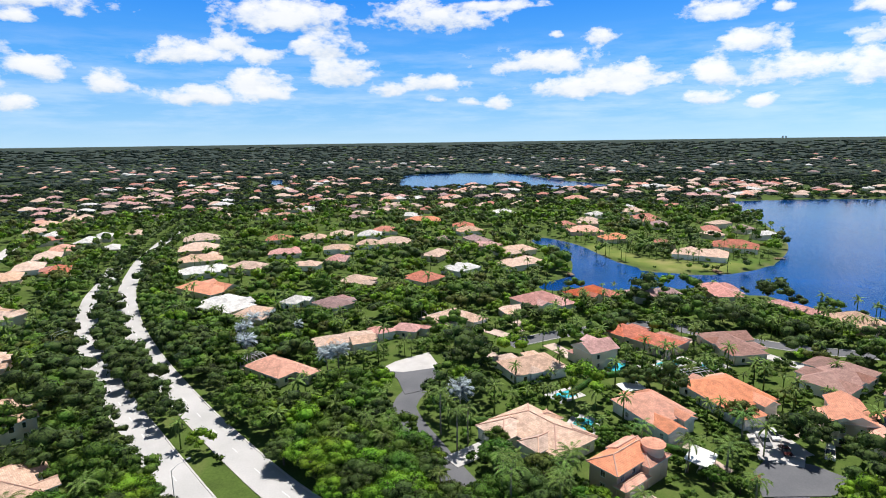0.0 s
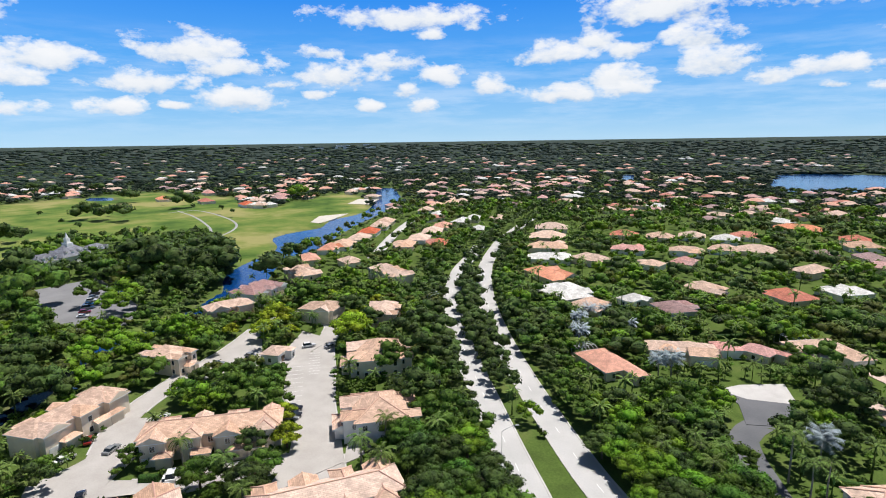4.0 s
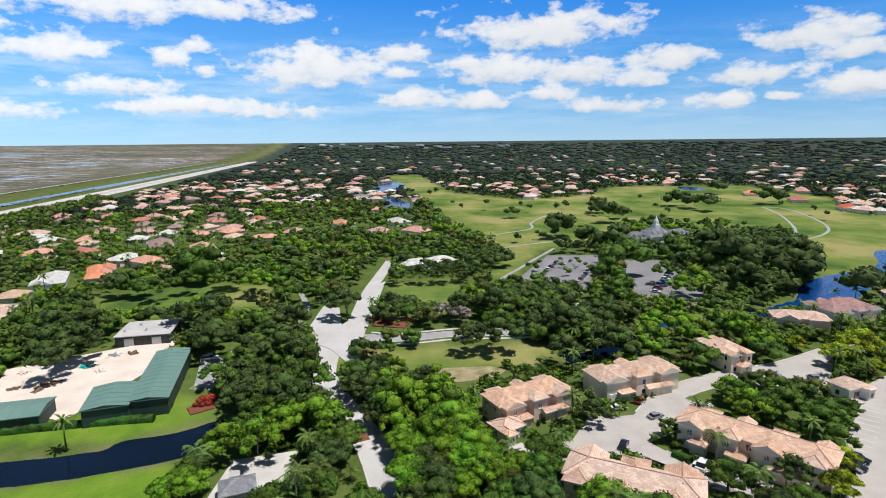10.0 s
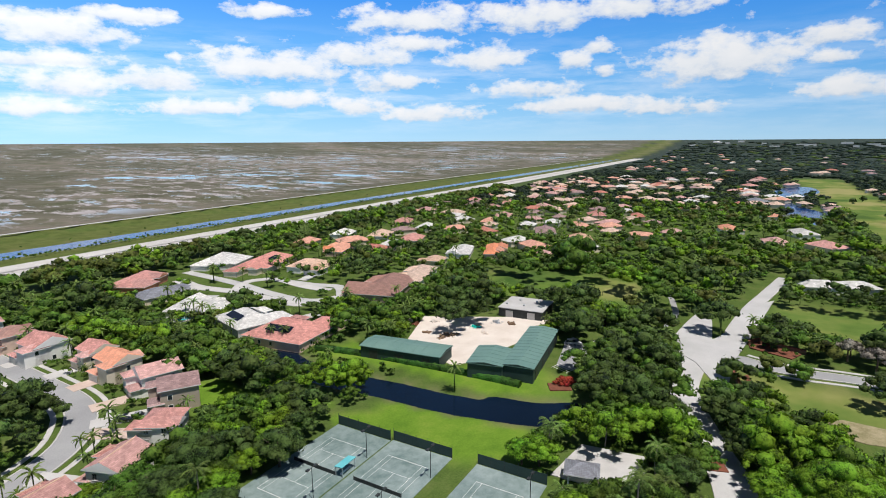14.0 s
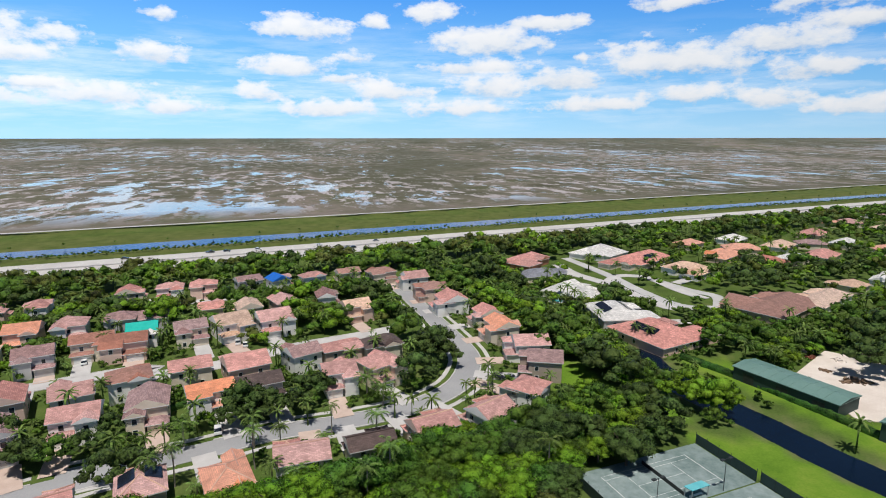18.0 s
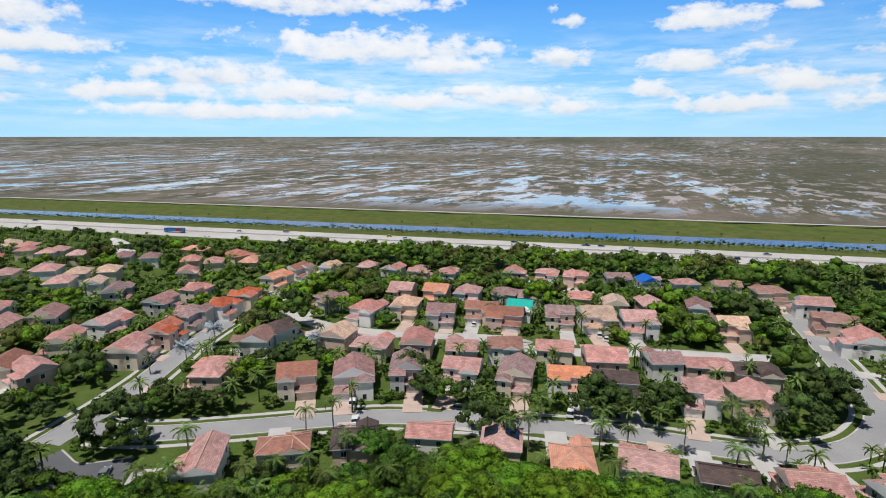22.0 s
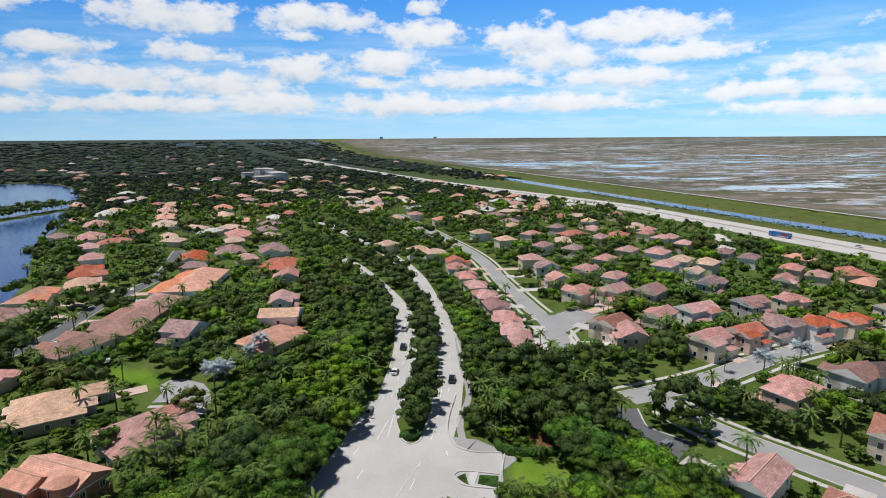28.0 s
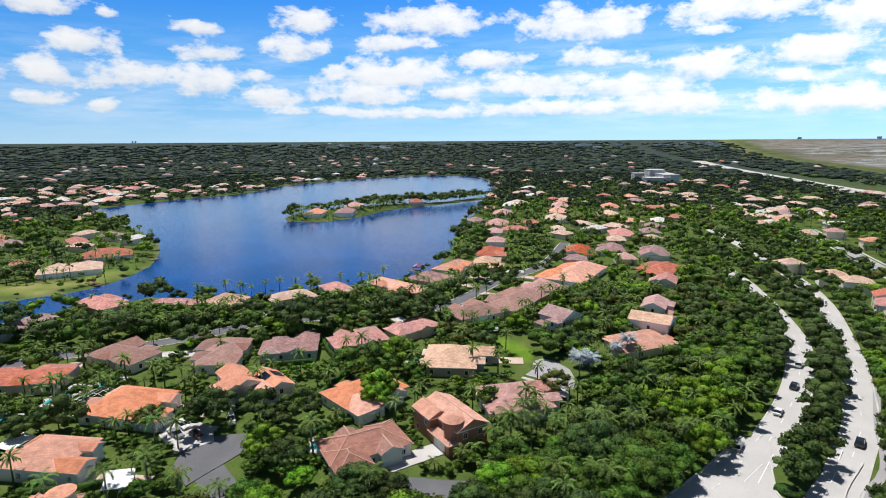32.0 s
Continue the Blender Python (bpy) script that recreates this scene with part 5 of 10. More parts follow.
villa(-118.1, 270.0, 147, 22.0, 14.0, 3.2, "o")
villa(-137.5, 309.2, 22, 20.0, 14.0, 3.2, "w")
villa(-153.2, 342.0, 22, 20.0, 15.0, 3.2, "t")
villa(-169.7, 377.7, 22, 20.0, 15.0, 3.2, "t")
villa(-184.6, 418.4, 22, 20.0, 15.0, 3.2, "t")
villa(26.4, 169.2, 113, 15.9, 16.7, 3.2, "t")
villa(48.9, 175.7, 36, 11.4, 13.7, 5.5, "s")
villa(72.3, 191.9, 127, 20.9, 11.4, 3.6, "r")
villa(43.6, 239.2, 29, 15.9, 17.0, 3.2, "s")
villa(68.7, 250.3, 124, 14.6, 14.9, 3.2, "r")
villa(96.7, 248.2, 94, 9.1, 17.9, 3.4, "g")
villa(30.1, 226.1, 105, 8.0, 10.2, 3.2, "t")
villa(111.4, 435.3, 0, 20.0, 14.0, 3.2, "o")
villa(124.1, 399.2, 10, 16.0, 12.0, 3.2, "o")
villa(47.4, 356.4, 30, 20.0, 14.0, 3.2, "t")
villa(44.5, 321.1, 30, 20.0, 14.0, 3.2, "t")
villa(159.3, 339.3, 150, 24.0, 16.0, 3.2, "t")
villa(192.2, 362.3, 150, 22.0, 15.0, 3.2, "r")
villa(-124.2, 413.7, 10, 15.0, 12.0, 3.2, "r")
villa(-99.3, 416.8, 10, 15.0, 12.0, 3.2, "t")
villa(-71.5, 370.7, 10, 16.0, 12.0, 3.2, "t")
villa(-105.2, 361.0, 10, 16.0, 12.0, 3.2, "s")
villa(-80.4, 431.4, 10, 14.0, 12.0, 3.2, "t")
villa(-57.9, 429.6, 0, 14.0, 12.0, 3.2, "w")
villa(-35.1, 394.6, 0, 18.0, 13.0, 3.2, "t")
villa(-52.7, 389.0, 0, 14.0, 11.0, 3.2, "t")
villa(-65.1, 336.3, 82, 14.0, 11.0, 3.2, "s")
villa(-48.0, 449.0, 0, 16.0, 12.0, 3.2, "r")
villa(-18.5, 503.8, 0, 26.0, 13.0, 3.2, "o")
villa(16.4, 468.6, 0, 14.0, 12.0, 3.2, "r")
villa(20.0, 443.1, 20, 16.0, 12.0, 3.2, "t")
villa(59.2, 554.6, 0, 18.0, 12.0, 3.2, "w")
villa(145.3, 527.6, 0, 14.0, 12.0, 3.2, "w")
villa(183.5, 503.2, 0, 18.0, 13.0, 3.2, "r")
villa(187.8, 549.9, 0, 18.0, 13.0, 3.2, "t")
villa(162.1, 679.4, 0, 22.0, 14.0, 3.2, "o")

# ---- houses along the lake streets ----
villa(159.7, 205.3, 9, 12.4, 15.2, 3.2, "t")
villa(178.0, 185.6, 68, 11.4, 15.7, 3.2, "t")
villa(198.7, 175.3, 61, 16.9, 9.6, 3.2, "s")
villa(216.1, 154.7, 79, 26.1, 12.3, 3.2, "o")
villa(239.8, 147.5, 0, 13.3, 16.7, 3.2, "g")
villa(269.8, 149.4, 0, 20.0, 14.0, 3.2, "o")
villa(286.8, 137.4, 20, 20.0, 14.0, 3.2, "t")
villa(317.3, 149.2, 20, 20.0, 14.0, 3.2, "r")
villa(342.4, 158.6, 20, 18.0, 14.0, 5.5, "s")
villa(377.4, 176.3, 20, 18.0, 14.0, 5.5, "s")
villa(433.5, 199.9, 20, 20.0, 14.0, 3.2, "s")
villa(499.8, 224.5, 20, 20.0, 14.0, 3.2, "s")
villa(568.1, 245.1, 20, 20.0, 14.0, 3.2, "w")
villa(586.8, 196.4, 20, 22.0, 14.0, 3.2, "s")
villa(537.8, 181.0, 20, 22.0, 14.0, 3.2, "o")
villa(488.4, 165.8, 20, 22.0, 15.0, 3.2, "t")
villa(601.1, 145.1, 20, 22.0, 14.0, 3.2, "o")
villa(534.6, 129.7, 20, 24.0, 15.0, 3.2, "t")
villa(428.5, 93.9, 20, 20.0, 14.0, 3.2, "s")
villa(348.2, 104.2, 20, 22.0, 14.0, 3.2, "r")
villa(366.1, 87.7, 20, 18.0, 14.0, 3.2, "g")
villa(367.6, 60.7, 20, 22.0, 14.0, 3.2, "g")
villa(100.5, 183.0, 98, 17.1, 12.1, 3.4, "b")
villa(115.5, 156.7, 34, 22.5, 15.7, 3.4, "b")
villa(133.1, 140.6, 39, 15.5, 17.6, 3.4, "g")
villa(149.9, 124.6, 56, 14.5, 18.3, 3.4, "s")
villa(170.0, 114.5, 67, 12.6, 18.3, 3.4, "s")
villa(152.0, 83.1, 115, 20.9, 17.7, 3.3, "t", wall="taupe")
villa(93.1, 75.6, 59, 15.0, 18.1, 3.3, "b")
villa(116.1, 92.6, 163, 19.4, 17.4, 3.3, "o")
villa(135.8, 53.8, 133, 21.4, 15.7, 3.3, "s")
villa(144.5, 223.6, 25, 8.1, 15.5, 3.3, "s")
villa(130.3, 251.7, 87, 18.0, 12.2, 3.3, "s")
villa(199.6, 103.4, 60, 14.4, 16.1, 3.3, "b")
villa(223.9, 95.1, 174, 25.4, 15.5, 3.3, "b")
villa(249.4, 91.6, 58, 12.8, 16.4, 3.3, "s")
villa(287.5, 88.2, 179, 33.2, 20.0, 3.3, "o")
villa(202.9, 66.9, 159, 17.0, 19.0, 5.5, "g")
villa(317.1, 49.4, 166, 20.9, 16.7, 3.3, "r")
villa(282.0, 40.7, 5, 27.4, 14.8, 5.5, "s")
villa(238.9, 35.8, 3, 19.9, 21.7, 5.0, "s")
villa(215.2, 33.9, 86, 25.0, 14.5, 6.0, "t", wall="white")
villa(195.9, 36.1, 143, 24.0, 15.0, 3.0, "o")

# ---- small-lot houses ----
villa(35.7, -111.8, 132, 12.3, 7.4, 5.6, "s", solar=True)
villa(19.5, -110.9, 67, 13.2, 7.1, 5.4, "o")
villa(4.4, -116.1, 101, 11.2, 11.7, 5.4, "s")
villa(-10.7, -117.3, 33, 10.9, 8.9, 5.4, "d")
villa(-26.0, -121.9, 25, 10.9, 10.7, 5.4, "s")
villa(-41.6, -124.5, 27, 9.8, 11.4, 5.8, "s", wall="white", gable=True)
villa(-64.9, -200.5, 27, 11.0, 10.0, 5.6, "s")
villa(-56.3, -136.2, 122, 8.0, 10.3, 5.0, "s")
villa(-67.4, -151.2, 159, 13.2, 10.1, 6.2, "g", wall="taupe", gable=True)
villa(-68.5, -166.4, 3, 14.7, 9.5, 5.6, "s")
villa(-64.9, -184.1, 27, 9.0, 12.6, 6.2, "o", wall="cream", gable=True)
villa(-55.7, -221.6, 12, 17.3, 18.0, 5.6, "s")
villa(-51.8, -242.1, 12, 14.0, 11.0, 5.6, "b")
villa(-47.3, -263.8, 12, 14.0, 11.0, 5.6, "s")
villa(-34.0, -276.8, 0, 14.0, 11.0, 5.6, "b")
villa(-19.0, -158.9, 174, 11.4, 13.0, 6.0, "s")
villa(-5.9, -156.2, 124, 8.7, 7.0, 6.0, "s", gable=True)
villa(-7.8, -177.3, 10, 13.6, 7.2, 5.6, "s")
villa(5.1, -175.6, 127, 11.4, 9.1, 5.8, "g", gable=True)
villa(21.9, -171.3, 93, 16.3, 13.3, 5.8, "s")
villa(37.8, -172.4, 94, 8.0, 11.8, 5.6, "s")
villa(53.3, -167.6, 170, 8.4, 12.3, 6.0, "b")
villa(43.3, -147.8, 77, 15.0, 7.0, 5.8, "g", gable=True)
villa(28.7, -151.6, 5, 12.1, 7.7, 5.8, "o")
villa(16.7, -155.1, 5, 13.0, 11.0, 5.0, "d")
villa(44.2, -208.4, 94, 12.0, 11.0, 5.6, "g", gable=True)
villa(30.4, -211.3, 97, 15.7, 12.9, 5.8, "t")
villa(15.3, -212.4, 94, 17.9, 13.9, 5.8, "s", wall="white")
villa(41.7, -236.2, 97, 10.0, 10.0, 5.0, "s")
villa(26.9, -232.1, 97, 13.0, 10.0, 5.6, "t")
villa(12.7, -236.4, 94, 13.0, 10.0, 5.6, "s")
villa(-5.5, -240.7, 94, 12.0, 10.0, 5.6, "g")
villa(-16.7, -221.3, 94, 12.0, 11.0, 5.6, "t")
villa(-20.4, -178.3, 9, 13.0, 12.0, 5.6, "d")
villa(79.7, -266.4, 10, 11.0, 10.0, 5.6, "s")
villa(64.4, -269.7, 10, 11.0, 10.0, 5.6, "s")
villa(50.2, -271.3, 10, 12.0, 10.0, 5.8, "s")
villa(30.6, -274.6, 10, 11.0, 10.0, 5.8, "g")
villa(15.8, -273.5, 10, 11.0, 10.0, 5.8, "s", tarp="BLUE")
villa(1.1, -277.3, 10, 12.0, 10.0, 5.8, "s")
villa(-16.8, -281.0, 10, 11.0, 10.0, 5.8, "b")
villa(60.7, -210.2, 97, 12.0, 10.0, 5.4, "w", tarp="TEAL")
villa(60.4, -226.3, 97, 12.0, 10.0, 5.8, "g")
villa(92.0, -77.1, 133, 14.4, 8.5, 5.8, "s")
villa(79.6, -89.2, 52, 11.5, 7.0, 5.6, "b")
villa(66.5, -98.2, 43, 10.6, 11.2, 5.6, "d")
villa(52.0, -108.0, 47, 10.0, 7.7, 5.6, "s")
villa(100.6, -120.1, 127, 13.0, 11.0, 6.0, "b", wall="cream")
villa(86.1, -127.5, 116, 16.8, 11.6, 6.0, "g", wall="white", gable=True)
villa(74.4, -138.7, 96, 18.9, 7.7, 5.8, "g", gable=True)
villa(59.1, -144.8, 104, 11.2, 11.1, 5.6, "s")
villa(109.7, -154.4, 126, 14.0, 11.0, 5.8, "t")
villa(94.7, -152.1, 91, 11.9, 12.7, 5.0, "s")
villa(81.7, -160.3, 105, 14.7, 10.5, 5.8, "s")
villa(66.0, -161.9, 96, 12.1, 10.3, 5.0, "s")
villa(63.2, -198.5, 170, 14.0, 12.0, 5.6, "b")
villa(116.3, -183.1, 90, 15.0, 12.0, 5.6, "s")
villa(104.5, -194.5, 105, 14.0, 11.0, 5.6, "t")
villa(87.2, -191.3, 105, 12.0, 11.0, 5.8, "g", gable=True)
villa(73.8, -201.2, 170, 13.0, 11.0, 5.8, "b")
villa(138.6, -188.0, 100, 13.0, 11.0, 5.8, "g")
villa(116.7, -213.5, 100, 13.0, 11.0, 5.8, "s")
villa(101.4, -217.4, 100, 13.0, 11.0, 5.8, "o")
villa(87.8, -221.5, 100, 13.0, 11.0, 5.8, "s")
villa(72.4, -227.3, 97, 12.0, 11.0, 5.8, "g")
villa(173.7, -237.1, 100, 12.0, 10.0, 5.8, "t")
villa(155.9, -245.9, 100, 12.0, 10.0, 5.8, "s")
villa(140.0, -246.9, 100, 11.0, 10.0, 5.8, "s")
villa(125.1, -249.2, 100, 12.0, 10.0, 5.8, "s")
villa(111.1, -251.2, 100, 12.0, 10.0, 5.8, "s")
villa(126.6, -112.7, 99, 22.9, 11.8, 5.8, "s")
villa(133.4, -138.4, 108, 8.8, 12.7, 5.6, "b")
villa(132.3, -150.2, 107, 14.0, 11.0, 5.6, "d")
villa(192.5, -110.4, 130, 14.0, 11.0, 5.8, "s")
villa(164.4, -114.8, 99, 14.0, 12.0, 5.8, "s")
villa(195.2, -129.8, 130, 16.0, 12.0, 5.8, "s")
villa(168.4, -131.4, 107, 13.0, 11.0, 5.8, "r")
villa(175.3, -148.8, 107, 14.0, 12.0, 5.8, "g")
villa(172.6, -163.2, 130, 12.0, 11.0, 5.8, "r")
villa(174.6, -178.8, 130, 13.0, 11.0, 5.8, "r")
villa(200.4, -157.0, 130, 13.0, 11.0, 5.8, "g")
villa(202.0, -176.2, 130, 12.0, 10.0, 5.8, "s")
villa(183.3, -207.7, 130, 14.0, 11.0, 5.8, "o")
villa(184.9, -226.5, 100, 13.0, 11.0, 5.8, "b")
villa(223.4, -124.1, 130, 14.0, 11.0, 5.8, "g")
villa(232.2, -159.6, 130, 14.0, 11.0, 5.8, "g")
villa(254.2, -162.9, 130, 12.0, 10.0, 5.8, "t")
villa(270.9, -158.3, 130, 14.0, 11.0, 5.8, "s")
villa(301.1, -171.0, 130, 14.0, 11.0, 5.8, "s")
villa(280.6, -173.0, 130, 13.0, 11.0, 5.8, "t")
villa(271.3, -182.3, 130, 14.0, 11.0, 5.8, "t")
villa(232.1, -198.1, 130, 12.0, 10.0, 5.8, "s")
villa(237.0, -219.6, 130, 12.0, 10.0, 5.8, "s")
villa(296.1, -209.1, 130, 13.0, 10.0, 5.8, "g")
villa(280.2, -214.4, 130, 12.0, 10.0, 5.8, "g")
villa(252.5, -218.0, 130, 12.0, 10.0, 5.8, "s")
villa(346.7, -197.8, 130, 12.0, 10.0, 5.8, "s")
villa(325.2, -201.3, 130, 12.0, 10.0, 5.8, "s")
villa(365.8, -197.0, 130, 12.0, 10.0, 5.8, "s")
villa(170.4, -51.5, 8, 13.0, 10.5, 5.2, "s")
villa(184.6, -52.0, 8, 13.0, 10.5, 5.2, "s")
villa(198.9, -52.8, 8, 13.0, 10.5, 5.2, "s")
villa(213.9, -52.8, 8, 13.0, 10.5, 5.2, "g")
villa(230.4, -51.8, 8, 13.0, 10.5, 5.2, "s")
villa(247.2, -50.9, 8, 13.0, 10.5, 5.2, "s")
villa(265.2, -49.7, 8, 13.0, 10.5, 5.2, "s")
villa(285.7, -48.6, 8, 13.0, 10.5, 5.2, "s")
villa(229.8, -94.5, 130, 14.0, 11.0, 5.8, "s")
villa(227.5, -108.7, 130, 14.0, 11.0, 5.8, "s")
villa(186.6, -88.7, 130, 13.0, 11.0, 5.8, "b")
villa(175.0, -90.1, 130, 12.0, 11.0, 5.8, "s")
villa(252.3, -120.1, 130, 14.0, 11.0, 5.8, "s")
villa(268.5, -112.1, 130, 13.0, 11.0, 5.8, "s")
villa(278.2, -94.0, 130, 13.0, 11.0, 5.8, "g")
villa(251.4, -90.8, 130, 13.0, 11.0, 5.8, "s")
villa(297.5, -92.1, 130, 13.0, 11.0, 5.8, "s")
villa(390.2, -82.2, 130, 13.0, 10.5, 5.4, "t")
villa(417.4, -112.6, 130, 13.0, 10.5, 5.4, "t")
villa(360.0, -93.4, 130, 13.0, 10.5, 5.4, "t")
villa(379.1, -116.9, 130, 13.0, 10.5, 5.4, "s")
villa(336.2, -111.3, 130, 13.0, 10.5, 5.4, "g")
villa(324.0, -127.3, 130, 13.0, 10.5, 5.4, "g")
villa(357.7, -158.5, 130, 13.0, 10.5, 5.4, "s")
villa(405.8, -145.2, 130, 13.0, 10.5, 5.4, "g")
villa(429.9, -180.1, 130, 13.0, 10.5, 5.4, "t")
villa(464.9, -220.8, 130, 13.0, 10.5, 5.4, "s")
villa(381.3, -206.1, 130, 13.0, 10.5, 5.4, "s")
villa(349.5, -205.7, 130, 13.0, 10.5, 5.4, "s")
villa(313.4, -157.4, 130, 13.0, 10.5, 5.4, "s")
villa(307.3, -172.4, 130, 13.0, 10.5, 5.4, "s")
villa(292.4, -133.6, 130, 13.0, 10.5, 5.4, "s")
villa(461.1, -63.0, 130, 13.0, 10.5, 5.4, "o")
villa(497.2, -44.8, 130, 13.0, 10.5, 5.4, "s")
villa(474.8, -25.6, 130, 13.0, 10.5, 5.4, "t")
villa(357.0, -13.4, 130, 13.0, 10.5, 5.4, "t")
villa(334.8, -31.5, 130, 13.0, 10.5, 5.4, "t")
villa(324.4, -40.7, 130, 13.0, 10.5, 5.4, "t")
villa(298.8, -50.2, 130, 13.0, 10.5, 5.4, "r")
villa(518.1, 3.3, 130, 13.0, 10.5, 5.4, "t")

# ---- townhouses ----
villa(-141.8, 20.8, 119, 24.2, 12.7, 6.0, "t", town=True)
villa(-128.2, 14.7, 33, 8.0, 7.0, 3.2, "t", wall="white")
villa(-156.5, 53.8, 110, 27.9, 10.4, 6.0, "t", town=True)
villa(-175.0, 90.2, 16, 17.8, 10.3, 6.0, "t", town=True)
villa(-118.5, 70.2, 47, 32.9, 8.7, 6.0, "t", town=True)
villa(-102.2, 37.0, 66, 27.4, 10.9, 6.0, "t", town=True)
villa(-75.2, 66.6, 56, 30.3, 7.0, 6.0, "t", town=True)
villa(-90.8, 99.8, 47, 20.0, 17.0, 6.0, "t", town=True)
villa(-117.3, 129.8, 135, 19.0, 21.0, 6.0, "t", town=True)
villa(-146.6, 166.2, 120, 18.0, 12.0, 6.0, "t", town=True)
villa(-188.4, 220.0, 160, 30.0, 12.0, 6.0, "t", town=True)
villa(-228.9, 194.8, 160, 26.0, 13.0, 6.0, "t", town=True)
villa(-170.8, 154.9, 110, 12.8, 16.0, 6.0, "t", town=True)
villa(-206.2, 134.4, 163, 10.3, 19.9, 6.0, "t", town=True)
villa(-219.3, 158.9, 108, 23.5, 19.4, 6.0, "g", town=True)
villa(-149.9, 114.9, 113, 8.2, 8.5, 3.6, "t", wall="white")
villa(-275.6, 261.7, 120, 17.0, 12.0, 3.2, "o")
villa(-278.6, 274.6, 120, 17.0, 12.0, 3.2, "t")
villa(-287.1, 300.8, 120, 17.0, 12.0, 3.2, "t")
villa(-300.8, 326.3, 120, 17.0, 12.0, 3.2, "r")
villa(-315.3, 356.2, 120, 17.0, 12.0, 3.2, "t")
villa(-328.2, 378.3, 120, 17.0, 12.0, 3.2, "t")
villa(-241.1, 295.9, 120, 17.0, 12.0, 3.2, "t")
villa(-247.1, 322.4, 120, 17.0, 12.0, 3.2, "t")
villa(-258.7, 355.1, 120, 17.0, 12.0, 3.2, "t")
villa(-266.3, 380.8, 120, 17.0, 12.0, 3.2, "o")
villa(-224.7, 312.1, 120, 17.0, 12.0, 3.2, "r")
villa(-347.2, 465.9, 120, 17.0, 12.0, 3.2, "t")
villa(-363.5, 507.9, 120, 17.0, 12.0, 3.2, "t")
villa(-363.2, 539.5, 120, 17.0, 12.0, 3.2, "t")
villa(-478.8, 634.9, 120, 17.0, 12.0, 3.2, "t")
villa(-580.4, 731.2, 120, 17.0, 12.0, 3.2, "g")
villa(-729.9, 394.1, 160, 20.0, 13.0, 3.2, "o")
villa(-756.1, 478.0, 160, 20.0, 13.0, 3.2, "s")
villa(-717.5, 510.6, 160, 20.0, 13.0, 3.2, "t")
villa(-676.0, 545.5, 160, 20.0, 13.0, 3.2, "s")
villa(-650.1, 406.0, 160, 20.0, 13.0, 3.2, "r")
villa(-567.9, 407.9, 160, 20.0, 13.0, 3.2, "r")
villa(-610.4, 497.5, 160, 20.0, 13.0, 3.2, "s")

# ---- houses by the yard ----
villa(-118.6, -229.5, 36, 17.2, 18.6, 3.2, "w")
villa(-122.0, -195.7, 82, 18.0, 18.1, 3.4, "w", wall="grey", solar=True)
villa(-124.7, -171.5, 15, 23.1, 20.0, 3.2, "s", solar=True)
villa(-119.0, -264.3, 89, 10.9, 19.6, 3.2, "k")
villa(-122.4, -297.1, 35, 24.0, 16.0, 3.2, "s", wall="terra")
villa(-190.5, -190.3, 24, 29.2, 19.8, 3.4, "b", wall="taupe")
villa(-218.6, -194.0, 24, 26.1, 13.2, 3.2, "t")
villa(-197.0, -254.9, 25, 17.0, 18.2, 3.2, "t")
villa(-184.3, -282.8, 26, 36.8, 15.6, 3.2, "s", solar=True)
villa(-173.3, -307.3, 31, 22.8, 18.7, 3.2, "w")
villa(-242.6, -284.3, 30, 22.0, 13.0, 3.2, "o")
villa(-288.4, -328.6, 30, 16.0, 12.0, 3.2, "w")
villa(-301.5, -300.7, 30, 18.0, 12.0, 3.2, "t")
villa(-301.8, -268.7, 30, 18.0, 12.0, 3.2, "s")
villa(-364.4, -334.7, 30, 18.0, 12.0, 3.2, "s")
villa(-286.4, -213.2, 30, 22.0, 12.0, 3.2, "w")
villa(-253.5, -209.8, 24, 10.0, 12.0, 3.2, "t")
villa(-302.1, -195.4, 30, 26.0, 11.0, 3.2, "o")
villa(-390.5, -206.8, 30, 22.0, 12.0, 3.2, "g")
villa(-375.3, -169.9, 30, 18.0, 12.0, 3.2, "t")
villa(-449.9, -282.7, 30, 18.0, 12.0, 3.2, "s")
villa(-501.5, -329.4, 30, 18.0, 12.0, 3.2, "s")
villa(-546.5, -336.5, 30, 18.0, 12.0, 3.2, "s")
villa(-507.9, -214.8, 30, 18.0, 12.0, 3.2, "s")
villa(-621.5, -383.1, 30, 18.0, 12.0, 3.2, "w")

# ---- the island ----
villa(410, 387, 30, 20, 14, 4.4, "o")
villa(430, 366, 30, 22, 14, 4.4, "g")
villa(474, 391, 30, 20, 14, 4.4, "s")
villa(541, 353, 40, 18, 12, 4.4, "r")

# ---- paths and groves ----
path([(-348, 162), (-380, 191), (-399, 226), (-405, 263), (-447, 307), (-521, 339), (-590, 352), (-594, 324)], 2.2)
path([(-603, 340), (-539, 321), (-458, 286), (-410, 258)], 2.2)
path([(-412, 19), (-436, 38), (-464, 69), (-497, 74), (-545, 95)], 2.2)
path([(-377, 33), (-398, 68), (-408, 103), (-399, 134)], 2.2)
path([(-272, 38), (-284, 27), (-316, 41), (-376, 72)], 2.2)
path([(-213, -63), (-236, -63), (-254, -69), (-269, -75)], 2.5)
grove([(51, -98), (26, -107), (3, -107), (-20, -111), (-37, -117), (-58, -125), (-75, -133), (-86, -124), (-77, -108), (-48, -96), (-7, -84), (44, -81)], ('bright', 'mid', 'bright', 'mid'), 3.4, 6, 8.5)
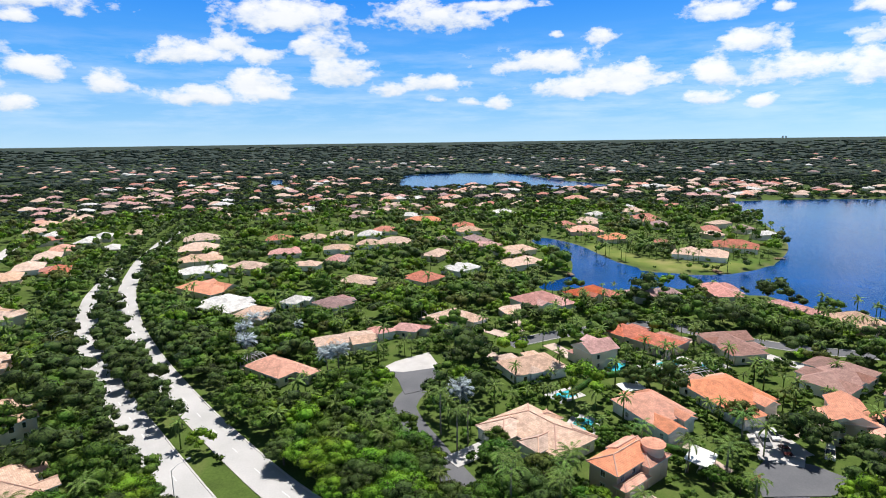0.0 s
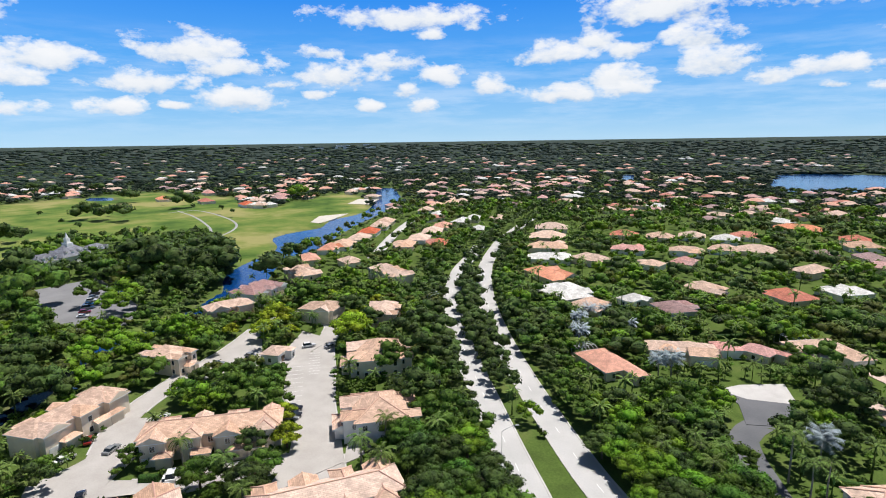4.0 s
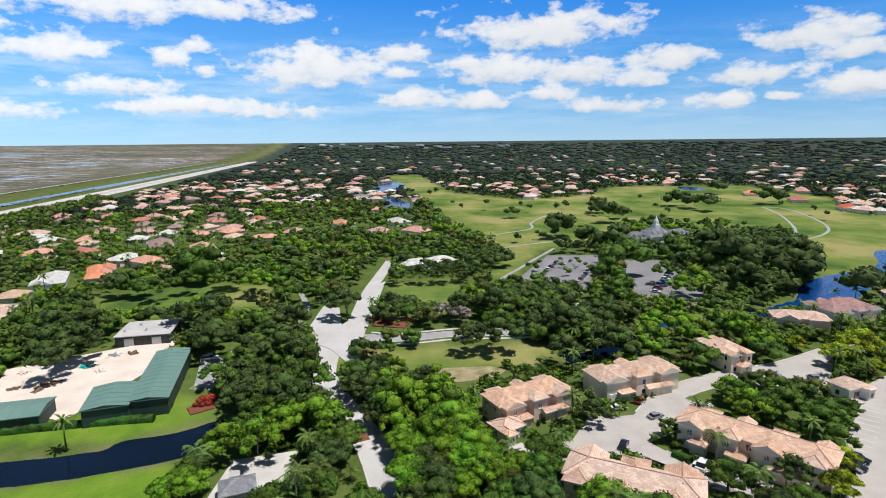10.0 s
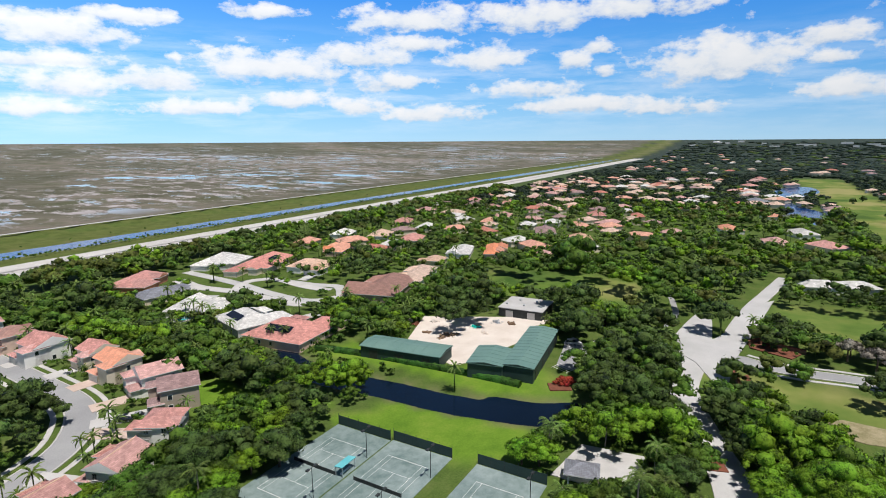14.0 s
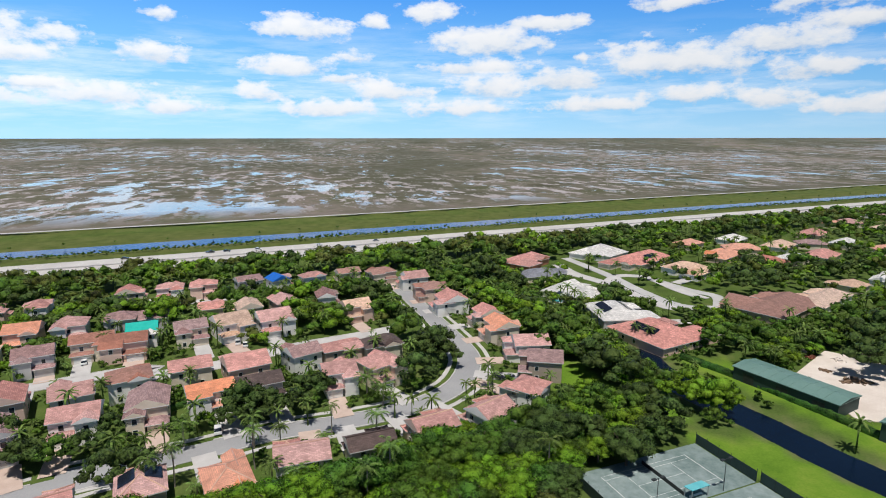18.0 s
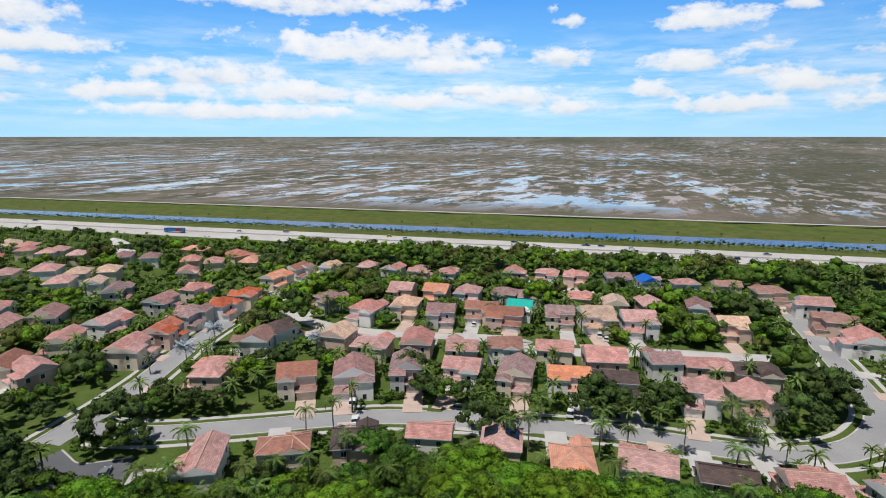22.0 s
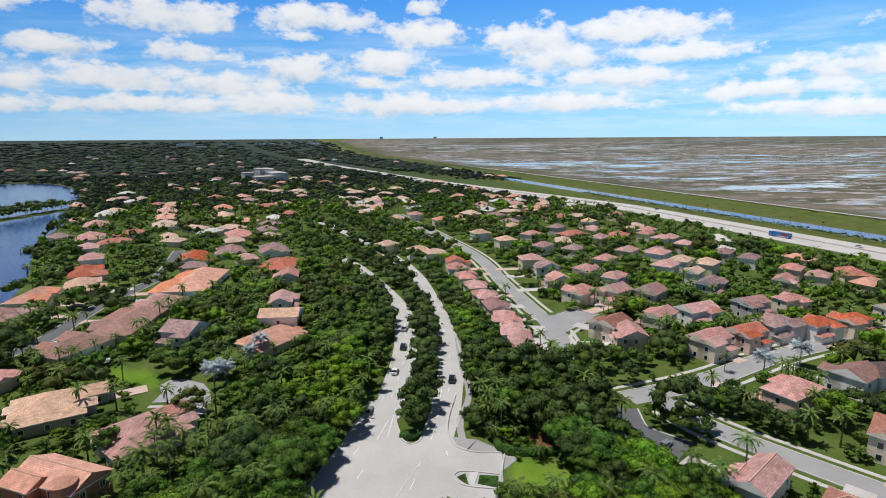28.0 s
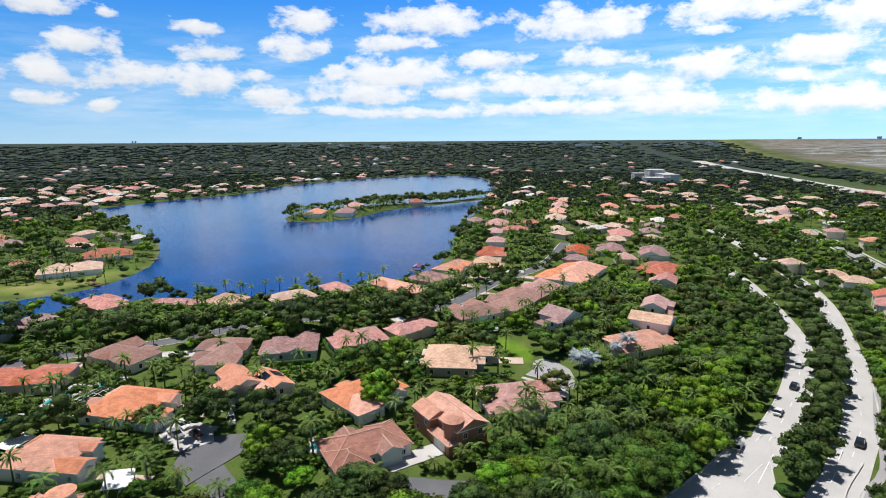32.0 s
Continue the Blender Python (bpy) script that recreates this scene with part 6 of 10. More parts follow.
grove([(114, -48), (104, -61), (93, -70), (66, -86), (42, -105), (30, -103), (36, -79), (90, -36)], ('mid', 'oak', 'bright', 'mid', 'palm', 'bright', 'mid'), 3.4, 6.5, 10)
grove([(171, -36), (172, -58), (160, -73), (142, -60), (115, -57), (105, -59), (112, -44), (136, -34), (150, -30)], ('oak', 'oak', 'mid', 'oak', 'mid', 'palm'), 3.6, 7.5, 11)
grove([(141, -68), (141, -89), (128, -104), (115, -94), (113, -70), (122, -63)], ('oak', 'mid', 'palm'), 3, 6, 8)
grove([(-127, -20), (-146, -13), (-139, 6), (-114, 11), (-101, 5), (-104, -11)], ('bright', 'bright', 'mid'), 3.6, 7, 10)
grove([(-122, -59), (-137, -49), (-143, -29), (-120, -22), (-108, -31), (-111, -52)], ('mid', 'bright', 'mid'), 3.4, 6, 9)
grove([(-178, -76), (-194, -57), (-168, -43), (-138, -33), (-133, -54), (-156, -71)], ('oak', 'oak', 'mid'), 3.2, 7, 10)
grove([(-168, -38), (-156, -27), (-122, -13), (-114, 0), (-101, 0), (-97, -9), (-122, -24)], ('oak', 'oak', 'mid'), 3.2, 7, 10)
grove([(-56, 146), (-39, 157), (-18, 153), (-11, 136), (4, 122), (11, 112), (8, 101), (-20, 91), (-36, 111)], ('oak', 'mid', 'bright', 'mid', 'palm'), 3.2, 6, 9.5)
grove([(-6, 145), (8, 124), (13, 110), (25, 108), (22, 91), (3, 96)], ('palm', 'royal', 'mid', 'oak'), 3.2, 6, 9)
grove([(121, 55), (141, 44), (168, 26), (146, 11), (121, 6), (102, 14), (88, 38), (97, 44)], ('oak', 'mid', 'bright', 'palm', 'royal', 'mid'), 3.8, 5.5, 10)
grove([(157, 16), (177, 3), (155, -1), (122, 8), (110, 15), (112, 26), (136, 26)], ('bright', 'mid', 'bright', 'palm', 'mid'), 3.6, 6, 10)
grove([(-319, 120), (-376, 163), (-350, 189), (-300, 158)], ('oak', 'mid'), 3.4, 8, 12)
grove([(-303, 147), (-391, 207), (-408, 254), (-323, 214), (-268, 176), (-250, 146)], ('oak', 'oak', 'mid'), 3.4, 8, 12)
grove([(-206, 17), (-252, 32), (-234, 73), (-197, 64), (-189, 40)], ('oak', 'mid', 'oak'), 3.4, 7, 10)
grove([(-46, -113), (-63, -127), (-77, -120), (-86, -106), (-56, -102), (-44, -86), (-35, -96)], ('mid', 'bright', 'oak'), 3.2, 6, 9)
grove([(-78, -163), (-109, -167), (-108, -144), (-99, -117), (-77, -120), (-75, -132)], ('mid', 'oak', 'bright'), 3.2, 6, 9)
grove([(-136, -165), (-171, -184), (-194, -177), (-216, -175), (-190, -151), (-165, -157), (-141, -153)], ('mid', 'oak'), 3, 5, 7)
grove([(-240, -185), (-305, -197), (-328, -104), (-297, -94), (-274, -176)], ('mid', 'bright', 'oak'), 3.2, 5, 7.5)
grove([(-61, -293), (-90, -256), (-97, -216), (-92, -192), (-82, -206), (-71, -256), (-55, -266)], ('mid', 'oak', 'mid', 'palm'), 3.2, 6, 9)
grove([(-339, -26), (-362, 31), (-325, 41), (-291, 31), (-296, -23)], ('mid', 'oak'), 3.2, 5, 7.5)
hedge([(93.8, 95.0), (100.2, 92.2), (104.9, 89.4)], 1.4, 1.6)
hedge([(127.9, 112.2), (134.6, 121.1), (141.7, 131.8), (149.1, 140.1)], 1.4, 1.6)
hedge([(106.3, 106.3), (120.5, 110.0), (129.0, 112.2)], 1.4, 1.6)
hedge([(119.4, 138.3), (130.6, 126.3)], 1.4, 1.6)
hedge([(92.4, 98.5), (94.0, 94.6)], 1.4, 1.6)
hedge([(140.4, 87.6), (149.8, 68.4)], 1.4, 1.6)
hedge([(152.5, 99.7), (162.9, 92.1)], 1.4, 1.6)
hedge([(64.6, 165.5), (66.1, 158.0), (69.2, 153.2)], 1.4, 1.6)
hedge([(36.3, 151.1), (47.4, 161.8), (59.3, 165.7)], 1.4, 1.6)
hedge([(44.9, 131.4), (53.5, 120.6), (58.9, 117.6)], 1.4, 1.6)
hedge([(5.9, 134.7), (16.5, 136.5)], 1.4, 1.6)
hedge([(-33.8, 214.2), (-21.0, 224.6)], 1.4, 1.6)
hedge([(-96.1, 227.6), (-84.9, 237.6)], 1.4, 1.6)
hedge([(-119.5, -153.3), (-125.7, -135.9), (-130.0, -118.4), (-134.3, -98.1), (-137.4, -79.6)], 2.2, 1.8)
hedge([(-94.2, -227.2), (-97.0, -203.0), (-99.6, -185.9)], 1.4, 1.6)
hedge([(40.9, -152.6), (36.0, -155.9)], 1.4, 1.6)
hedge([(91.6, -149.1), (81.9, -150.9)], 1.4, 1.6)
hedge([(-119.3, 52.1), (-115.7, 54.8)], 1.4, 1.6)
hedge([(129.8, -32.2), (116.7, -30.4), (113.6, -42.6)], 1.8, 1.8)
for _p in (((-145.3, -70.9), (-145.8, -69.3), (-147.6, -68.4), (-148.1, -71.4), (-149.2, -70.1))):
    plant("redbush", *_p)

# ---- sheds, clubhouse, courts ----
shed(-158.2, -87.6, 16, 38.2, 10.0, 5, "green")
shed(-142.2, -93.8, 20, 15.2, 10.9, 5, "green")
shed(-133.8, -122.8, 106, 29.4, 10.9, 4.2, "green")
shed(-202.6, -115.3, 103, 18.7, 17.8, 3.8, "grey")
shed(-103.9, -44.5, 112, 6.6, 5.2, 3.2, "pavilion")
villa(-592.1, -80.5, 20, 17, 12, 3.2, "o")
villa(-495.1, -45.4, 35, 17, 12, 3.2, "w")
villa(-442.6, -25.6, 50, 17, 12, 3.2, "s")
villa(-438.5, -54.5, 20, 17, 12, 3.2, "s")
villa(-486.2, -94.2, 35, 17, 12, 3.2, "o")
villa(-728.8, -114.8, 50, 17, 12, 3.2, "k")
villa(-863.3, -156.4, 20, 17, 12, 3.2, "o")
villa(-1151.4, -179.5, 35, 17, 12, 3.2, "s")
villa(-964.1, -163.4, 50, 17, 12, 3.2, "s")
villa(-588.1, -61.1, 20, 17, 12, 3.2, "k")
villa(-322.3, -12.8, 118, 26, 10, 3.6, "w", wall="white")
clubhouse(-399.3, 149.7, 108, 56.2, 21.6)
court(-71.7, -94.8, 8.4)
court(-74.8, -77.9, 8.4)
court(-79.0, -55.4, 8.4)

# ---- vehicles ----
car(140.7, 0.8, -11, "grey", "suv")
car(165.7, -7.7, -12, "white", "car")
car(186.2, -11.8, -12, "black", "suv")
car(205.7, -13.6, -12, "white", "suv")
car(157.2, -24.6, -12, "black", "suv")
car(224.1, 13.3, 3, "grey", "car")
car(-142.4, 46.4, 98, "white", "car")
car(-114.2, 55.6, 141, "white", "car")
car(-199.5, 103.9, 10, "black", "car")
car(-164.0, 100.8, 47, "grey", "car")
car(-116.2, 91.6, 35, "black", "car")
car(-113.5, 89.4, 35, "grey", "car")
car(-85.8, 89.8, 134, "black", "car")
car(-143.7, 133.3, 82, "grey", "car")
car(-182.7, 63.2, 99, "black", "car")
car(-146.8, 53.5, 150, "red", "car")
car(-137.5, 54.7, 116, "grey", "car")
car(-180.6, -82.2, 76, "white", "suv")
car(-331.9, 55.2, 149, "black", "car")
car(-326.8, 64.5, 148, "white", "car")
car(-320.5, 68.3, 147, "white", "car")
car(-332.8, 74.3, 147, "grey", "car")
car(-314.3, 73.5, 146, "white", "car")
car(-324.3, 47.2, 150, "black", "car")
car(77.0, 123.8, -99, "grey", "pickup")
car(80.7, 126.3, -100, "white", "suv")
car(79.5, 119.2, -100, "maroon", "car")
car(88.8, 117.6, -124, "white", "van")
car(106.5, 105.4, -46, "black", "suv")
car(182.5, 58.1, 12, "black", "suv")
car(25.3, -138.8, -83, "white", "suv")
car(81.7, -120.0, -63, "white", "suv")
car(75.8, -112.0, -61, "white", "car")
car(112.9, -69.5, -53, "grey", "car")
car(166.0, -99.7, -74, "grey", "car")
car(156.4, -81.8, -75, "black", "car")
car(160.6, -82.3, -74, "black", "car")
car(74.8, -195.4, -75, "white", "car")
car(24.8, -199.9, -86, "white", "car")
car(27.6, -202.6, -85, "white", "suv")
car(-54.0, -152.2, 142, "black", "car")
car(-57.8, -150.8, 142, "grey", "car")
car(-179.4, -83.0, 107, "white", "suv")
car(-22.3, -370.0, 10, "black", "car", 0.3)
car(-44.9, -393.6, 190, "grey", "car", 0.3)
car(187.0, -348.3, 190, "white", "suv", 0.3)
car(202.6, -352.5, 190, "yellow", "car", 0.3)
car(595.8, -251.8, 10, "grey", "car", 0.3)
car(320.4, -324.3, 190, "white", "car", 0.3)
car(286.0, -337.5, 190, "grey", "suv", 0.3)
car(111.8, -368.9, 190, "black", "car", 0.3)
car(64.2, -377.4, 190, "black", "pickup", 0.3)
car(54.3, -379.2, 190, "black", "car", 0.3)
car(34.7, -379.3, 190, "white", "suv", 0.3)
car(-4.9, -386.4, 190, "white", "car", 0.3)
car(-26.4, -370.7, 10, "black", "suv", 0.3)
car(610.9, -279.0, 190, "white", "car", 0.3)
car(527.2, -294.1, 190, "black", "car", 0.3)
truck(365.4, -300.2, 10)

car(-116.8, 93.5, 35, "black", "car", 0.28)
car(-113.9, 90.7, 35, "black", "car", 0.28)
car(-150.5, 128.9, 60, "white", "suv", 0.28)
car(-160.1, 111.2, 10, "grey", "car", 0.28)
car(-142.6, 69.8, 98, "white", "car", 0.28)
car(-114.1, 56.7, 140, "white", "van", 0.28)
car(-87.8, 91.3, 134, "black", "suv", 0.28)
car(-123, 41.7, 150, "black", "car", 0.28)

# ---- cars on the club car parks ----
for _k, (_x, _y, _r) in enumerate(((-292.8, 49.2, 150), (-298.3, 51.7, 150), (-303.9, 54.1, 150), (-309.4, 56.6, 150), (-315, 59, 150), (-320.6, 61.4, 150), (-326.1, 63.9, 150), (-331.7, 66.3, 150), (-337.2, 68.8, 150), (-274.9, 64.3, 150), (-280.6, 66.9, 150), (-286.4, 69.6, 150), (-292.1, 72.2, 150), (-297.9, 74.8, 150), (-303.6, 77.4, 150), (-309.4, 80.1, 150), (-315.1, 82.7, 150), (-261, 99.7, 60), (-267, 103.1, 60), (-273, 106.6, 60), (-279, 110, 60), (-285, 113.4, 60), (-291, 116.9, 60), (-297, 120.3, 60), (-271.2, 119.7, 60), (-277.5, 123, 60), (-283.8, 126.3, 60), (-290.2, 129.7, 60), (-296.5, 133, 60), (-302.8, 136.3, 60))):
    car(_x, _y, _r, ("white", "grey", "black", "white", "red", "grey", "blue")[_k % 7], ("car", "suv", "car", "suv", "van")[_k % 5], 0.24)

# ---- street furniture, docks, pools ----
street_lamp(-135.8, 182.2, 50)
street_lamp(-133.6, 180.7, 50)
street_lamp(-55.0, 100.4, 50)
pool(35.1, 133.1, 60, 9, 5)
pool(34.6, 151.2, 30, 7, 4)
pool(75.1, 173.9, 20, 12, 4)
pool(56.5, 171.2, 20, 9, 5)
pool(92.1, 88.3, 20, 4, 6)
pool(192.7, 91.5, 20, 8, 4)
pool(149.6, 96.7, 20, 3, 7)
pool(-108.4, -225.6, 10, 8, 4)
pool(-111.7, -181.8, 20, 6, 3)
pool(265.9, 81.7, 20, 6, 4)
pool(269.4, 58.8, 20, 8, 5)
pool(86.0, 170.8, 20, 8, 4)
pool(58.9, 170.2, 40, 6, 3)
dock(69.8, 300.1, 0)
dock(152.3, 303.6, 0)
dock(205.2, 334.1, 90)
dock(397.7, 224.5, 20)
dock(351.7, 198.6, 20)
dock(259.3, 170.6, 20)
dock(275.7, 155.7, 30)
dock(369.9, 382.5, 0)
dock(151.3, 300.2, 10)
boat_canopy(259.8, 169.8)
utility_box(126.0, -29.4, 20)
utility_box(-110.2, -47.4, 20)
resort(1061.4, 169.1, 25)
far_tower(4563, -581, 12)
far_tower(4598, -148, 12)
far_tower(2380, 3936, 5)
far_tower(2364, 3946, 5)

# ---- noted trees ----
plant("silver", -75.4, 209.0)
plant("silver", -71.2, 215.6)
plant("silver", -56.8, 201.9)
plant("silver", -74.4, 196.5)
plant("silver", -38.4, 169.6)
plant("silver", -35.1, 171.7)
plant("silver", 3.8, 140.0)
plant("silver", -68.0, 180.0)
plant("silver", 161.6, 45.8)
plant("silver", 165.4, 43.4)
plant("silver", 181.0, 39.2)
plant("silver", 186.9, 36.8)
plant("silver", 144.9, -119.5, 7)
plant("silver", 150.6, -136.8, 7)
plant("silver", 114.3, -147.2, 6)
plant("bright", -59.1, 123.1, 6.5)
plant("bright", -128.2, -12.3, 9)
plant("bright", -135.1, -4.1, 9)
plant("bright", -125.4, 4.1, 9)
plant("bright", -146.1, -13.5, 9)
plant("bright", -116.6, -1.5, 9)
plant("bright", -115.3, 6.2, 8)
plant("bright", -155.1, -4.3, 8)
plant("bright", -161.4, -17.8, 8)
plant("bright", -132.4, -34.8, 9)
plant("bright", -144.9, -40.9, 8)
plant("bright", -124.3, -44.0, 7)
plant("bright", -124.3, -52.4, 7)
plant("bright", -110.4, -127.5, 7)
plant("bright", -101.8, -58.2, 7)
plant("bright", -87.3, -128.8, 8)
plant("bright", -95.3, -125.7, 8)
plant("bright", 113.1, 87.6, 10)
plant("oak", -184.5, -133.0, 12)
plant("oak", -181.3, -138.9, 11)
plant("oak", -188.3, -84.5, 8)
plant("oak", -199.7, -84.8, 8)
plant("oak", -216.1, -102.7, 7.5)
plant("oak", -86.7, -182.8, 9)
plant("oak", -84.7, -149.2, 9)
plant("oak", -97.1, -148.9, 9)
plant("oak", -92.1, -161.5, 8)
plant("oak", -67.2, -133.0, 7)
plant("oak", -478.2, -183.2, 9)
plant("oak", -409.5, 65.5, 7)
plant("oak", -413.6, 81.6, 7)
plant("oak", -396.2, 48.8, 6)
plant("oak", -399.8, 32.6, 5)
plant("oak", -529.8, 60.1, 12)
plant("oak", -543.7, 145.3, 13)
plant("oak", -519.2, 155.7, 12)
plant("oak", -593.8, 40.1, 8)
plant("oak", -592.7, 256.7, 9)
plant("oak", -605.4, 275.9, 9)
plant("oak", -297.3, 172.4, 13)
plant("oak", -330.9, 175.5, 13)
plant("oak", -282.1, 174.0, 13)
plant("oak", -352.1, 170.0, 12)
plant("oak", -324.2, 207.1, 12)
plant("oak", -551.6, 481.7, 10)
plant("oak", -239.6, -36.9, 8)
plant("oak", -239.3, -26.7, 8)
plant("oak", -234.9, -18.8, 7)
plant("oak", -198.8, 9.4, 9)
plant("oak", -204.9, 18.4, 9)
plant("oak", -204.7, 29.2, 10)
plant("oak", -204.5, 40.1, 10)
plant("oak", -204.3, 50.9, 10)
plant("oak", -210.7, 61.3, 10)
plant("oak", -217.5, 70.1, 9)
plant("oak", -229.7, 32.6, 8)
plant("oak", -226.1, 15.4, 8)
plant("oak", -225.4, 48.7, 9)
plant("bare", -215.3, 4.4, 9)
plant("bare", -205.4, -11.2, 7)
plant("olive", -212.1, -9.2, 8)
plant("olive", -193.4, -22.0, 6)
plant("olive", -180.0, -28.4, 4)
plant("olive", -193.3, -14.7, 6)
plant("yellow", -188.3, 137.9, 7)
plant("yellow", -150.5, 150.5, 8)
plant("yellow", -103.7, 74.8, 8)
plant("yellow", -103.0, 79.6, 7)
plant("yellow", -160.9, 178.7, 7)
plant("mid", -165.3, 83.6, 9)
plant("mid", -168.6, 80.0, 9)
plant("mid", -142.3, 50.1, 9)
plant("mid", -128.8, 47.6, 5)
plant("mid", -126.5, 54.1, 6)
plant("mid", -175.9, 104.6, 8)
plant("mid", -120.9, 48.5, 8)
plant("mid", -133.1, 80.2, 9)
plant("mid", -135.1, 89.5, 9)
plant("mid", -130.3, 94.6, 9)
plant("mid", -144.6, 79.3, 8)
plant("mid", -144.7, 91.7, 9)
plant("mid", -134.7, 102.4, 8)
plant("mid", -223.5, 113.2, 9)
plant("mid", -103.5, 57.0, 9)
plant("mid", -103.0, 64.3, 8)
plant("mid", -96.6, 67.9, 8)
plant("mid", -133.8, 132.3, 7)
plant("mid", -111.7, 127.0, 8)
plant("mid", -78.4, 94.6, 9)
plant("mid", -80.4, 108.2, 9)
plant("date", 27.2, 111.0, 6)
plant("royal", 127.9, 257.5)
plant("royal", 157.2, 200.3, 11)
plant("royal", 161.4, 200.1, 11)
plant("royal", 152.0, 200.5, 11)
plant("date", 117.3, 49.5, 7)
plant("royal", 129.7, 50.8, 9)
plant("royal", 126.7, 44.1, 11)
plant("royal", 129.4, 48.3, 9)
plant("royal", 179.5, 232.9, 10)
plant("royal", 183.0, 226.6, 11)
plant("royal", 185.8, 221.6, 11)
plant("royal", 189.3, 215.3, 12)
plant("royal", 192.8, 209.0, 13)
plant("royal", 197.0, 201.4, 11)
plant("royal", 200.5, 195.1, 12)
plant("royal", 201.2, 193.9, 13)
plant("royal", 183.7, 225.3, 12)
plant("royal", 207.9, 181.9, 13)
plant("royal", 213.0, 172.6, 10)
plant("royal", 215.1, 168.9, 13)
plant("royal", 226.8, 147.7, 10)
plant("royal", 229.6, 142.7, 10)
plant("royal", 234.4, 134.0, 13)
plant("royal", 79.0, -115.6, 11)
plant("royal", 44.6, -125.7, 8)
plant("royal", -27.8, -128.6, 12)
plant("royal", -2.6, -130.4, 8)
plant("royal", -13.6, -104.1, 11)
plant("royal", -19.2, -135.0, 8)
plant("royal", -23.5, -133.2, 9)
plant("royal", -47.2, -99.8, 10)
plant("royal", 39.1, -127.9, 8)
plant("royal", -48.7, -146.2, 9)
plant("royal", -18.7, -173.2, 8)
plant("palm", 35.6, -130.3, 9)
plant("palm", 30.2, -138.6, 7)
plant("palm", 3.9, -184.9, 9)
plant("palm", 6.8, -223.0, 8)
plant("palm", -19.0, -152.0, 8)
plant("palm", -24.3, -147.9, 8)
plant("palm", 3.2, -136.6, 7)
plant("palm", 15.8, -128.9, 8)
plant("royal", 108.9, -103.6, 9)
plant("royal", 106.4, -110.4, 8)
plant("royal", 77.2, -104.6, 9)
plant("royal", 64.9, -92.4, 9)
plant("royal", 70.0, -201.0, 8)
plant("royal", 49.0, -217.6, 7)
plant("royal", 85.0, -201.5, 7)
plant("royal", 67.5, -82.4, 9)
plant("royal", 74.0, -79.8, 8)
plant("royal", 130.8, -61.9, 9)
plant("royal", 121.7, -62.2, 9)
plant("oak", 74.3, -140.8, 9)
plant("oak", 64.3, -130.4, 8)
plant("oak", 52.6, -131.7, 8)
plant("oak", 50.3, -141.6, 8)
plant("oak", 124.6, -95.8, 8)
plant("oak", 126.0, -81.3, 7)
plant("oak", 132.1, -76.4, 7)
plant("oak", 148.1, -77.1, 7)
plant("oak", 111.5, -101.6, 7)
plant("oak", 12.7, -143.7, 9)
plant("oak", 19.1, -145.8, 9)
plant("oak", 5.1, -150.0, 8)
plant("oak", -45.0, -171.3, 8)
plant("oak", -39.4, -171.7, 8)
plant("oak", -33.6, -182.2, 7)
plant("oak", -40.8, -154.3, 8)
plant("royal", 405.3, 428.1, 15)
plant("royal", 398.9, 412.1, 9)
plant("royal", 441.7, 440.4, 10)
plant("royal", 444.6, 434.8, 11)
plant("royal", 403.9, 358.8, 9)
plant("royal", 400.4, 348.8, 10)
plant("royal", 436.4, 368.6, 11)
plant("royal", 446.2, 369.3, 10)
plant("oak", 494.1, 396.3, 13)
plant("oak", 500.4, 393.1, 13)
plant("oak", 506.7, 389.9, 13)
plant("oak", 513.1, 386.7, 13)
plant("oak", 519.6, 383.4, 13)
plant("oak", 526.2, 380.1, 13)
plant("oak", 532.8, 376.8, 13)
plant("oak", 539.6, 373.4, 13)
plant("oak", 546.4, 370.0, 13)
plant("oak", 553.3, 366.5, 13)
plant("oak", 560.3, 363.0, 13)
plant("oak", 567.4, 359.4, 13)
plant("oak", 574.5, 355.8, 13)
plant("oak", 581.8, 352.1, 13)
plant("oak", 589.2, 348.4, 13)
plant("oak", 596.6, 344.7, 13)
plant("oak", 604.2, 340.9, 13)
plant("oak", 611.8, 337.0, 13)
plant("oak", 619.6, 333.1, 13)
plant("oak", 627.4, 329.2, 13)
plant("oak", 635.4, 325.2, 13)
plant("oak", 519.3, 492.7, 13)
plant("oak", 530.8, 470.2, 13)
plant("oak", 482.4, 407.0, 13)
plant("oak", 524.5, 399.4, 13)
plant("oak", 550.9, 402.1, 13)
plant("oak", 424.3, 431.4, 12)
plant("oak", -667.2, 281.9, 11)
plant("oak", -624.0, 280.5, 11)
plant("oak", -613.9, 289.9, 11)
plant("oak", -633.2, 357.2, 11)
plant("oak", -657.4, 383.8, 11)
plant("oak", -629.1, 379.7, 11)
plant("oak", -594.0, 440.4, 11)
plant("oak", -617.0, 472.3, 11)
plant("oak", -544.5, 484.7, 11)
plant("oak", -734.1, 479.3, 11)
plant("oak", -651.7, 619.3, 11)
plant("oak", -679.9, 672.8, 11)
plant("oak", -676.8, 726.0, 11)
plant("oak", -1004.4, 369.7, 11)
plant("oak", -997.8, 342.6, 11)
plant("oak", -675.0, 368.1, 11)
plant("oak", -970.9, 319.2, 11)
plant("oak", -620.8, 721.7, 11)
plant("oak", -603.1, 506.9, 11)
plant("oak", -643.3, 438.2, 11)
plant("oak", -846.6, -106.5, 11)
plant("oak", -764.7, -88.7, 11)
plant("oak", -720.8, -24.9, 11)
plant("oak", -750.1, -16.7, 11)
plant("oak", -559.1, 151.6, 11)
plant("oak", -533.2, 155.6, 11)
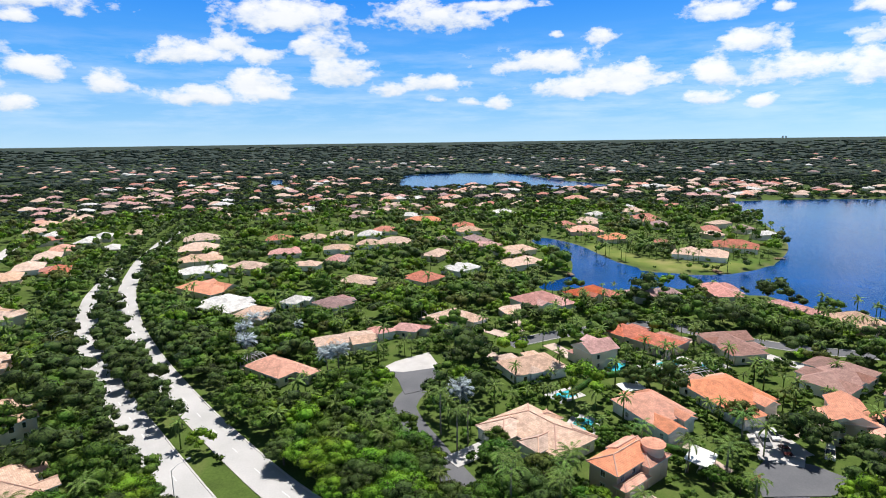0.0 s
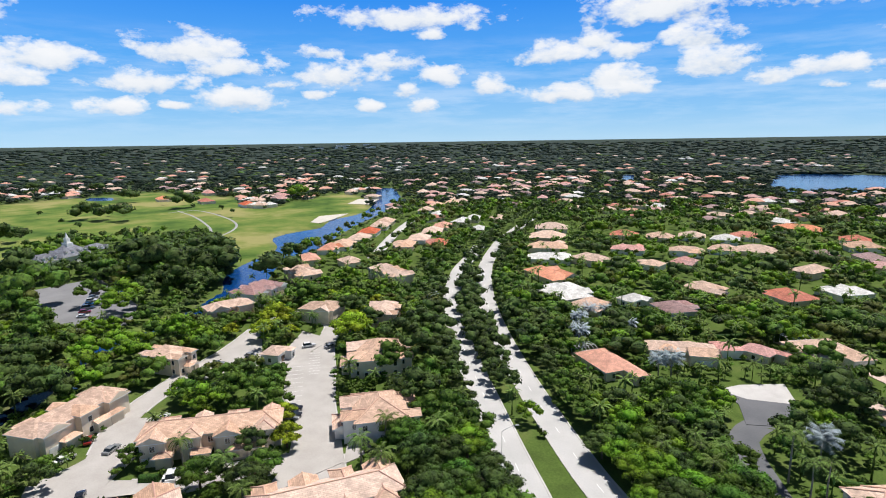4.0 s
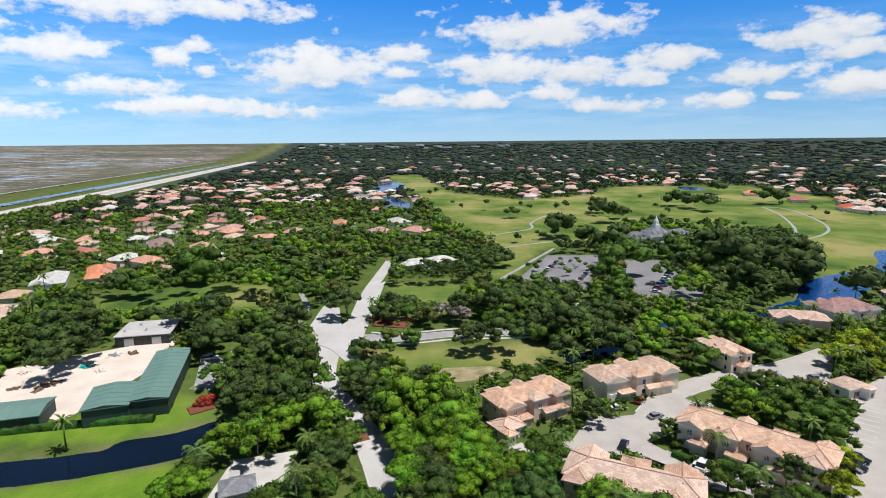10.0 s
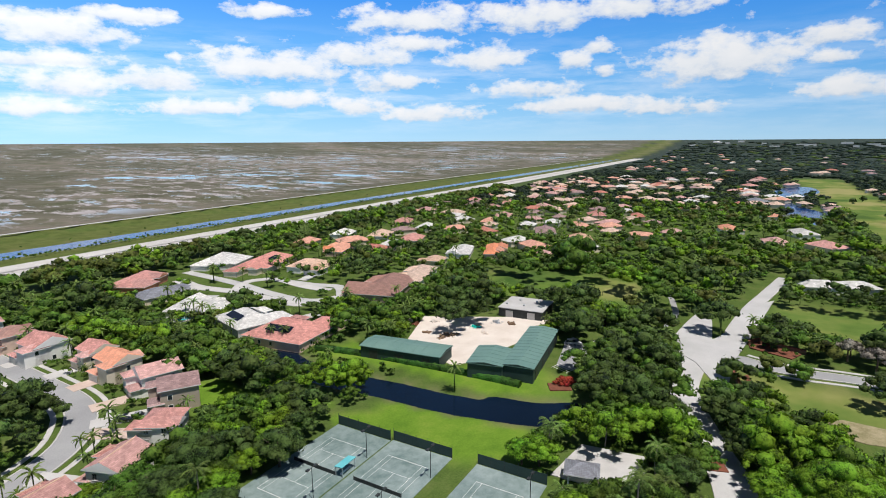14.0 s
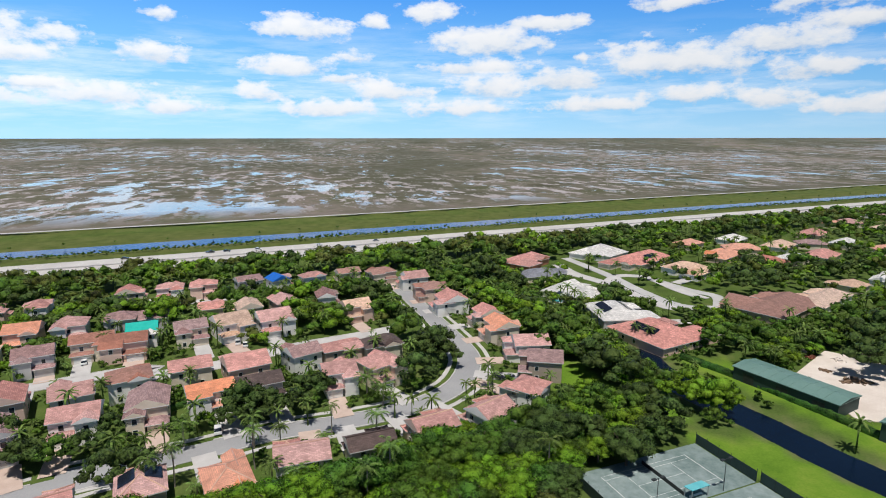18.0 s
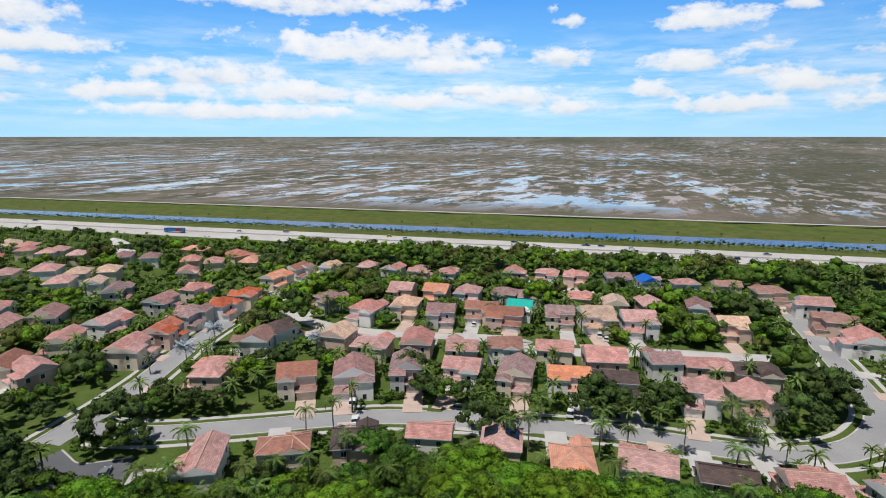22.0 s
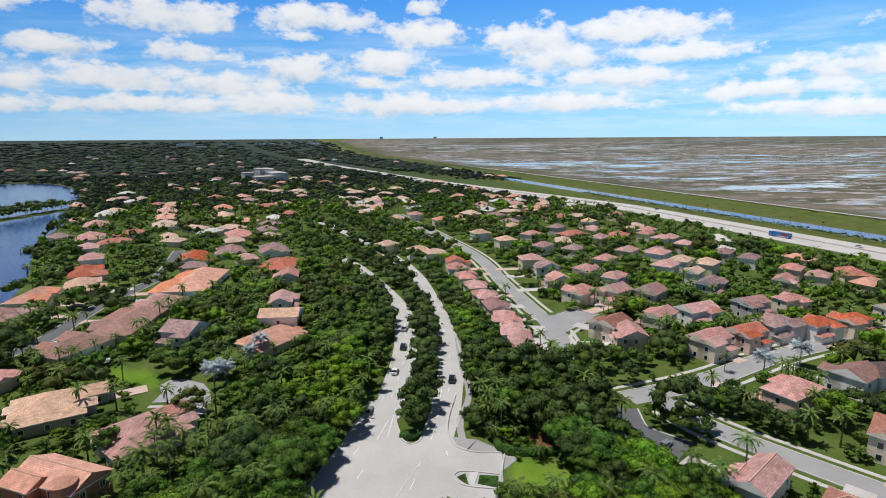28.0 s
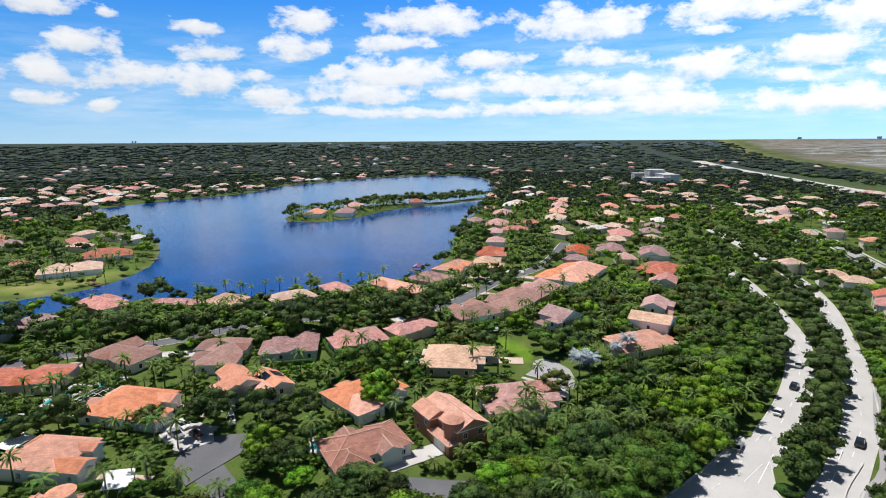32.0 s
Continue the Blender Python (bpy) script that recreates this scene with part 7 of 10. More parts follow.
plant("oak", -481.8, 150.7, 11)
plant("oak", -620.8, 263.5, 11)
plant("oak", -599.2, 265.4, 11)
plant("oak", -589.3, 123.6, 11)
plant("oak", -562.0, 109.4, 11)
plant("oak", -946.7, -224.7, 11)
plant("oak", -1011.1, -224.3, 11)
plant("oak", -772.3, 4.8, 11)
plant("oak", -770.0, 28.2, 11)
plant("oak", -724.9, 92.8, 11)
plant("oak", -943.8, 320.1, 11)
plant("oak", -905.3, 334.5, 11)
plant("oak", -974.8, 389.2, 11)

# ---- single trees along the streets, the lake and the fairways ----
for _x, _y, _h in ((-223.4, -44.6, 15), (-204.3, -60.5, 15), (-214, -95.5, 15), (-179, -80.6, 15), (-167.3, -53, 15), (-175.7, -44.4, 13.6), (-161.8, -35.5, 12.6), (-145.3, -27.1, 9.7), (-140.1, -44.4, 12.7), (-137.1, -54.5, 12.7), (-111.8, -16.7, 9.3), (-111.2, -9.8, 10.2), (-106.5, -3, 8.9), (-112.8, -26.7, 8.9), (-223.8, 4.7, 11.8), (-184.2, 7.1, 12.3), (-184.7, 16.8, 13.9), (-206.1, 30, 15), (-195.5, 41.2, 15), (-221.2, 18.3, 13.1), (-171.9, 37.9, 11.3), (-226.2, -21, 8.2), (-320.1, -26.1, 11.4), (-303.2, -13.4, 10.8), (-300, -1.5, 10.7), (-307.3, 10.8, 10.9), (-314.9, 23.9, 11.2), (-319.5, 34.1, 11.4), (-139.8, 51.2, 8.8), (-133.9, 37.1, 7.8),):
    plant("oak", _x, _y, _h)
for _x, _y, _h in ((-105.8, 58.8, 9.2), (-93.4, 61.2, 9.4), (-106.8, 72.5, 7.4), (-143.4, 153.5, 12.5), (-187.7, 56.5, 15), (-238.3, 183.7, 14.5), (-170.1, 158.4, 12.9), (-161.8, 163.3, 12.8), (-89.1, 112.9, 13.7), (-119.4, 143.7, 14), (-104.2, 135.7, 13), (-300.5, 157.9, 15), (-280.3, 165.1, 15), (-309.3, 193.7, 15), (-265.2, 128.3, 13.3), (91.4, 204.7, 14), (100.1, 202.6, 14.1), (81.7, 213.6, 13.5), (68.8, 204.7, 10.7), (120.9, 189.3, 15), (150.5, 242, 10.1), (81.1, 118.6, 11), (91.4, 108.9, 10.9), (15.6, 100.5, 9.6), (34.5, 214.6, 9.3), (42.2, 207.3, 9.1), (19.1, 195.9, 8.5), (18.7, 244.9, 10.4), (4.2, 183.5, 9.9), (12.7, 166.5, 7.4),):
    plant("oak", _x, _y, _h)
for _x, _y, _h in ((85.7, 238, 9.9), (60.2, 208.9, 8.6), (86.8, 120.9, 10.3), (86.5, 100.6, 8.9), (71.3, 89.9, 10.5), (79.6, 88.6, 8.2), (78.4, 66.7, 9.7), (80.9, 60.1, 8.4), (92.6, 217, 12.3), (102.5, 217.6, 13.3), (108.3, 203.7, 14.3), (124.2, 185.1, 13.9), (145.5, 148.1, 14.4), (149.6, 163, 11.6), (155.8, 147.7, 12.7), (138.1, 108.1, 8.3), (173.4, 123.7, 14.7), (182.8, 117.8, 13.6), (147.6, 236.7, 11.7), (77.7, 214.1, 14.2), (91.2, 242.7, 15), (187.4, 165.1, 8.2), (154.8, 152, 14.3), (162.5, 146.8, 13), (172.5, 127.2, 14.8), (179.4, 117, 11.3), (189.1, 116.5, 13.1), (95.8, 51.3, 9.7), (114.7, 27.7, 12.8), (110.6, 35.9, 10.6),):
    plant("oak", _x, _y, _h)
for _x, _y, _h in ((134.1, 27.6, 11), (156.2, 28.4, 11.4), (142.2, -14.9, 10.9), (160.6, -17.5, 8.8), (152.2, -47.1, 12.5), (144.6, -52.1, 13.1), (153.2, -64, 12.9), (126.1, -48.1, 11.8), (127.1, -57.4, 11.2), (119.8, -71.5, 11.7), (116.7, -76.1, 10.7), (231.9, 4.5, 12.9), (201.4, -15.1, 13.4), (248.6, -10.5, 14.6), (-28.1, -150.8, 12.1), (-38.2, -171.6, 11.8), (-39.5, -157.3, 11.6), (15.5, -140.7, 10.4), (22, -139.1, 8.4), (64.5, -130.1, 9.1), (0.8, -150.5, 8.3), (48.5, -123.8, 7.5), (-13.3, -221.1, 9.5), (143.3, -178, 8.3), (100.3, -102.5, 9.5), (117.1, -97.1, 8.9), (108.7, -98, 8.1), (121.3, -77.1, 12.4), (124.7, -72, 11.5), (109.4, -75.9, 10.8),):
    plant("oak", _x, _y, _h)
for _x, _y, _h in ((118, -92, 7.8), (76.4, -80.8, 7), (123.6, -252.2, 8.2), (-82.8, -136.1, 13.5), (-82.3, -149, 11.5), (-82.6, -120.8, 10.1), (-53.2, -111.6, 12.3), (-61.5, -110.1, 11.2), (-43.7, -106.1, 10.5), (-67, -101.4, 10.1), (-84.3, -110.5, 9.7), (-189.9, -142.8, 15), (-162.2, -124.4, 13.5), (-176.4, -124, 14.2), (-208.6, -211.3, 15), (-193.6, -209.5, 12.9), (-40.9, -154.1, 10.9), (-38.5, -166.2, 9.8), (-82.1, -253.4, 15), (-93.2, -243.5, 12.7), (43.6, -117.5, 10.3), (39.1, -118.4, 9.8), (19.7, -143.9, 10.6), (6.2, -141.5, 8.9), (2.1, -137.8, 8.2), (-195.7, -132.9, 15), (-176.2, -127.2, 14.3), (-278.6, -62.6, 15), (-217.9, -23.3, 8), (-220.9, -28.3, 8.1),):
    plant("oak", _x, _y, _h)
for _x, _y, _h in ((-208, -104.9, 13), (-202.8, -92.6, 12.4), (-186.9, -87.9, 11.6), (-190.8, -64.9, 11.4), (-280.3, -15.4, 11.8), (-281.7, -4, 11.9), (-285.5, 7.5, 12), (-280.4, -30, 11), (-257.9, -160.4, 12.7), (-231.5, -162, 13.7), (-565.1, 147.6, 15), (-488.1, 144.2, 15), (-418.4, 82.8, 14.9), (-593.6, 254.1, 15), (-568.1, 262, 15), (-616.7, 250.9, 14.8), (-753.7, 362.1, 15), (-1135.9, 283.5, 15), (-1046, 355.2, 15), (-944.7, 348.2, 15), (-967.9, 417.5, 15), (-335.5, 164.7, 15), (-306.8, 165.4, 15), (-296.7, 175.5, 15), (-274, 173.3, 15), (-260.7, 143.4, 15), (-626.5, 358, 15), (-380.5, 97.2, 13.8), (-359.3, 107.8, 13.2),):
    plant("oak", _x, _y, _h)
for _x, _y, _h in ((-151, -40.5, 13.3), (-223.1, -9.3, 8.1), (-182.1, -21.5, 5.3), (-191.3, -13.9, 6.4), (-224.6, -28.4, 8.2), (-289.1, -134.1, 15), (-272.5, -111.6, 15), (-263.2, -79.4, 15), (-243.2, -61.3, 11.4), (-134.5, 86.4, 11.4), (-126.1, 89.9, 11.1), (-119, 90.3, 8.3), (-156.4, 75.5, 11.1), (-131.3, 118.1, 10.7), (-167.9, 101.5, 6.6), (-111.7, 127.9, 11.5), (-125.4, 53.8, 4.4), (-192.3, 167.1, 10.8), (-277.7, 80.4, 14), (-250.3, 79.6, 14.5), (-93.1, 39.7, 8.8), (118.6, 210.7, 9.5), (11.2, 113.2, 8.4), (12.2, 123.2, 5.8), (2.7, 210.5, 9.1), (79.7, 196.2, 7.7), (137.2, 166.2, 12.8), (166.2, 145.3, 10.2), (83.3, 122.3, 5.7), (127.4, 99.1, 11),):
    plant("mid", _x, _y, _h)
for _x, _y, _h in ((111.1, 18.7, 12.3), (100.8, 28.2, 10.2), (129.3, 61.3, 7.5), (133.1, 88.8, 7.7), (134.5, -11.5, 7.6), (106, -50.5, 9.8), (162.8, -36.2, 8.5), (188.1, -45, 8.4), (141.2, -0.6, 7.9), (201.5, 12.4, 12), (10.1, -138, 7.3), (57.7, -130.3, 8), (75.6, -206.2, 6.5), (45.6, -133.1, 6.4), (-4.9, -104.5, 9), (52.9, -90.2, 8.3), (58.6, -86.4, 7.9), (148.1, -243, 8.3), (-78.1, -165.6, 12.3), (-76.1, -186.4, 12), (-93.2, -182.9, 10.9), (-134.6, -154.4, 11.5), (-151.7, -156.7, 10.8), (-168.1, -157.2, 11.3), (-183.3, -158.5, 11.9), (-197.3, -160.6, 12.4), (-69.1, -258.4, 14.7), (57.4, -187.3, 10.4), (-259.6, -81.6, 11.5), (-279.1, -78.1, 14),):
    plant("mid", _x, _y, _h)
for _x, _y, _h in ((-222.2, -19, 8.1), (-201.3, -73, 12.7), (-283.7, -25.9, 7.4), (-259.4, -151.7, 12.6), (-250.5, -137.5, 12), (-263.4, -128.5, 12.3), (-265.8, -113.9, 12.1), (-268.6, -96.5, 12), (-297, 96.8, 15), (-271.3, 80, 15), (-238.1, 74.1, 14.6), (-277.1, 109.9, 14.4),):
    plant("mid", _x, _y, _h)
for _x, _y, _h in ((-126.2, -32.6, 12.6), (-125.7, -40.7, 10.5), (-134.2, -12.2, 13), (-122.3, -0.2, 13.1), (-144, -4.1, 11.2), (-114, 4.4, 10.4), (-117.3, -44.7, 11.2), (-118.1, -52.3, 10.3), (-257.1, -90.9, 15), (-133.5, 76.9, 11.1), (-146.2, 78.3, 7.9), (-192.8, 104.7, 13), (-198, 198, 13.6), (-84, 96.1, 6.4), (-244.6, 105, 13.8), (-97.8, 30.6, 8.9), (-91.5, 48.7, 7.4), (5.5, 101.7, 8.5), (116.2, 89.3, 10.7), (104.2, -40.7, 10.7), (153.7, 2.8, 9.5), (176.3, 7, 9.5), (7.6, -223.3, 10.3), (59.9, -228.1, 9.3), (139.3, -169.4, 9.4), (144.6, -207.6, 9.1), (43.5, -92, 8.9), (34, -92.6, 8.7), (25.4, -99.5, 8.9), (15.3, -101.1, 8.9),):
    plant("bright", _x, _y, _h)
for _x, _y, _h in ((5.6, -102.7, 8.9), (-16.3, -108.7, 9.3), (-26.5, -111.8, 9.6), (111.8, -269.4, 8.5), (-112.3, -125.2, 11.4), (-98.9, -120.6, 9.1), (-75, -201.9, 12.1), (-16.4, -196.6, 9.8), (-73.3, -218.3, 12.8), (55.7, -221.8, 12.7), (-103.6, -54.7, 8.1), (-586.9, 503.8, 15), (-253.6, 114.4, 15),):
    plant("bright", _x, _y, _h)
for _x, _y, _h in ((-220.2, -3.3, 8.7),):
    plant("bare", _x, _y, _h)
for _x, _y, _h in ((-98.3, 74, 10.1), (-175.4, 135.5, 11.7), (-170.7, 125, 9.1), (-140.4, 140.6, 13.2),):
    plant("yellow", _x, _y, _h)
for _x, _y, _h in ((-208.2, 71.1, 10.1), (76, 132.9, 7.9), (20, 106, 8.8), (145.5, 48, 9), (52.1, -93.6, 7.2),):
    plant("olive", _x, _y, _h)
for _x, _y, _h in ((25.1, 107.9, 6), (62.5, 112.7, 6), (73.3, 126.8, 6), (116.1, 49.2, 6), (-13.4, -149.9, 6), (32.2, -133.3, 6), (-17.1, -142.7, 6),):
    plant("date", _x, _y, _h)
for _x, _y, _h in ((60.4, 97.9, 7.5), (51.2, 157.8, 7.5), (46.4, 135.2, 7.5), (40, 138.7, 7.5), (68.2, 134.6, 7.5), (27.9, 142.6, 7.5), (21, 158.8, 7.5), (35.7, 165.2, 7.5), (83.4, 200.7, 7.5), (49.7, 202.1, 7.5), (71.6, 166.4, 7.5), (57.5, 166.9, 7.5), (89.1, 165.8, 7.5), (86.8, 184.6, 7.5), (108.6, 181.9, 7.5), (116.5, 156.2, 7.5), (103, 123, 7.5), (111, 125.9, 7.5), (140.1, 114.3, 7.5), (117.8, 113.9, 7.5), (73.6, 117.9, 7.5), (151.8, 69.1, 7.5), (151, 77.7, 7.5), (150.5, -110.6, 7.5), (122.6, -97.2, 7.5), (61.3, -81, 7.5),):
    plant("palm", _x, _y, _h)
for _x, _y, _h in ((120.7, 47.9, 9.5), (122.5, 45, 9.5), (148.5, -35.4, 9.5), (137.3, -29.4, 9.5), (92.7, 10.9, 9.5), (30.9, -116.9, 9.5), (79.9, -97.7, 9.5), (-40.2, -139.9, 9.5), (-47.9, -140, 9.5), (-8.5, -99.6, 9.5), (34.4, -113.1, 9.5), (14.8, -119.6, 9.5), (-12.9, -120.8, 9.5),):
    plant("royal", _x, _y, _h)
paved("shared_court", PALE_COURT, [(-128.6, 31.8), (-137.8, 43.1), (-140.3, 56.7), (-149.8, 66.0), (-142.1, 71.7), (-137.8, 66.1), (-133.4, 55.6), (-128.7, 48.8), (-121.9, 45.9), (-115.6, 46.9), (-111.0, 53.6), (-108.4, 52.4), (-119.5, 44.7), (-118.6, 35.6), (-118.1, 29.8)], 0.06)
COURTS.append(PAVED[-1])
paved("shared_court", PALE_COURT, [(-143.6, 113.4), (-150.1, 124.8), (-144.6, 126.9), (-129.4, 118.7), (-117.6, 108.6), (-101.9, 91.4), (-92.5, 82.9), (-86.9, 82.4), (-91.9, 63.2), (-98.7, 76.1), (-110.6, 88.7), (-117.2, 92.0), (-124.5, 95.5)], 0.06)
COURTS.append(PAVED[-1])
paved("shared_court", PALE_COURT, [(-171.2, 103.6), (-179.3, 119.2), (-172.5, 125.4), (-157.3, 113.7), (-151.5, 116.1), (-166.0, 139.7), (-155.6, 139.4), (-147.9, 132.9), (-145.5, 120.1), (-144.7, 114.3), (-149.7, 111.7), (-155.9, 99.9), (-156.8, 91.1)], 0.06)
COURTS.append(PAVED[-1])
paved("shared_court", PALE_COURT, [(-93.1, 90.4), (-89.3, 94.9), (-84.1, 90.2), (-86.3, 81.9)], 0.06)
COURTS.append(PAVED[-1])

COURTS.append([(113.7, -32.2), (107.0, -45.3), (96.2, -51.1), (89.5, -50.1), (103.3, -28.4)])

# ---- the junction ----
kerb_line([(147.0, 0.4), (124.2, 8.1), (109.1, 14.0), (98.1, 17.8)], 0.42)
kerb_line([(116.0, -30.1), (117.2, -23.7), (120.8, -19.6), (130.3, -19.2), (147.5, -24.1)], 0.42)
kerb_line([(129.8, -13.3), (124.1, -11.3), (122.9, -9.2), (124.7, -7.4), (129.4, -6.6), (148.6, -5.3)], 0.42)
kerb_line([(115.9, -30.7), (110.0, -28.6), (101.8, -25.7), (92.2, -21.8)], 0.4)
kerb_line([(107.5, -27.9), (110.1, -19.1), (108.5, -17.2), (105.2, -18.6), (102.5, -26.1)], 0.42)
paved("traffic_island", HEDGE, [(107, -27), (108, -23), (105, -22), (103, -26)], 0.18)
paved("traffic_island", HEDGE, [(109, -20), (108, -18), (106, -19), (105, -20)], 0.18)
paved("footway", CONCRETE, [(109, -21), (109, -23), (104, -21), (105, -20)], 0.2)
marking([(151.3, -4.2), (146.5, -2.8)], 0.31, 0.2)
marking([(134.7, -0.2), (130.9, 1.3)], 0.31, 0.2)
marking([(123.2, 3.3), (120.0, 4.7)], 0.31, 0.2)
marking([(112.2, 7.4), (108.9, 8.7)], 0.31, 0.2)
marking([(135.6, -4.3), (126.2, -1.1)], 0.31, 0.2)
marking([(151.7, -20.7), (146.4, -19.5)], 0.31, 0.2)
marking([(139.7, -18.4), (135.1, -17.2)], 0.31, 0.2)
marking([(128.1, -15.4), (124.2, -14.2)], 0.31, 0.2)
marking([(116.7, -11.3), (113.2, -10.1)], 0.31, 0.2)
marking([(108.7, -8.8), (105.3, -7.5)], 0.31, 0.2)
marking([(118.7, -17.2), (116.7, -17.2)], 0.31, 0.2)
marking([(113.6, 2.4), (110.6, 3.7)], 0.31, 0.2)
marking([(141.5, -6.5), (127.1, -3.7)], 0.31, 0.2)
marking([(119.3, -12.8), (103.1, -4.3)], 0.31, 0.14)
path([(118, -23), (124, -22), (133, -23), (147, -28), (172, -30), (199, -33)], 1.8)
hedge([(127.4, -7.3), (126.0, -9.5), (127.3, -11.6)], 2.6, 1.4)

# ---- clearings with low planting ----
clearing([(30, 129), (44, 151), (76, 135), (84, 120), (87, 109), (75, 90), (24, 91), (19, 108)])
clearing([(-165, 88), (-235, 118), (-268, 190), (-205, 245), (-140, 175), (-150, 120)])
clearing([(-255.3, 64.4), (-306.5, 108.6), (-294.7, 143.9), (-220.1, 107.2), (-219.4, 74.4)])
clearing([(-133, -144), (-165, -157), (-184, -132), (-200, -98), (-173, -82), (-143, -75), (-125, -120)])
clearing([(152, -22), (150, -30), (127, -34), (111, -44), (89, -40), (92, -21), (129, -17)])
clearing([(96, 98), (117, 100), (128, 80), (129, 59), (99, 45), (81, 51), (70, 70)])
clearing([(-152, 4), (-177, 20), (-176, 82), (-151, 71), (-144, 37), (-124, 28), (-121, 8)])
clearing([(-188, 157), (-162, 160), (-125, 159), (-97, 124), (-96, 91), (-116, 98), (-157, 125)])
clearing([(-132, 29), (-147, 48), (-137, 72), (-112, 72), (-99, 60), (-104, 54), (-118, 31)])
clearing([(-137, 61), (-112, 85), (-85, 110), (-81, 104), (-89, 84), (-128, 56)])
clearing([(109, -79), (48, -121), (39, -113), (94, -68)])

# ---- small shelters, stalls, mulch beds ----
shelter(-75.0, -88.0, 10.0, 5.0, 2.2, 2.4, AWNING, "turquoise awning over a bench between the courts")
shelter(57.0, 113.6, 52.2, 7.5, 5.5, 2.9, TRIM, "flat white patio roof on posts behind a hedge")
shelter(53.4, 150.6, 20.0, 7.0, 4.5, 2.8, TRIM, "flat white patio roof on posts by the house")
stalls((-139.8, 114.1), (-118.8, 94.3), 9, 5.0)
stalls((-176.9, -84.4), (-183.5, -73.9), 9, 5.2)
stalls((-158.2, -78.2), (-156.9, -72.5), 6, 5)
stalls((-283.1, 41.4), (-342.1, 67.4), 10, 5)
stalls((-265.8, 59.8), (-322.1, 85.3), 10, 5)
paved("mulch_bed", MULCH, [(-223, -34), (-227, -28), (-218, -16), (-211, -18), (-214, -31)], 0.14)
paved("mulch_bed", MULCH, [(-186, -28), (-188, -27), (-175, -23), (-170, -24)], 0.14)
paved("mulch_bed", MULCH, [(-136, -28), (-134, -24), (-127, -20), (-125, -24)], 0.14)
paved("mulch_bed", MULCH, [(-144, -74), (-150, -67), (-144, -66), (-140, -71)], 0.14)
paved("mulch_bed", MULCH, [(122, -38), (123, -42), (117, -43), (115, -38)], 0.14)
paved("mulch_bed", MULCH, [(69, 111), (66, 109), (66, 106), (67, 107)], 0.14)
clearing([(-114, -61), (-132, -39), (-104, -27), (-87, -46)])
plant("mid", -157.0, -223.0, 5.5)
plant("mid", -166.9, -206.7, 4.5)
plant("mid", -145.1, -245.6, 5)
plant("mid", -163.3, -259.0, 5.5)
plant("mid", -134.5, -293.2, 6)
plant("mid", -142.7, -282.2, 5)
plant("mid", -162.4, -288.1, 5.5)
plant("mid", -167.4, -249.6, 5)
plant("mid", -164.6, -177.5, 5)
plant("mid", -151.7, -174.3, 5)
plant("mid", -188.4, -238.2, 5)
plant("mid", -206.7, -240.7, 6)
plant("mid", -218.5, -225.1, 6)
plant("mid", -183.1, -272.2, 5)
plant("mid", -106.7, -268.5, 6)
plant("mid", -101.8, -274.9, 6)
plant("mid", -101.5, -240.0, 5)
plant("oak", -184.4, -247.8, 6)
plant("oak", -155.3, -309.1, 6)
plant("oak", -189.9, -287.8, 6)
plant("oak", -221.8, -245.3, 6)
plant("oak", -240.8, -233.1, 6)
plant("oak", -227.8, -270.2, 6)
plant("oak", -214.8, -305.5, 6)
plant("palm", -109.5, -219.5, 6)
plant("palm", -108.5, -224.6, 7)
plant("palm", -109.0, -211.8, 5)
plant("palm", -109.2, -205.7, 6)
plant("palm", -112.5, -170.3, 5)
plant("palm", -114.9, -165.2, 4)
plant("palm", -158.3, -261.6, 6)
plant("palm", -106.9, -187.4, 5)
grove([(91, 375), (109, 334), (132, 308), (176, 311), (202, 334), (191, 359), (159, 371), (123, 407)], ('oak', 'mid', 'palm', 'royal'), 4.2, 6, 9)
grove([(389, 421), (436, 451), (537, 504), (581, 465), (627, 443), (721, 349), (643, 311), (560, 331), (499, 353), (418, 349), (382, 360), (372, 386)], ('oak', 'mid', 'oak', 'royal', 'palm'), 5.5, 6, 10)
stalls((-130.6, 113.5), (-143.9, 125.7), 8, 3.6)
plant("yellow", -163.5, 131.9, 6)
plant("yellow", -156.8, 165.2, 6)
plant("yellow", -188.4, 176.8, 6)
plant("yellow", -184.0, 120.3, 6)
plant("olive", -155.3, 94.2, 6)
plant("olive", -152.6, 138.6, 5)
plant("olive", -189.1, 99.9, 6)
plant("olive", -110.8, 141.7, 6)
plant("mid", -308.7, 48.2, 4)
plant("mid", -295.1, 52.3, 4)
plant("mid", -315.4, 62.3, 4)
plant("mid", -294.8, 63.0, 4)
plant("mid", -322.4, 75.4, 4)
plant("mid", -307.8, 76.9, 4)

# ---- the dirt yard ----
rubble_heap(-158.7, -124.7, 3.5, WOOD)
rubble_heap(-156.7, -125.3, 2.6, WOOD)
rubble_heap(-160.6, -123.4, 2.2, WOOD)
rubble_heap(-165.6, -149.7, 3, DIRT)
rubble_heap(-161.6, -143.0, 2.5, MULCH)
rubble_heap(-158.8, -146.6, 2.4, DIRT)
rubble_heap(-173.6, -121.5, 1.6, TEAL)
rubble_heap(-183.5, -117.8, 2.6, METAL_PALE)
rubble_heap(-185.2, -112.1, 2.2, WOOD)
rubble_heap(-170.5, -114.6, 1.8, DIRT)
rubble_heap(-156.6, -132.8, 1.8, WOOD)
rubble_heap(-169.2, -138.9, 2, DIRT)
plant("bright", 51.5, -96.3, 7)
plant("bright", 41.0, -100.0, 7)
plant("bright", 30.6, -97.4, 7.5)
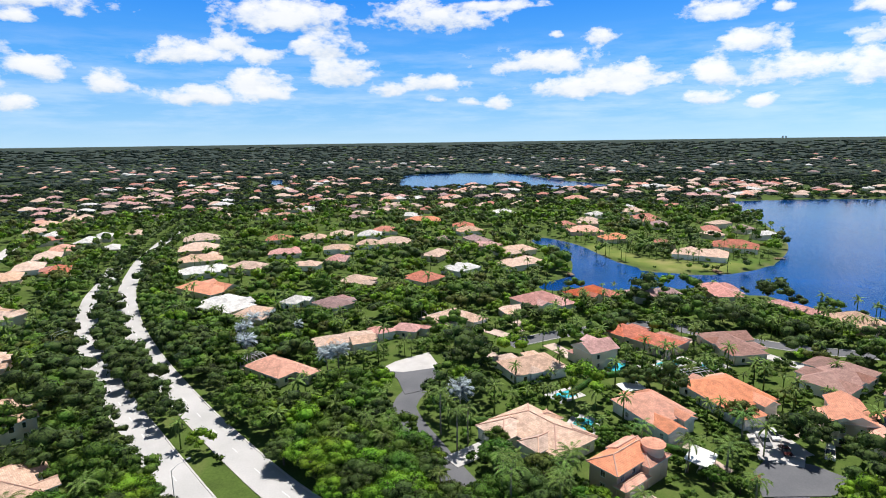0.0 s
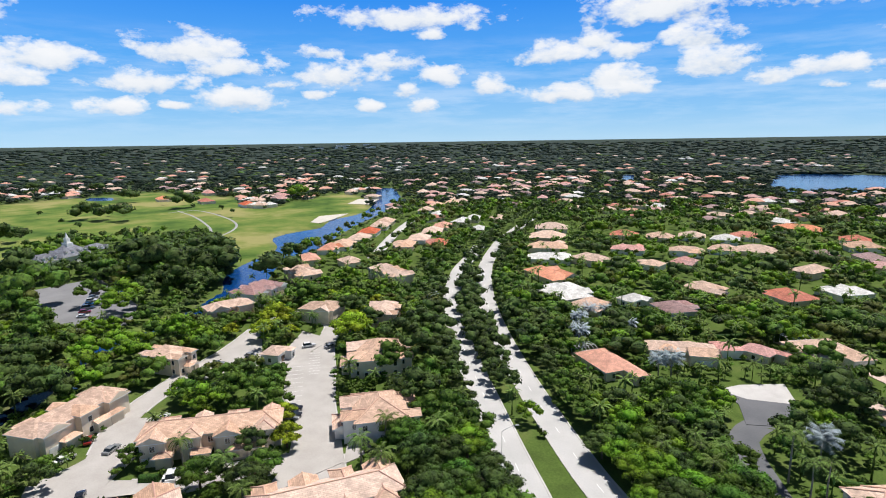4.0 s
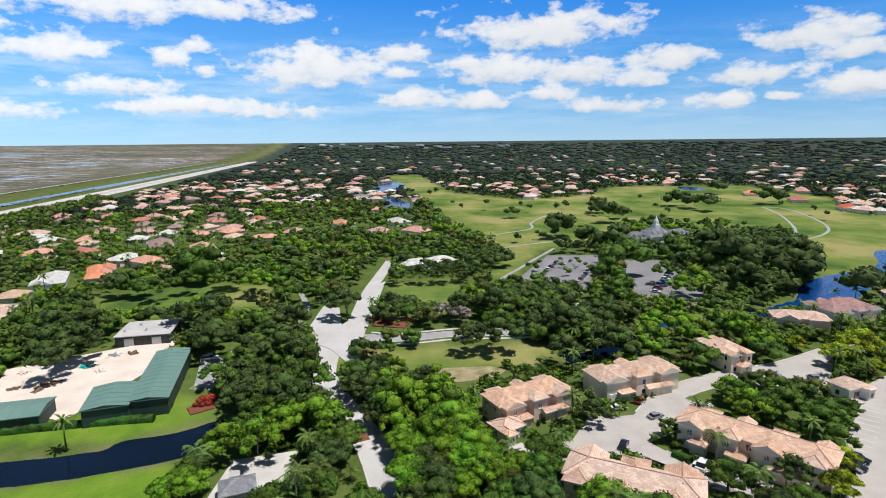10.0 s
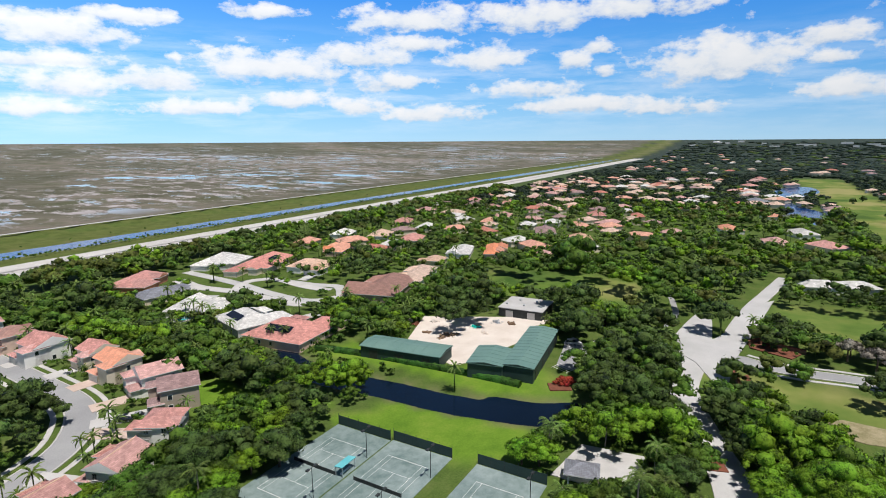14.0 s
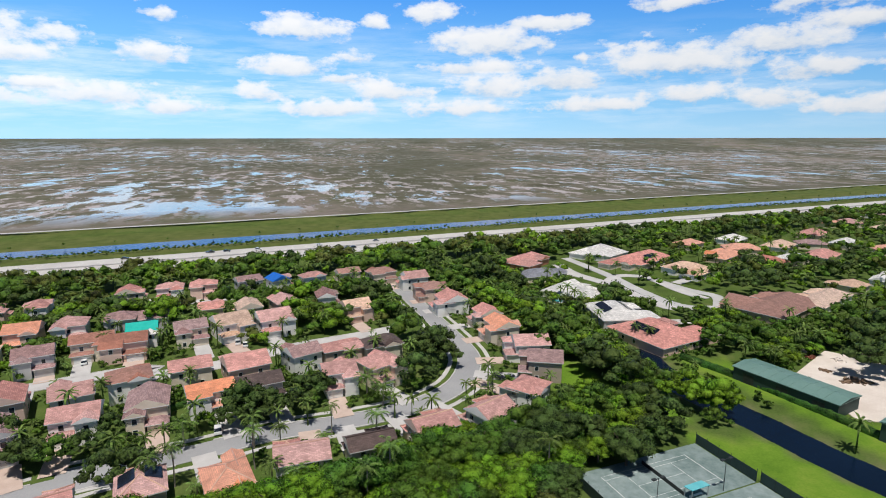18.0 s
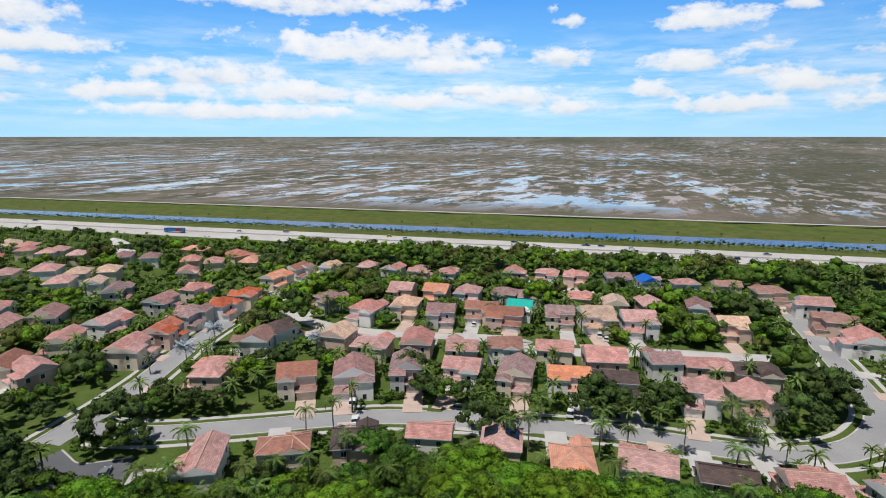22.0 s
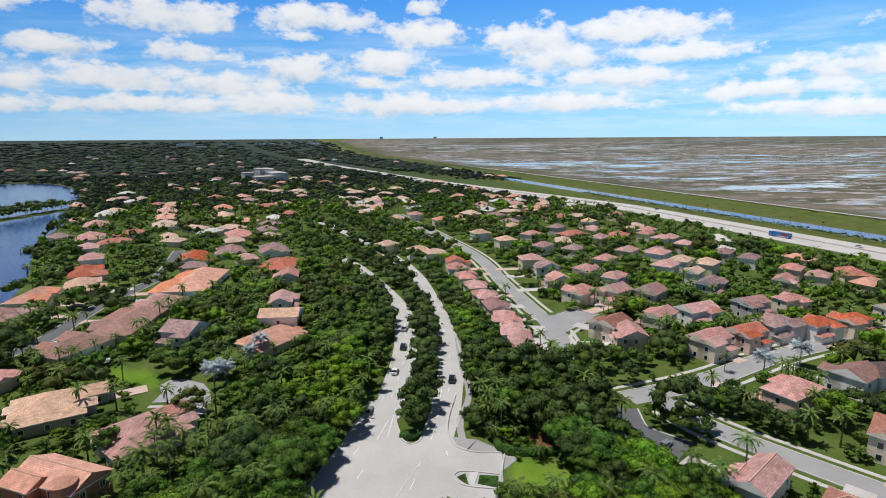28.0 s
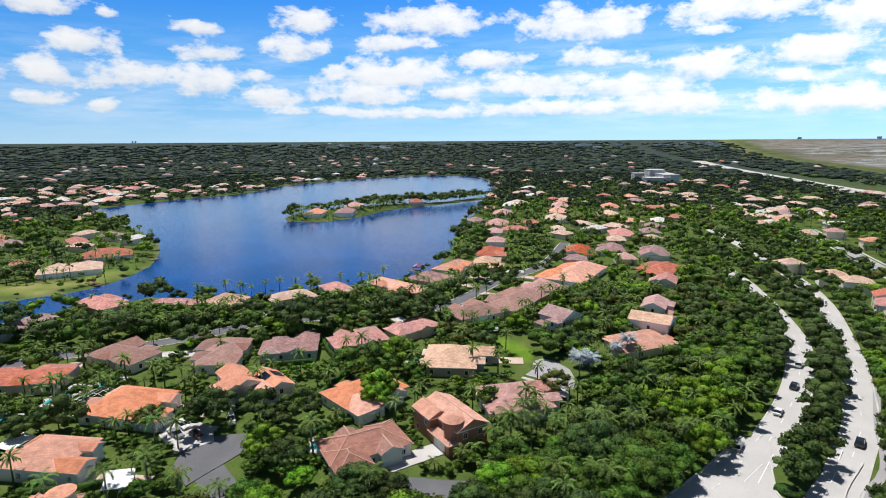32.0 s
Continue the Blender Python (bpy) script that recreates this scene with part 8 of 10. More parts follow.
plant("bright", 21.7, -99.1, 7)
plant("bright", 11.6, -101.9, 7.5)
plant("bright", 1.1, -101.1, 7)
plant("bright", -9.3, -103.9, 7)
plant("bright", -20.7, -110.8, 7)
plant("bright", -33.3, -118.4, 6.5)
plant("mid", 60.3, -99.2, 7)
plant("mid", 45.0, -95.1, 7)
plant("mid", 34.6, -95.3, 7)
plant("mid", 25.7, -96.1, 7)
plant("mid", 16.7, -97.0, 7)
plant("mid", 6.6, -97.9, 7)
plant("mid", -4.0, -99.8, 7)
plant("mid", -15.4, -106.3, 7)
plant("mid", -26.6, -113.4, 7)
plant("oak", -618.3, 4.4, 9)
plant("oak", -585.8, 12.9, 9)
plant("oak", -561.5, -18.6, 8)
plant("oak", -519.0, -9.7, 8)
plant("oak", -599.8, 77.6, 9)
plant("oak", -568.6, 82.4, 9)
plant("oak", -587.7, 125.4, 9)
plant("oak", -566.3, 210.3, 9)
plant("oak", -528.2, 208.2, 9)
plant("oak", -586.3, 349.1, 9)
plant("oak", -531.4, 348.7, 9)
plant("oak", -496.2, 338.1, 9)
plant("oak", -475.5, 174.3, 8)
plant("oak", -440.9, 176.7, 8)
plant("oak", -663.8, 227.9, 9)
plant("oak", -698.8, 179.0, 9)
plant("oak", -177.7, -42.5, 10)
plant("oak", -177.5, -29.0, 9)
plant("oak", -151.9, -32.7, 10)
plant("oak", -144.7, -22.5, 10)
plant("oak", -129.4, -22.6, 9)
plant("oak", -130.8, -14.1, 9)
plant("oak", -111.2, -13.5, 9)
plant("oak", -110.2, -5.3, 9)
plant("oak", -199.7, -44.0, 8)
plant("oak", -159.8, -41.2, 9)
plant("mid", -144.1, -264.9, 5)
plant("mid", -147.3, -239.2, 5)
plant("mid", -168.9, -232.2, 5)
plant("mid", -156.2, -188.6, 4.5)
plant("mid", -148.4, -194.7, 4.5)
plant("mid", -177.6, -199.2, 5)
plant("mid", -146.2, -221.1, 5)
plant("mid", -143.0, -205.9, 4)
plant("mid", -152.1, -290.7, 5)
plant("mid", -194.1, -204.5, 5)
paved("avenue_junction", ASPHALT, [(-197, -53), (-219, -52), (-212, -44), (-237, -40), (-280, -37), (-287, -34), (-219, -33), (-198, -33), (-174, -30), (-175, -34), (-189, -43)], 0.05)
entrance_wall([(-217.7, -32.5), (-223.3, -29.4), (-220.7, -23.4), (-219.1, -14.8)])
entrance_wall([(-186.7, -31.2), (-181.8, -29.3), (-174.8, -26.8)])
plant("bush", -214.0, -30.3)
plant("bush", -217.2, -27.4)
plant("bush", -214.7, -23.8)
plant("bush", -214.4, -20.5)
plant("bush", -214.1, -17.2)
plant("bush", -181.4, -27.3)
plant("bush", -176.7, -25.6)
plant("bush", -178.2, -24.3)
plant("bush", -192.6, -22.1)
plant("bush", -195.6, -18.4)
plant("mid", -223.1, -9.2, 6)
plant("mid", -196.6, -18.9, 4)
plant("mid", -194.3, -22.3, 4)
plant("mid", -240.5, -30.6, 4.5)
plant("mid", -239.1, -26.8, 4.5)
plant("mid", -241.0, -20.9, 5)
plant("mid", -236.3, -16.9, 5)
plant("mid", -251.6, -40.0, 5)
plant("bare", -225.3, -2.7, 6)
plant("yellow", -196.1, 149.2, 6)
plant("yellow", -155.1, 156.0, 7)
plant("yellow", -176.3, 161.9, 6)
plant("yellow", -205.0, 133.9, 6)
plant("yellow", -113.3, 87.3, 6)
plant("yellow", -104.5, 85.6, 6)
grove([(151, -25), (172, -30), (193, -33), (220, -34), (218, -41), (185, -46), (169, -46), (150, -32)], ('mid', 'oak', 'mid', 'bright'), 3.4, 5, 7.5)
clearing([(-103, -236), (-107, -192), (-108, -171), (-128, -154), (-151, -169), (-164, -192), (-136, -195), (-122, -216), (-114, -251)])
lawn([(-80, -158), (-86, -143), (-83, -132), (-74, -129), (-70, -138)])
plant("mid", -134.6, -161.6, 5)
plant("mid", -128.4, -159.3, 3.5)
plant("mid", -100.9, -205.5, 4)
plant("mid", -88.7, -221.5, 6)
plant("bright", 88.5, -66.9, 6.5)
plant("bright", 79.5, -71.6, 7)
plant("bright", 69.5, -78.3, 7)
plant("bright", 58.3, -87.2, 7)
plant("bright", 49.1, -94.6, 7)
plant("bright", 97.0, -61.4, 6.5)
plant("palm", 81.1, -66.7, 7)
plant("palm", 72.2, -72.6, 7)
plant("palm", 62.2, -80.6, 8)
plant("palm", 52.2, -88.5, 7)
plant("palm", 44.5, -95.9, 7)
plant("palm", 39.8, -102.0, 7)
plant("olive", -170.1, 134.5, 6)
plant("olive", -183.6, 158.9, 6)
plant("olive", -152.3, 147.6, 6)
plant("olive", -172.4, 76.5, 6)
plant("olive", -170.1, 99.0, 6)
plant("yellow", -189.3, 143.5, 6.5)
plant("yellow", -154.9, 157.8, 6.5)
plant("yellow", -112.0, 80.6, 6)
plant("yellow", -105.2, 83.3, 6)
plant("mid", 62.4, -97.5, 9.5)
plant("mid", 52.3, -93.8, 9.5)
plant("mid", 45.4, -92.5, 9.5)
plant("bright", 41.7, -98.4, 9.5)
plant("bright", 36.9, -100.6, 9.5)
plant("bright", 28.9, -96.9, 9.5)
plant("bright", 22.0, -97.3, 9.5)
plant("bright", 15.2, -97.2, 9.5)
plant("bright", 9.0, -100.0, 9.5)
plant("bright", 2.5, -101.8, 9.5)
plant("mid", -3.9, -102.7, 10)
plant("mid", -10.3, -103.3, 10)
plant("mid", -16.6, -105.0, 10)
plant("mid", -23.4, -109.6, 10)
plant("mid", -28.2, -108.1, 10)
plant("mid", -34.0, -107.8, 10)
plant("mid", -40.1, -112.1, 10)
plant("mid", -46.1, -115.7, 10)
plant("mid", -51.8, -116.4, 10)
plant("mid", -56.0, -114.1, 10)
plant("mid", 57.9, -122.1, 8)
plant("mid", 45.8, -125.3, 8.5)
plant("oak", 12.4, -140.7, 8.5)
plant("oak", -0.8, -151.8, 9)
plant("oak", -40.8, -164.7, 9)
plant("oak", -34.0, -173.9, 8)
plant("mid", -26.5, -148.9, 6)
plant("palm", 10.4, -135.8)
plant("oak", -33.8, -158.5, 7)
plant("oak", -85.3, -143.6, 10)
plant("mid", -78.5, -117.0, 9)
plant("bright", -106.4, -127.3, 9)
plant("mid", -97.0, -129.5, 7)
plant("bright", -106.9, -120.2, 8)
lawn([(-97.7, -227.2), (-104.4, -231.0), (-100.0, -204.5), (-97.9, -181.9), (-93.8, -182.2)])
lawn([(-78.4, -159.8), (-84.8, -156.0), (-84.6, -131.0), (-70.3, -130.2), (-65.8, -137.4)])
CANAL = (-436.0, 0.18, 13.0)      # offset, slope, half width
LEVEE = (-516.0, 0.18)
HWY = (-374.0, 0.18, 20.0)

# ---- rows of trees along the boulevard, the lanes and the highway ----
_near, _far = STREETS[0][0], STREETS[1][0]
TREE_ROWS = [(_near, -8, ("oak", "oak", "mid"), 6.5), (_near, -14, ("oak", "mid", "mid"), 7), (_near, -21, ("oak", "mid", "bright"), 8),
             (_far, 8, ("oak", "oak", "mid"), 6.5), (_far, 14, ("oak", "mid", "mid"), 7), (_far, 21, ("oak", "mid", "olive"), 8), (_far, 28, ("oak", "mid", "bright"), 8),
             (_near, 6.2, ("oak",), 6.0), (_near, -6.2, ("oak", "mid"), 6.5), (_far, 6.2, ("oak", "mid"), 6.5), (_far, -6.2, ("oak",), 7.0)]
for off, gap in ((23.0, 2), (24.7, 2), (26.4, 3), (-17, 30)):
    TREE_ROWS.append(([Vector((x, CANAL[0] + 0.18 * x + off)) for x in range(-900, 700, 1 if off > 0 else 3)], 0, ("bush", "bush", "bush", "bush", "mid", "bush", "oak"), gap + 0.05))
for k in range(4):
    TREE_ROWS.append(([Vector((x, HWY[0] + 0.18 * x + 50 + 8 * k)) for x in range(-700, 560, 4)], 0, ("mid", "bright", "olive", "oak", "palm") if k < 3 else ("palm", "royal", "mid"), 7))

_lake = [q[0] for q in STREETS if q[1] == 7 and (q[0][0] - Vector((23, 193))).length < 2][0]
for off in (6.5, -6.5, 9.5):
    TREE_ROWS.append((_lake, off, ("palm", "royal", "mid", "oak", "oak", "palm"), 6.6))
TREE_ROWS = [(*row, row[3] % 1 > 0.04 and row[3] % 1 < 0.06) for row in TREE_ROWS]

# ---- the ground: one sheet, sunk where there is water ----
def ground_height(X, Y):
    R = np.hypot(X, Y)
    sd = np.full(X.shape, 1e9)
    ins = np.zeros(X.shape, bool)
    for poly in WATERS:
        e = seg_distance(poly, X, Y, True)
        i = inside(poly, X, Y)
        sd = np.minimum(sd, e)
        ins |= i
    for line, half in CREEKS:
        e = seg_distance(line, X, Y) - half
        ins |= e < 0
        sd = np.minimum(sd, np.abs(e))
    # the straight canal beside the highway
    e = np.abs(Y - CANAL[0] - CANAL[1] * X) - CANAL[2]
    ins |= e < 0
    sd = np.minimum(sd, np.abs(e))
    signed = np.where(ins, -sd, sd)
    for poly in ISLANDS:
        e = seg_distance(poly, X, Y, True)
        e = np.where(inside(poly, X, Y), e, -e)
        signed = np.maximum(signed, e)
    soft = np.maximum(1.0, R / 140)
    return np.clip(0.22 * signed / soft - 0.5, -1.8, 0.0), signed


NA = 560
radii = [3.0]
while radii[-1] < 3900:
    radii.append(radii[-1] * 1.03 + 0.3)
radii = np.array(radii)
ang = np.arange(NA) * 2 * math.pi / NA
X = (radii[:, None] * np.cos(ang)[None]).ravel()
Y = (radii[:, None] * np.sin(ang)[None]).ravel()
Z, signed = ground_height(X, Y)
R = np.hypot(X, Y)
s_line = Y - LEVEE[0] - LEVEE[1] * X                      # distance north of the levee (marsh lies beyond)
bank = np.clip(1 - np.abs(s_line) / 14.0, 0, 1) * 3.0     # the levee's bank
Z = np.where(R < 2300, Z + bank, Z)
rise = np.clip((R - 2300) / 1650, 0, 1)
Z = Z + (EYE - 2.0) * rise ** 1.6                          # far land climbs gently to the horizon
grass = np.zeros(len(X))
for poly in LAWNS:
    e = seg_distance(poly, X, Y, True)
    grass = np.maximum(grass, np.clip(np.where(inside(poly, X, Y), e, -e) / np.maximum(2, R / 100) + 0.5, 0, 1))
marsh = np.clip(-s_line / 8.0 - 1.5, 0, 1)
verge = np.clip(1 - np.abs(Y - (-445) - 0.18 * X) / 62, 0, 1) * (s_line > 8) + 0.9 * ((s_line < 10) & (s_line > -16))
nr = len(radii)
idx = np.arange(nr * NA).reshape(nr, NA)
a, b = idx[:-1], idx[1:]
quads = np.stack([a, b, np.roll(b, -1, 1), np.roll(a, -1, 1)], -1).reshape(-1, 4)
gm = bpy.data.meshes.new("ground")
gm.from_pydata(np.stack([X, Y, Z], 1).tolist() + [(0, 0, 0)], [], quads.tolist() + [(nr * NA, int(i), int((i + 1) % NA)) for i in range(NA)])
gm.polygons.foreach_set("use_smooth", [True] * len(gm.polygons))
for nm, arr in (("lawn", grass), ("fairway", np.clip(np.maximum((R - 230) / 60, (120 - np.degrees(np.arctan2(-X, Y)) % 360) / 6), 0, 1)), ("marsh", marsh), ("verge", np.clip(verge * 3, 0, 1)), ("wet", marsh * np.clip((3900 - R) / 1500, 0, 1) * np.clip((-s_line - 35) / 90, 0, 1)), ("woods", np.clip((R - 700) / 900, 0, 1) * (1 - marsh)), ("shore", np.clip(1 - np.abs(signed) / np.maximum(1.5, R / 200), 0, 1))):
    at = gm.attributes.new(nm, "FLOAT", "POINT")
    at.data.foreach_set("value", np.append(arr, 0.0).astype(np.float32))

GROUND, n, l, b = node_mat("ground_cover")


def attr(name):
    x = n.new("ShaderNodeAttribute")
    x.attribute_name = name
    return x.outputs["Fac"]


pos = n.new("ShaderNodeNewGeometry").outputs["Position"]
n_big, n_mid, n_fine = noise_tex(n, l, pos, 0.012, 5, 0.6), noise_tex(n, l, pos, 0.09, 5, 0.65), noise_tex(n, l, pos, 1.6, 5, 0.75)
base = ramp(n, l, n_mid, [(0.3, (0.045, 0.075, 0.018)), (0.5, (0.075, 0.125, 0.026)), (0.66, (0.12, 0.15, 0.045)), (0.8, (0.17, 0.15, 0.08))])
base = mix(n, l, 0.35, base, ramp(n, l, n_fine, [(0.3, (0.03, 0.05, 0.012)), (0.7, (0.14, 0.18, 0.05))]))
turf = mix(n, l, 0.22, ramp(n, l, n_big, [(0.38, (0.035, 0.085, 0.016)), (0.46, (0.095, 0.16, 0.03)), (0.53, (0.18, 0.21, 0.055)), (0.61, (0.30, 0.27, 0.11))]),
           ramp(n, l, n_mid, [(0.3, (0.065, 0.115, 0.025)), (0.7, (0.22, 0.25, 0.08))]))
park = mix(n, l, 0.35, ramp(n, l, n_mid, [(0.34, (0.075, 0.16, 0.014)), (0.5, (0.125, 0.23, 0.022)), (0.68, (0.20, 0.27, 0.04))]), ramp(n, l, n_fine, [(0.3, (0.06, 0.13, 0.014)), (0.7, (0.19, 0.28, 0.04))]))
col = mix(n, l, attr("lawn"), base, mix(n, l, attr("fairway"), park, turf))
# far wooded ground, its green turned bluish to paint in distance haze
hazy_far_wood = mix(n, l, ramp(n, l, noise_tex(n, l, pos, 0.035, 3, 0.6), [(0.68, (0, 0, 0)), (0.72, (1, 1, 1))]), ramp(n, l, n_mid, [(0.3, (0.030, 0.042, 0.034)), (0.7, (0.050, 0.066, 0.050))]), (0.34, 0.25, 0.2))
col = mix(n, l, maths(n, l, "MULTIPLY", attr("woods"), maths(n, l, "SUBTRACT", 1.0, attr("lawn"))), col, hazy_far_wood)
n_marsh = noise_tex(n, l, pos, 0.008, 9, 0.62)
stretch = n.new("ShaderNodeMapping")
stretch.inputs["Rotation"].default_value = (0, 0, radians(10))
stretch.inputs["Scale"].default_value = (1.25, 0.5, 1.0)
l.new(pos, stretch.inputs["Vector"])
n_pool = noise_tex(n, l, stretch.outputs[0], 0.009, 14, 0.78)
n_speck = noise_tex(n, l, stretch.outputs[0], 0.03, 9, 0.72)
n_pool2 = noise_tex(n, l, pos, 0.0009, 3, 0.5)
reeds = ramp(n, l, n_marsh, [(0.34, (0.06, 0.066, 0.038)), (0.42, (0.145, 0.135, 0.095)), (0.50, (0.245, 0.205, 0.18)), (0.56, (0.175, 0.16, 0.115)), (0.64, (0.10, 0.115, 0.05))])
reeds = mix(n, l, 0.35, reeds, ramp(n, l, n_mid, [(0.3, (0.035, 0.038, 0.02)), (0.7, (0.17, 0.145, 0.105))]))
# broad dark bands put cloud shadow into the reed colour
reeds = mix(n, l, ramp(n, l, noise_tex(n, l, stretch.outputs[0], 0.0021, 4, 0.55), [(0.42, (0.75, 0.75, 0.75)), (0.6, (0, 0, 0))]), reeds, (0.075, 0.078, 0.048))
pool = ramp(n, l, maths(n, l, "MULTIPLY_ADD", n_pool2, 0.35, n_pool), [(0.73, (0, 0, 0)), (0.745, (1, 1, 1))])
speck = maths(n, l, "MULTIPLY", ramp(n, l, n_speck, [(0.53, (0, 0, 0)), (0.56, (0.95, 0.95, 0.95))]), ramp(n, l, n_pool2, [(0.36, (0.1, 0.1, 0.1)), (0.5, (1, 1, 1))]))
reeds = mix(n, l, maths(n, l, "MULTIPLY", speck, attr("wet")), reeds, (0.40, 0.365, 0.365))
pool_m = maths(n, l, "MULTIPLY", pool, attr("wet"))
# pools: their pale blue paints the reflected sky into the base colour
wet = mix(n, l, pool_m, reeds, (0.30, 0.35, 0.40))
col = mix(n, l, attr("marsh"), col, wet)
vcol = ramp(n, l, n_mid, [(0.3, (0.065, 0.09, 0.02)), (0.7, (0.13, 0.145, 0.045))])
col = mix(n, l, attr("verge"), col, vcol)
col = mix(n, l, maths(n, l, "MULTIPLY", attr("shore"), maths(n, l, "SUBTRACT", 0.55, attr("marsh"))), col, (0.20, 0.17, 0.10))
l.new(col, b.inputs["Base Color"])
l.new(maths(n, l, "MULTIPLY_ADD", pool_m, -0.86, 0.95), b.inputs["Roughness"])
l.new(maths(n, l, "MULTIPLY_ADD", pool_m, 0.45, 0.05), b.inputs["Specular IOR Level"])
gm.materials.append(GROUND)
ground = tagged(new("ground", gm), "grassy ground with lawns, golf turf and brown marsh to the horizon", "ground", kind="structure")

def water_mat(name, colour, gloss):
    m, n, l, b = node_mat(name)
    pos = n.new("ShaderNodeNewGeometry").outputs["Position"]
    murk = noise_tex(n, l, pos, 0.02, 4, 0.6)
    l.new(ramp(n, l, murk, [(0.35, [v * 0.75 for v in colour]), (0.65, [v * 1.2 for v in colour])]), b.inputs["Base Color"])
    b.inputs["Roughness"].default_value, b.inputs["IOR"].default_value = 0.1, 1.33
    b.inputs["Specular IOR Level"].default_value = gloss
    bp = n.new("ShaderNodeBump")
    bp.inputs["Strength"].default_value, bp.inputs["Distance"].default_value = 0.35, 0.25
    l.new(noise_tex(n, l, pos, 0.6, 5, 0.65), bp.inputs["Height"])
    l.new(bp.outputs[0], b.inputs["Normal"])
    return m


# still near canals are dark; beyond 226 m, reflected sky blue is painted in
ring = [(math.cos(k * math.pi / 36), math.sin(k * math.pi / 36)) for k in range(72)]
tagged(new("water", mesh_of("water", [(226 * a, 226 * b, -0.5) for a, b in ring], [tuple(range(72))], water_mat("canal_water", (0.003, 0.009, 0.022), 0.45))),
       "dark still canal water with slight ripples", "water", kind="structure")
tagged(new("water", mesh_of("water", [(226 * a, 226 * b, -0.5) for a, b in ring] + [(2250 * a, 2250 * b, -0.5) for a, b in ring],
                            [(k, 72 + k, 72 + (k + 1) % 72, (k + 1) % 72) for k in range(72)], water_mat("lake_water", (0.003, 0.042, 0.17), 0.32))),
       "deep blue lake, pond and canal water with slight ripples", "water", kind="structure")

# ---- the highway, the levee track ----
def straight(off, x0, x1, step=40):
    return [Vector((x, off + 0.18 * x)) for x in np.arange(x0, x1, step)]


south = [Vector(p) for p in spline([(560, -273), (680, -225), (800, -172), (1000, -95), (1200, -30), (1600, 95), (2100, 220)], 40)]
hw = straight(HWY[0], -2300, 560) + south
strip_ob("road_highway", hw, 20, -20, 0.3, HIGHWAY, "wide pale concrete highway beside the canal", 0.5, "highway")
strip_ob("trim_median_barrier", hw, 0.4, -0.4, 1.2, CONCRETE, "long concrete barrier in the middle of the highway", 1.0, "barrier")
for off in (14.8, 11.2, 7.5, -7.5, -11.2, -14.8):
    dash = []
    for i in range(44, 72):
        p, q = hw[i], hw[min(i + 1, len(hw) - 1)]
        dvec = (q - p) / 4
        for k in range(4):
            dash.append(ribbon([p + dvec * k, p + dvec * (k + 0.35)], off + 0.12, off - 0.12, 0.304))
    tagged(new("road_marking", mesh_of("road_marking", *joined(*dash), LINE)), "white dashed lane line on the highway", "road marking", kind="structure")
strip_ob("road_levee_track", straight(LEVEE[0], -2200, 1500), 2.2, -2.2, 3.06, CONCRETE, "pale gravel track along the levee", 0.2, "track")
take_line([(x, HWY[0] + 0.18 * x) for x in (-1000, 1000)], 24)
take_line([(x, CANAL[0] + 0.18 * x) for x in (-1000, 1000)], 40)
for poly in WATERS:
    take_poly(poly)
for line, half in CREEKS:
    take_line(line, half + 1)
for poly in ISLANDS:
    taken &= ~inside(poly, GX, GY)
for args in VILLAS:
    if any(inside(poly, np.array([args[0]]), np.array([args[1]]))[0] for poly in ISLANDS):
        take_poly([(args[0] - 26, args[1] - 22), (args[0] + 8, args[1] - 22), (args[0] + 13, args[1] + 11), (args[0] - 12, args[1] + 11)])

build_kerbs()
for i, args in enumerate(VILLAS):
    build_villa(i, *args)

# ---- trees ----
def ico(sub=1):
    bm = bmesh.new()
    bmesh.ops.create_icosphere(bm, subdivisions=sub, radius=1)
    bm.verts.ensure_lookup_table()
    v = np.array([x.co[:] for x in bm.verts])
    f = [tuple(q.index for q in x.verts) for x in bm.faces]
    bm.free()
    return v, f


ICO0, ICO1 = ico(1), ico(2)


def leaf_sprays(rng, centre, radii3, count, size):
    """Small tilted three-cornered leaf sprays over a lobe, and the way each one faces."""
    d = rng.normal(size=(count, 3))
    d[:, 2] = np.abs(d[:, 2]) * 0.9 - 0.3 + rng.normal(size=count) * 0.2
    d /= np.linalg.norm(d, axis=1)[:, None]
    p = np.array(centre) + d * np.array(radii3) * rng.uniform(0.8, 1.14, (count, 1))
    nrm = d + rng.normal(size=(count, 3)) * 0.5
    nrm /= np.linalg.norm(nrm, axis=1)[:, None]
    u = np.cross(nrm, rng.normal(size=(count, 3)))
    u /= np.linalg.norm(u, axis=1)[:, None]
    w = np.cross(nrm, u)
    s = (size * rng.uniform(0.55, 1.35, (count, 1)))
    q = np.stack([p - u * s, p + (0.5 * u - 0.8 * w) * s, p + (0.5 * u + 0.8 * w) * s], 1)
    face = d * 0.6 + nrm * 0.6 + np.array([0, 0, 0.1])
    face /= np.linalg.norm(face, axis=1)[:, None]
    return q.reshape(-1, 3), np.repeat(face, 3, 0)


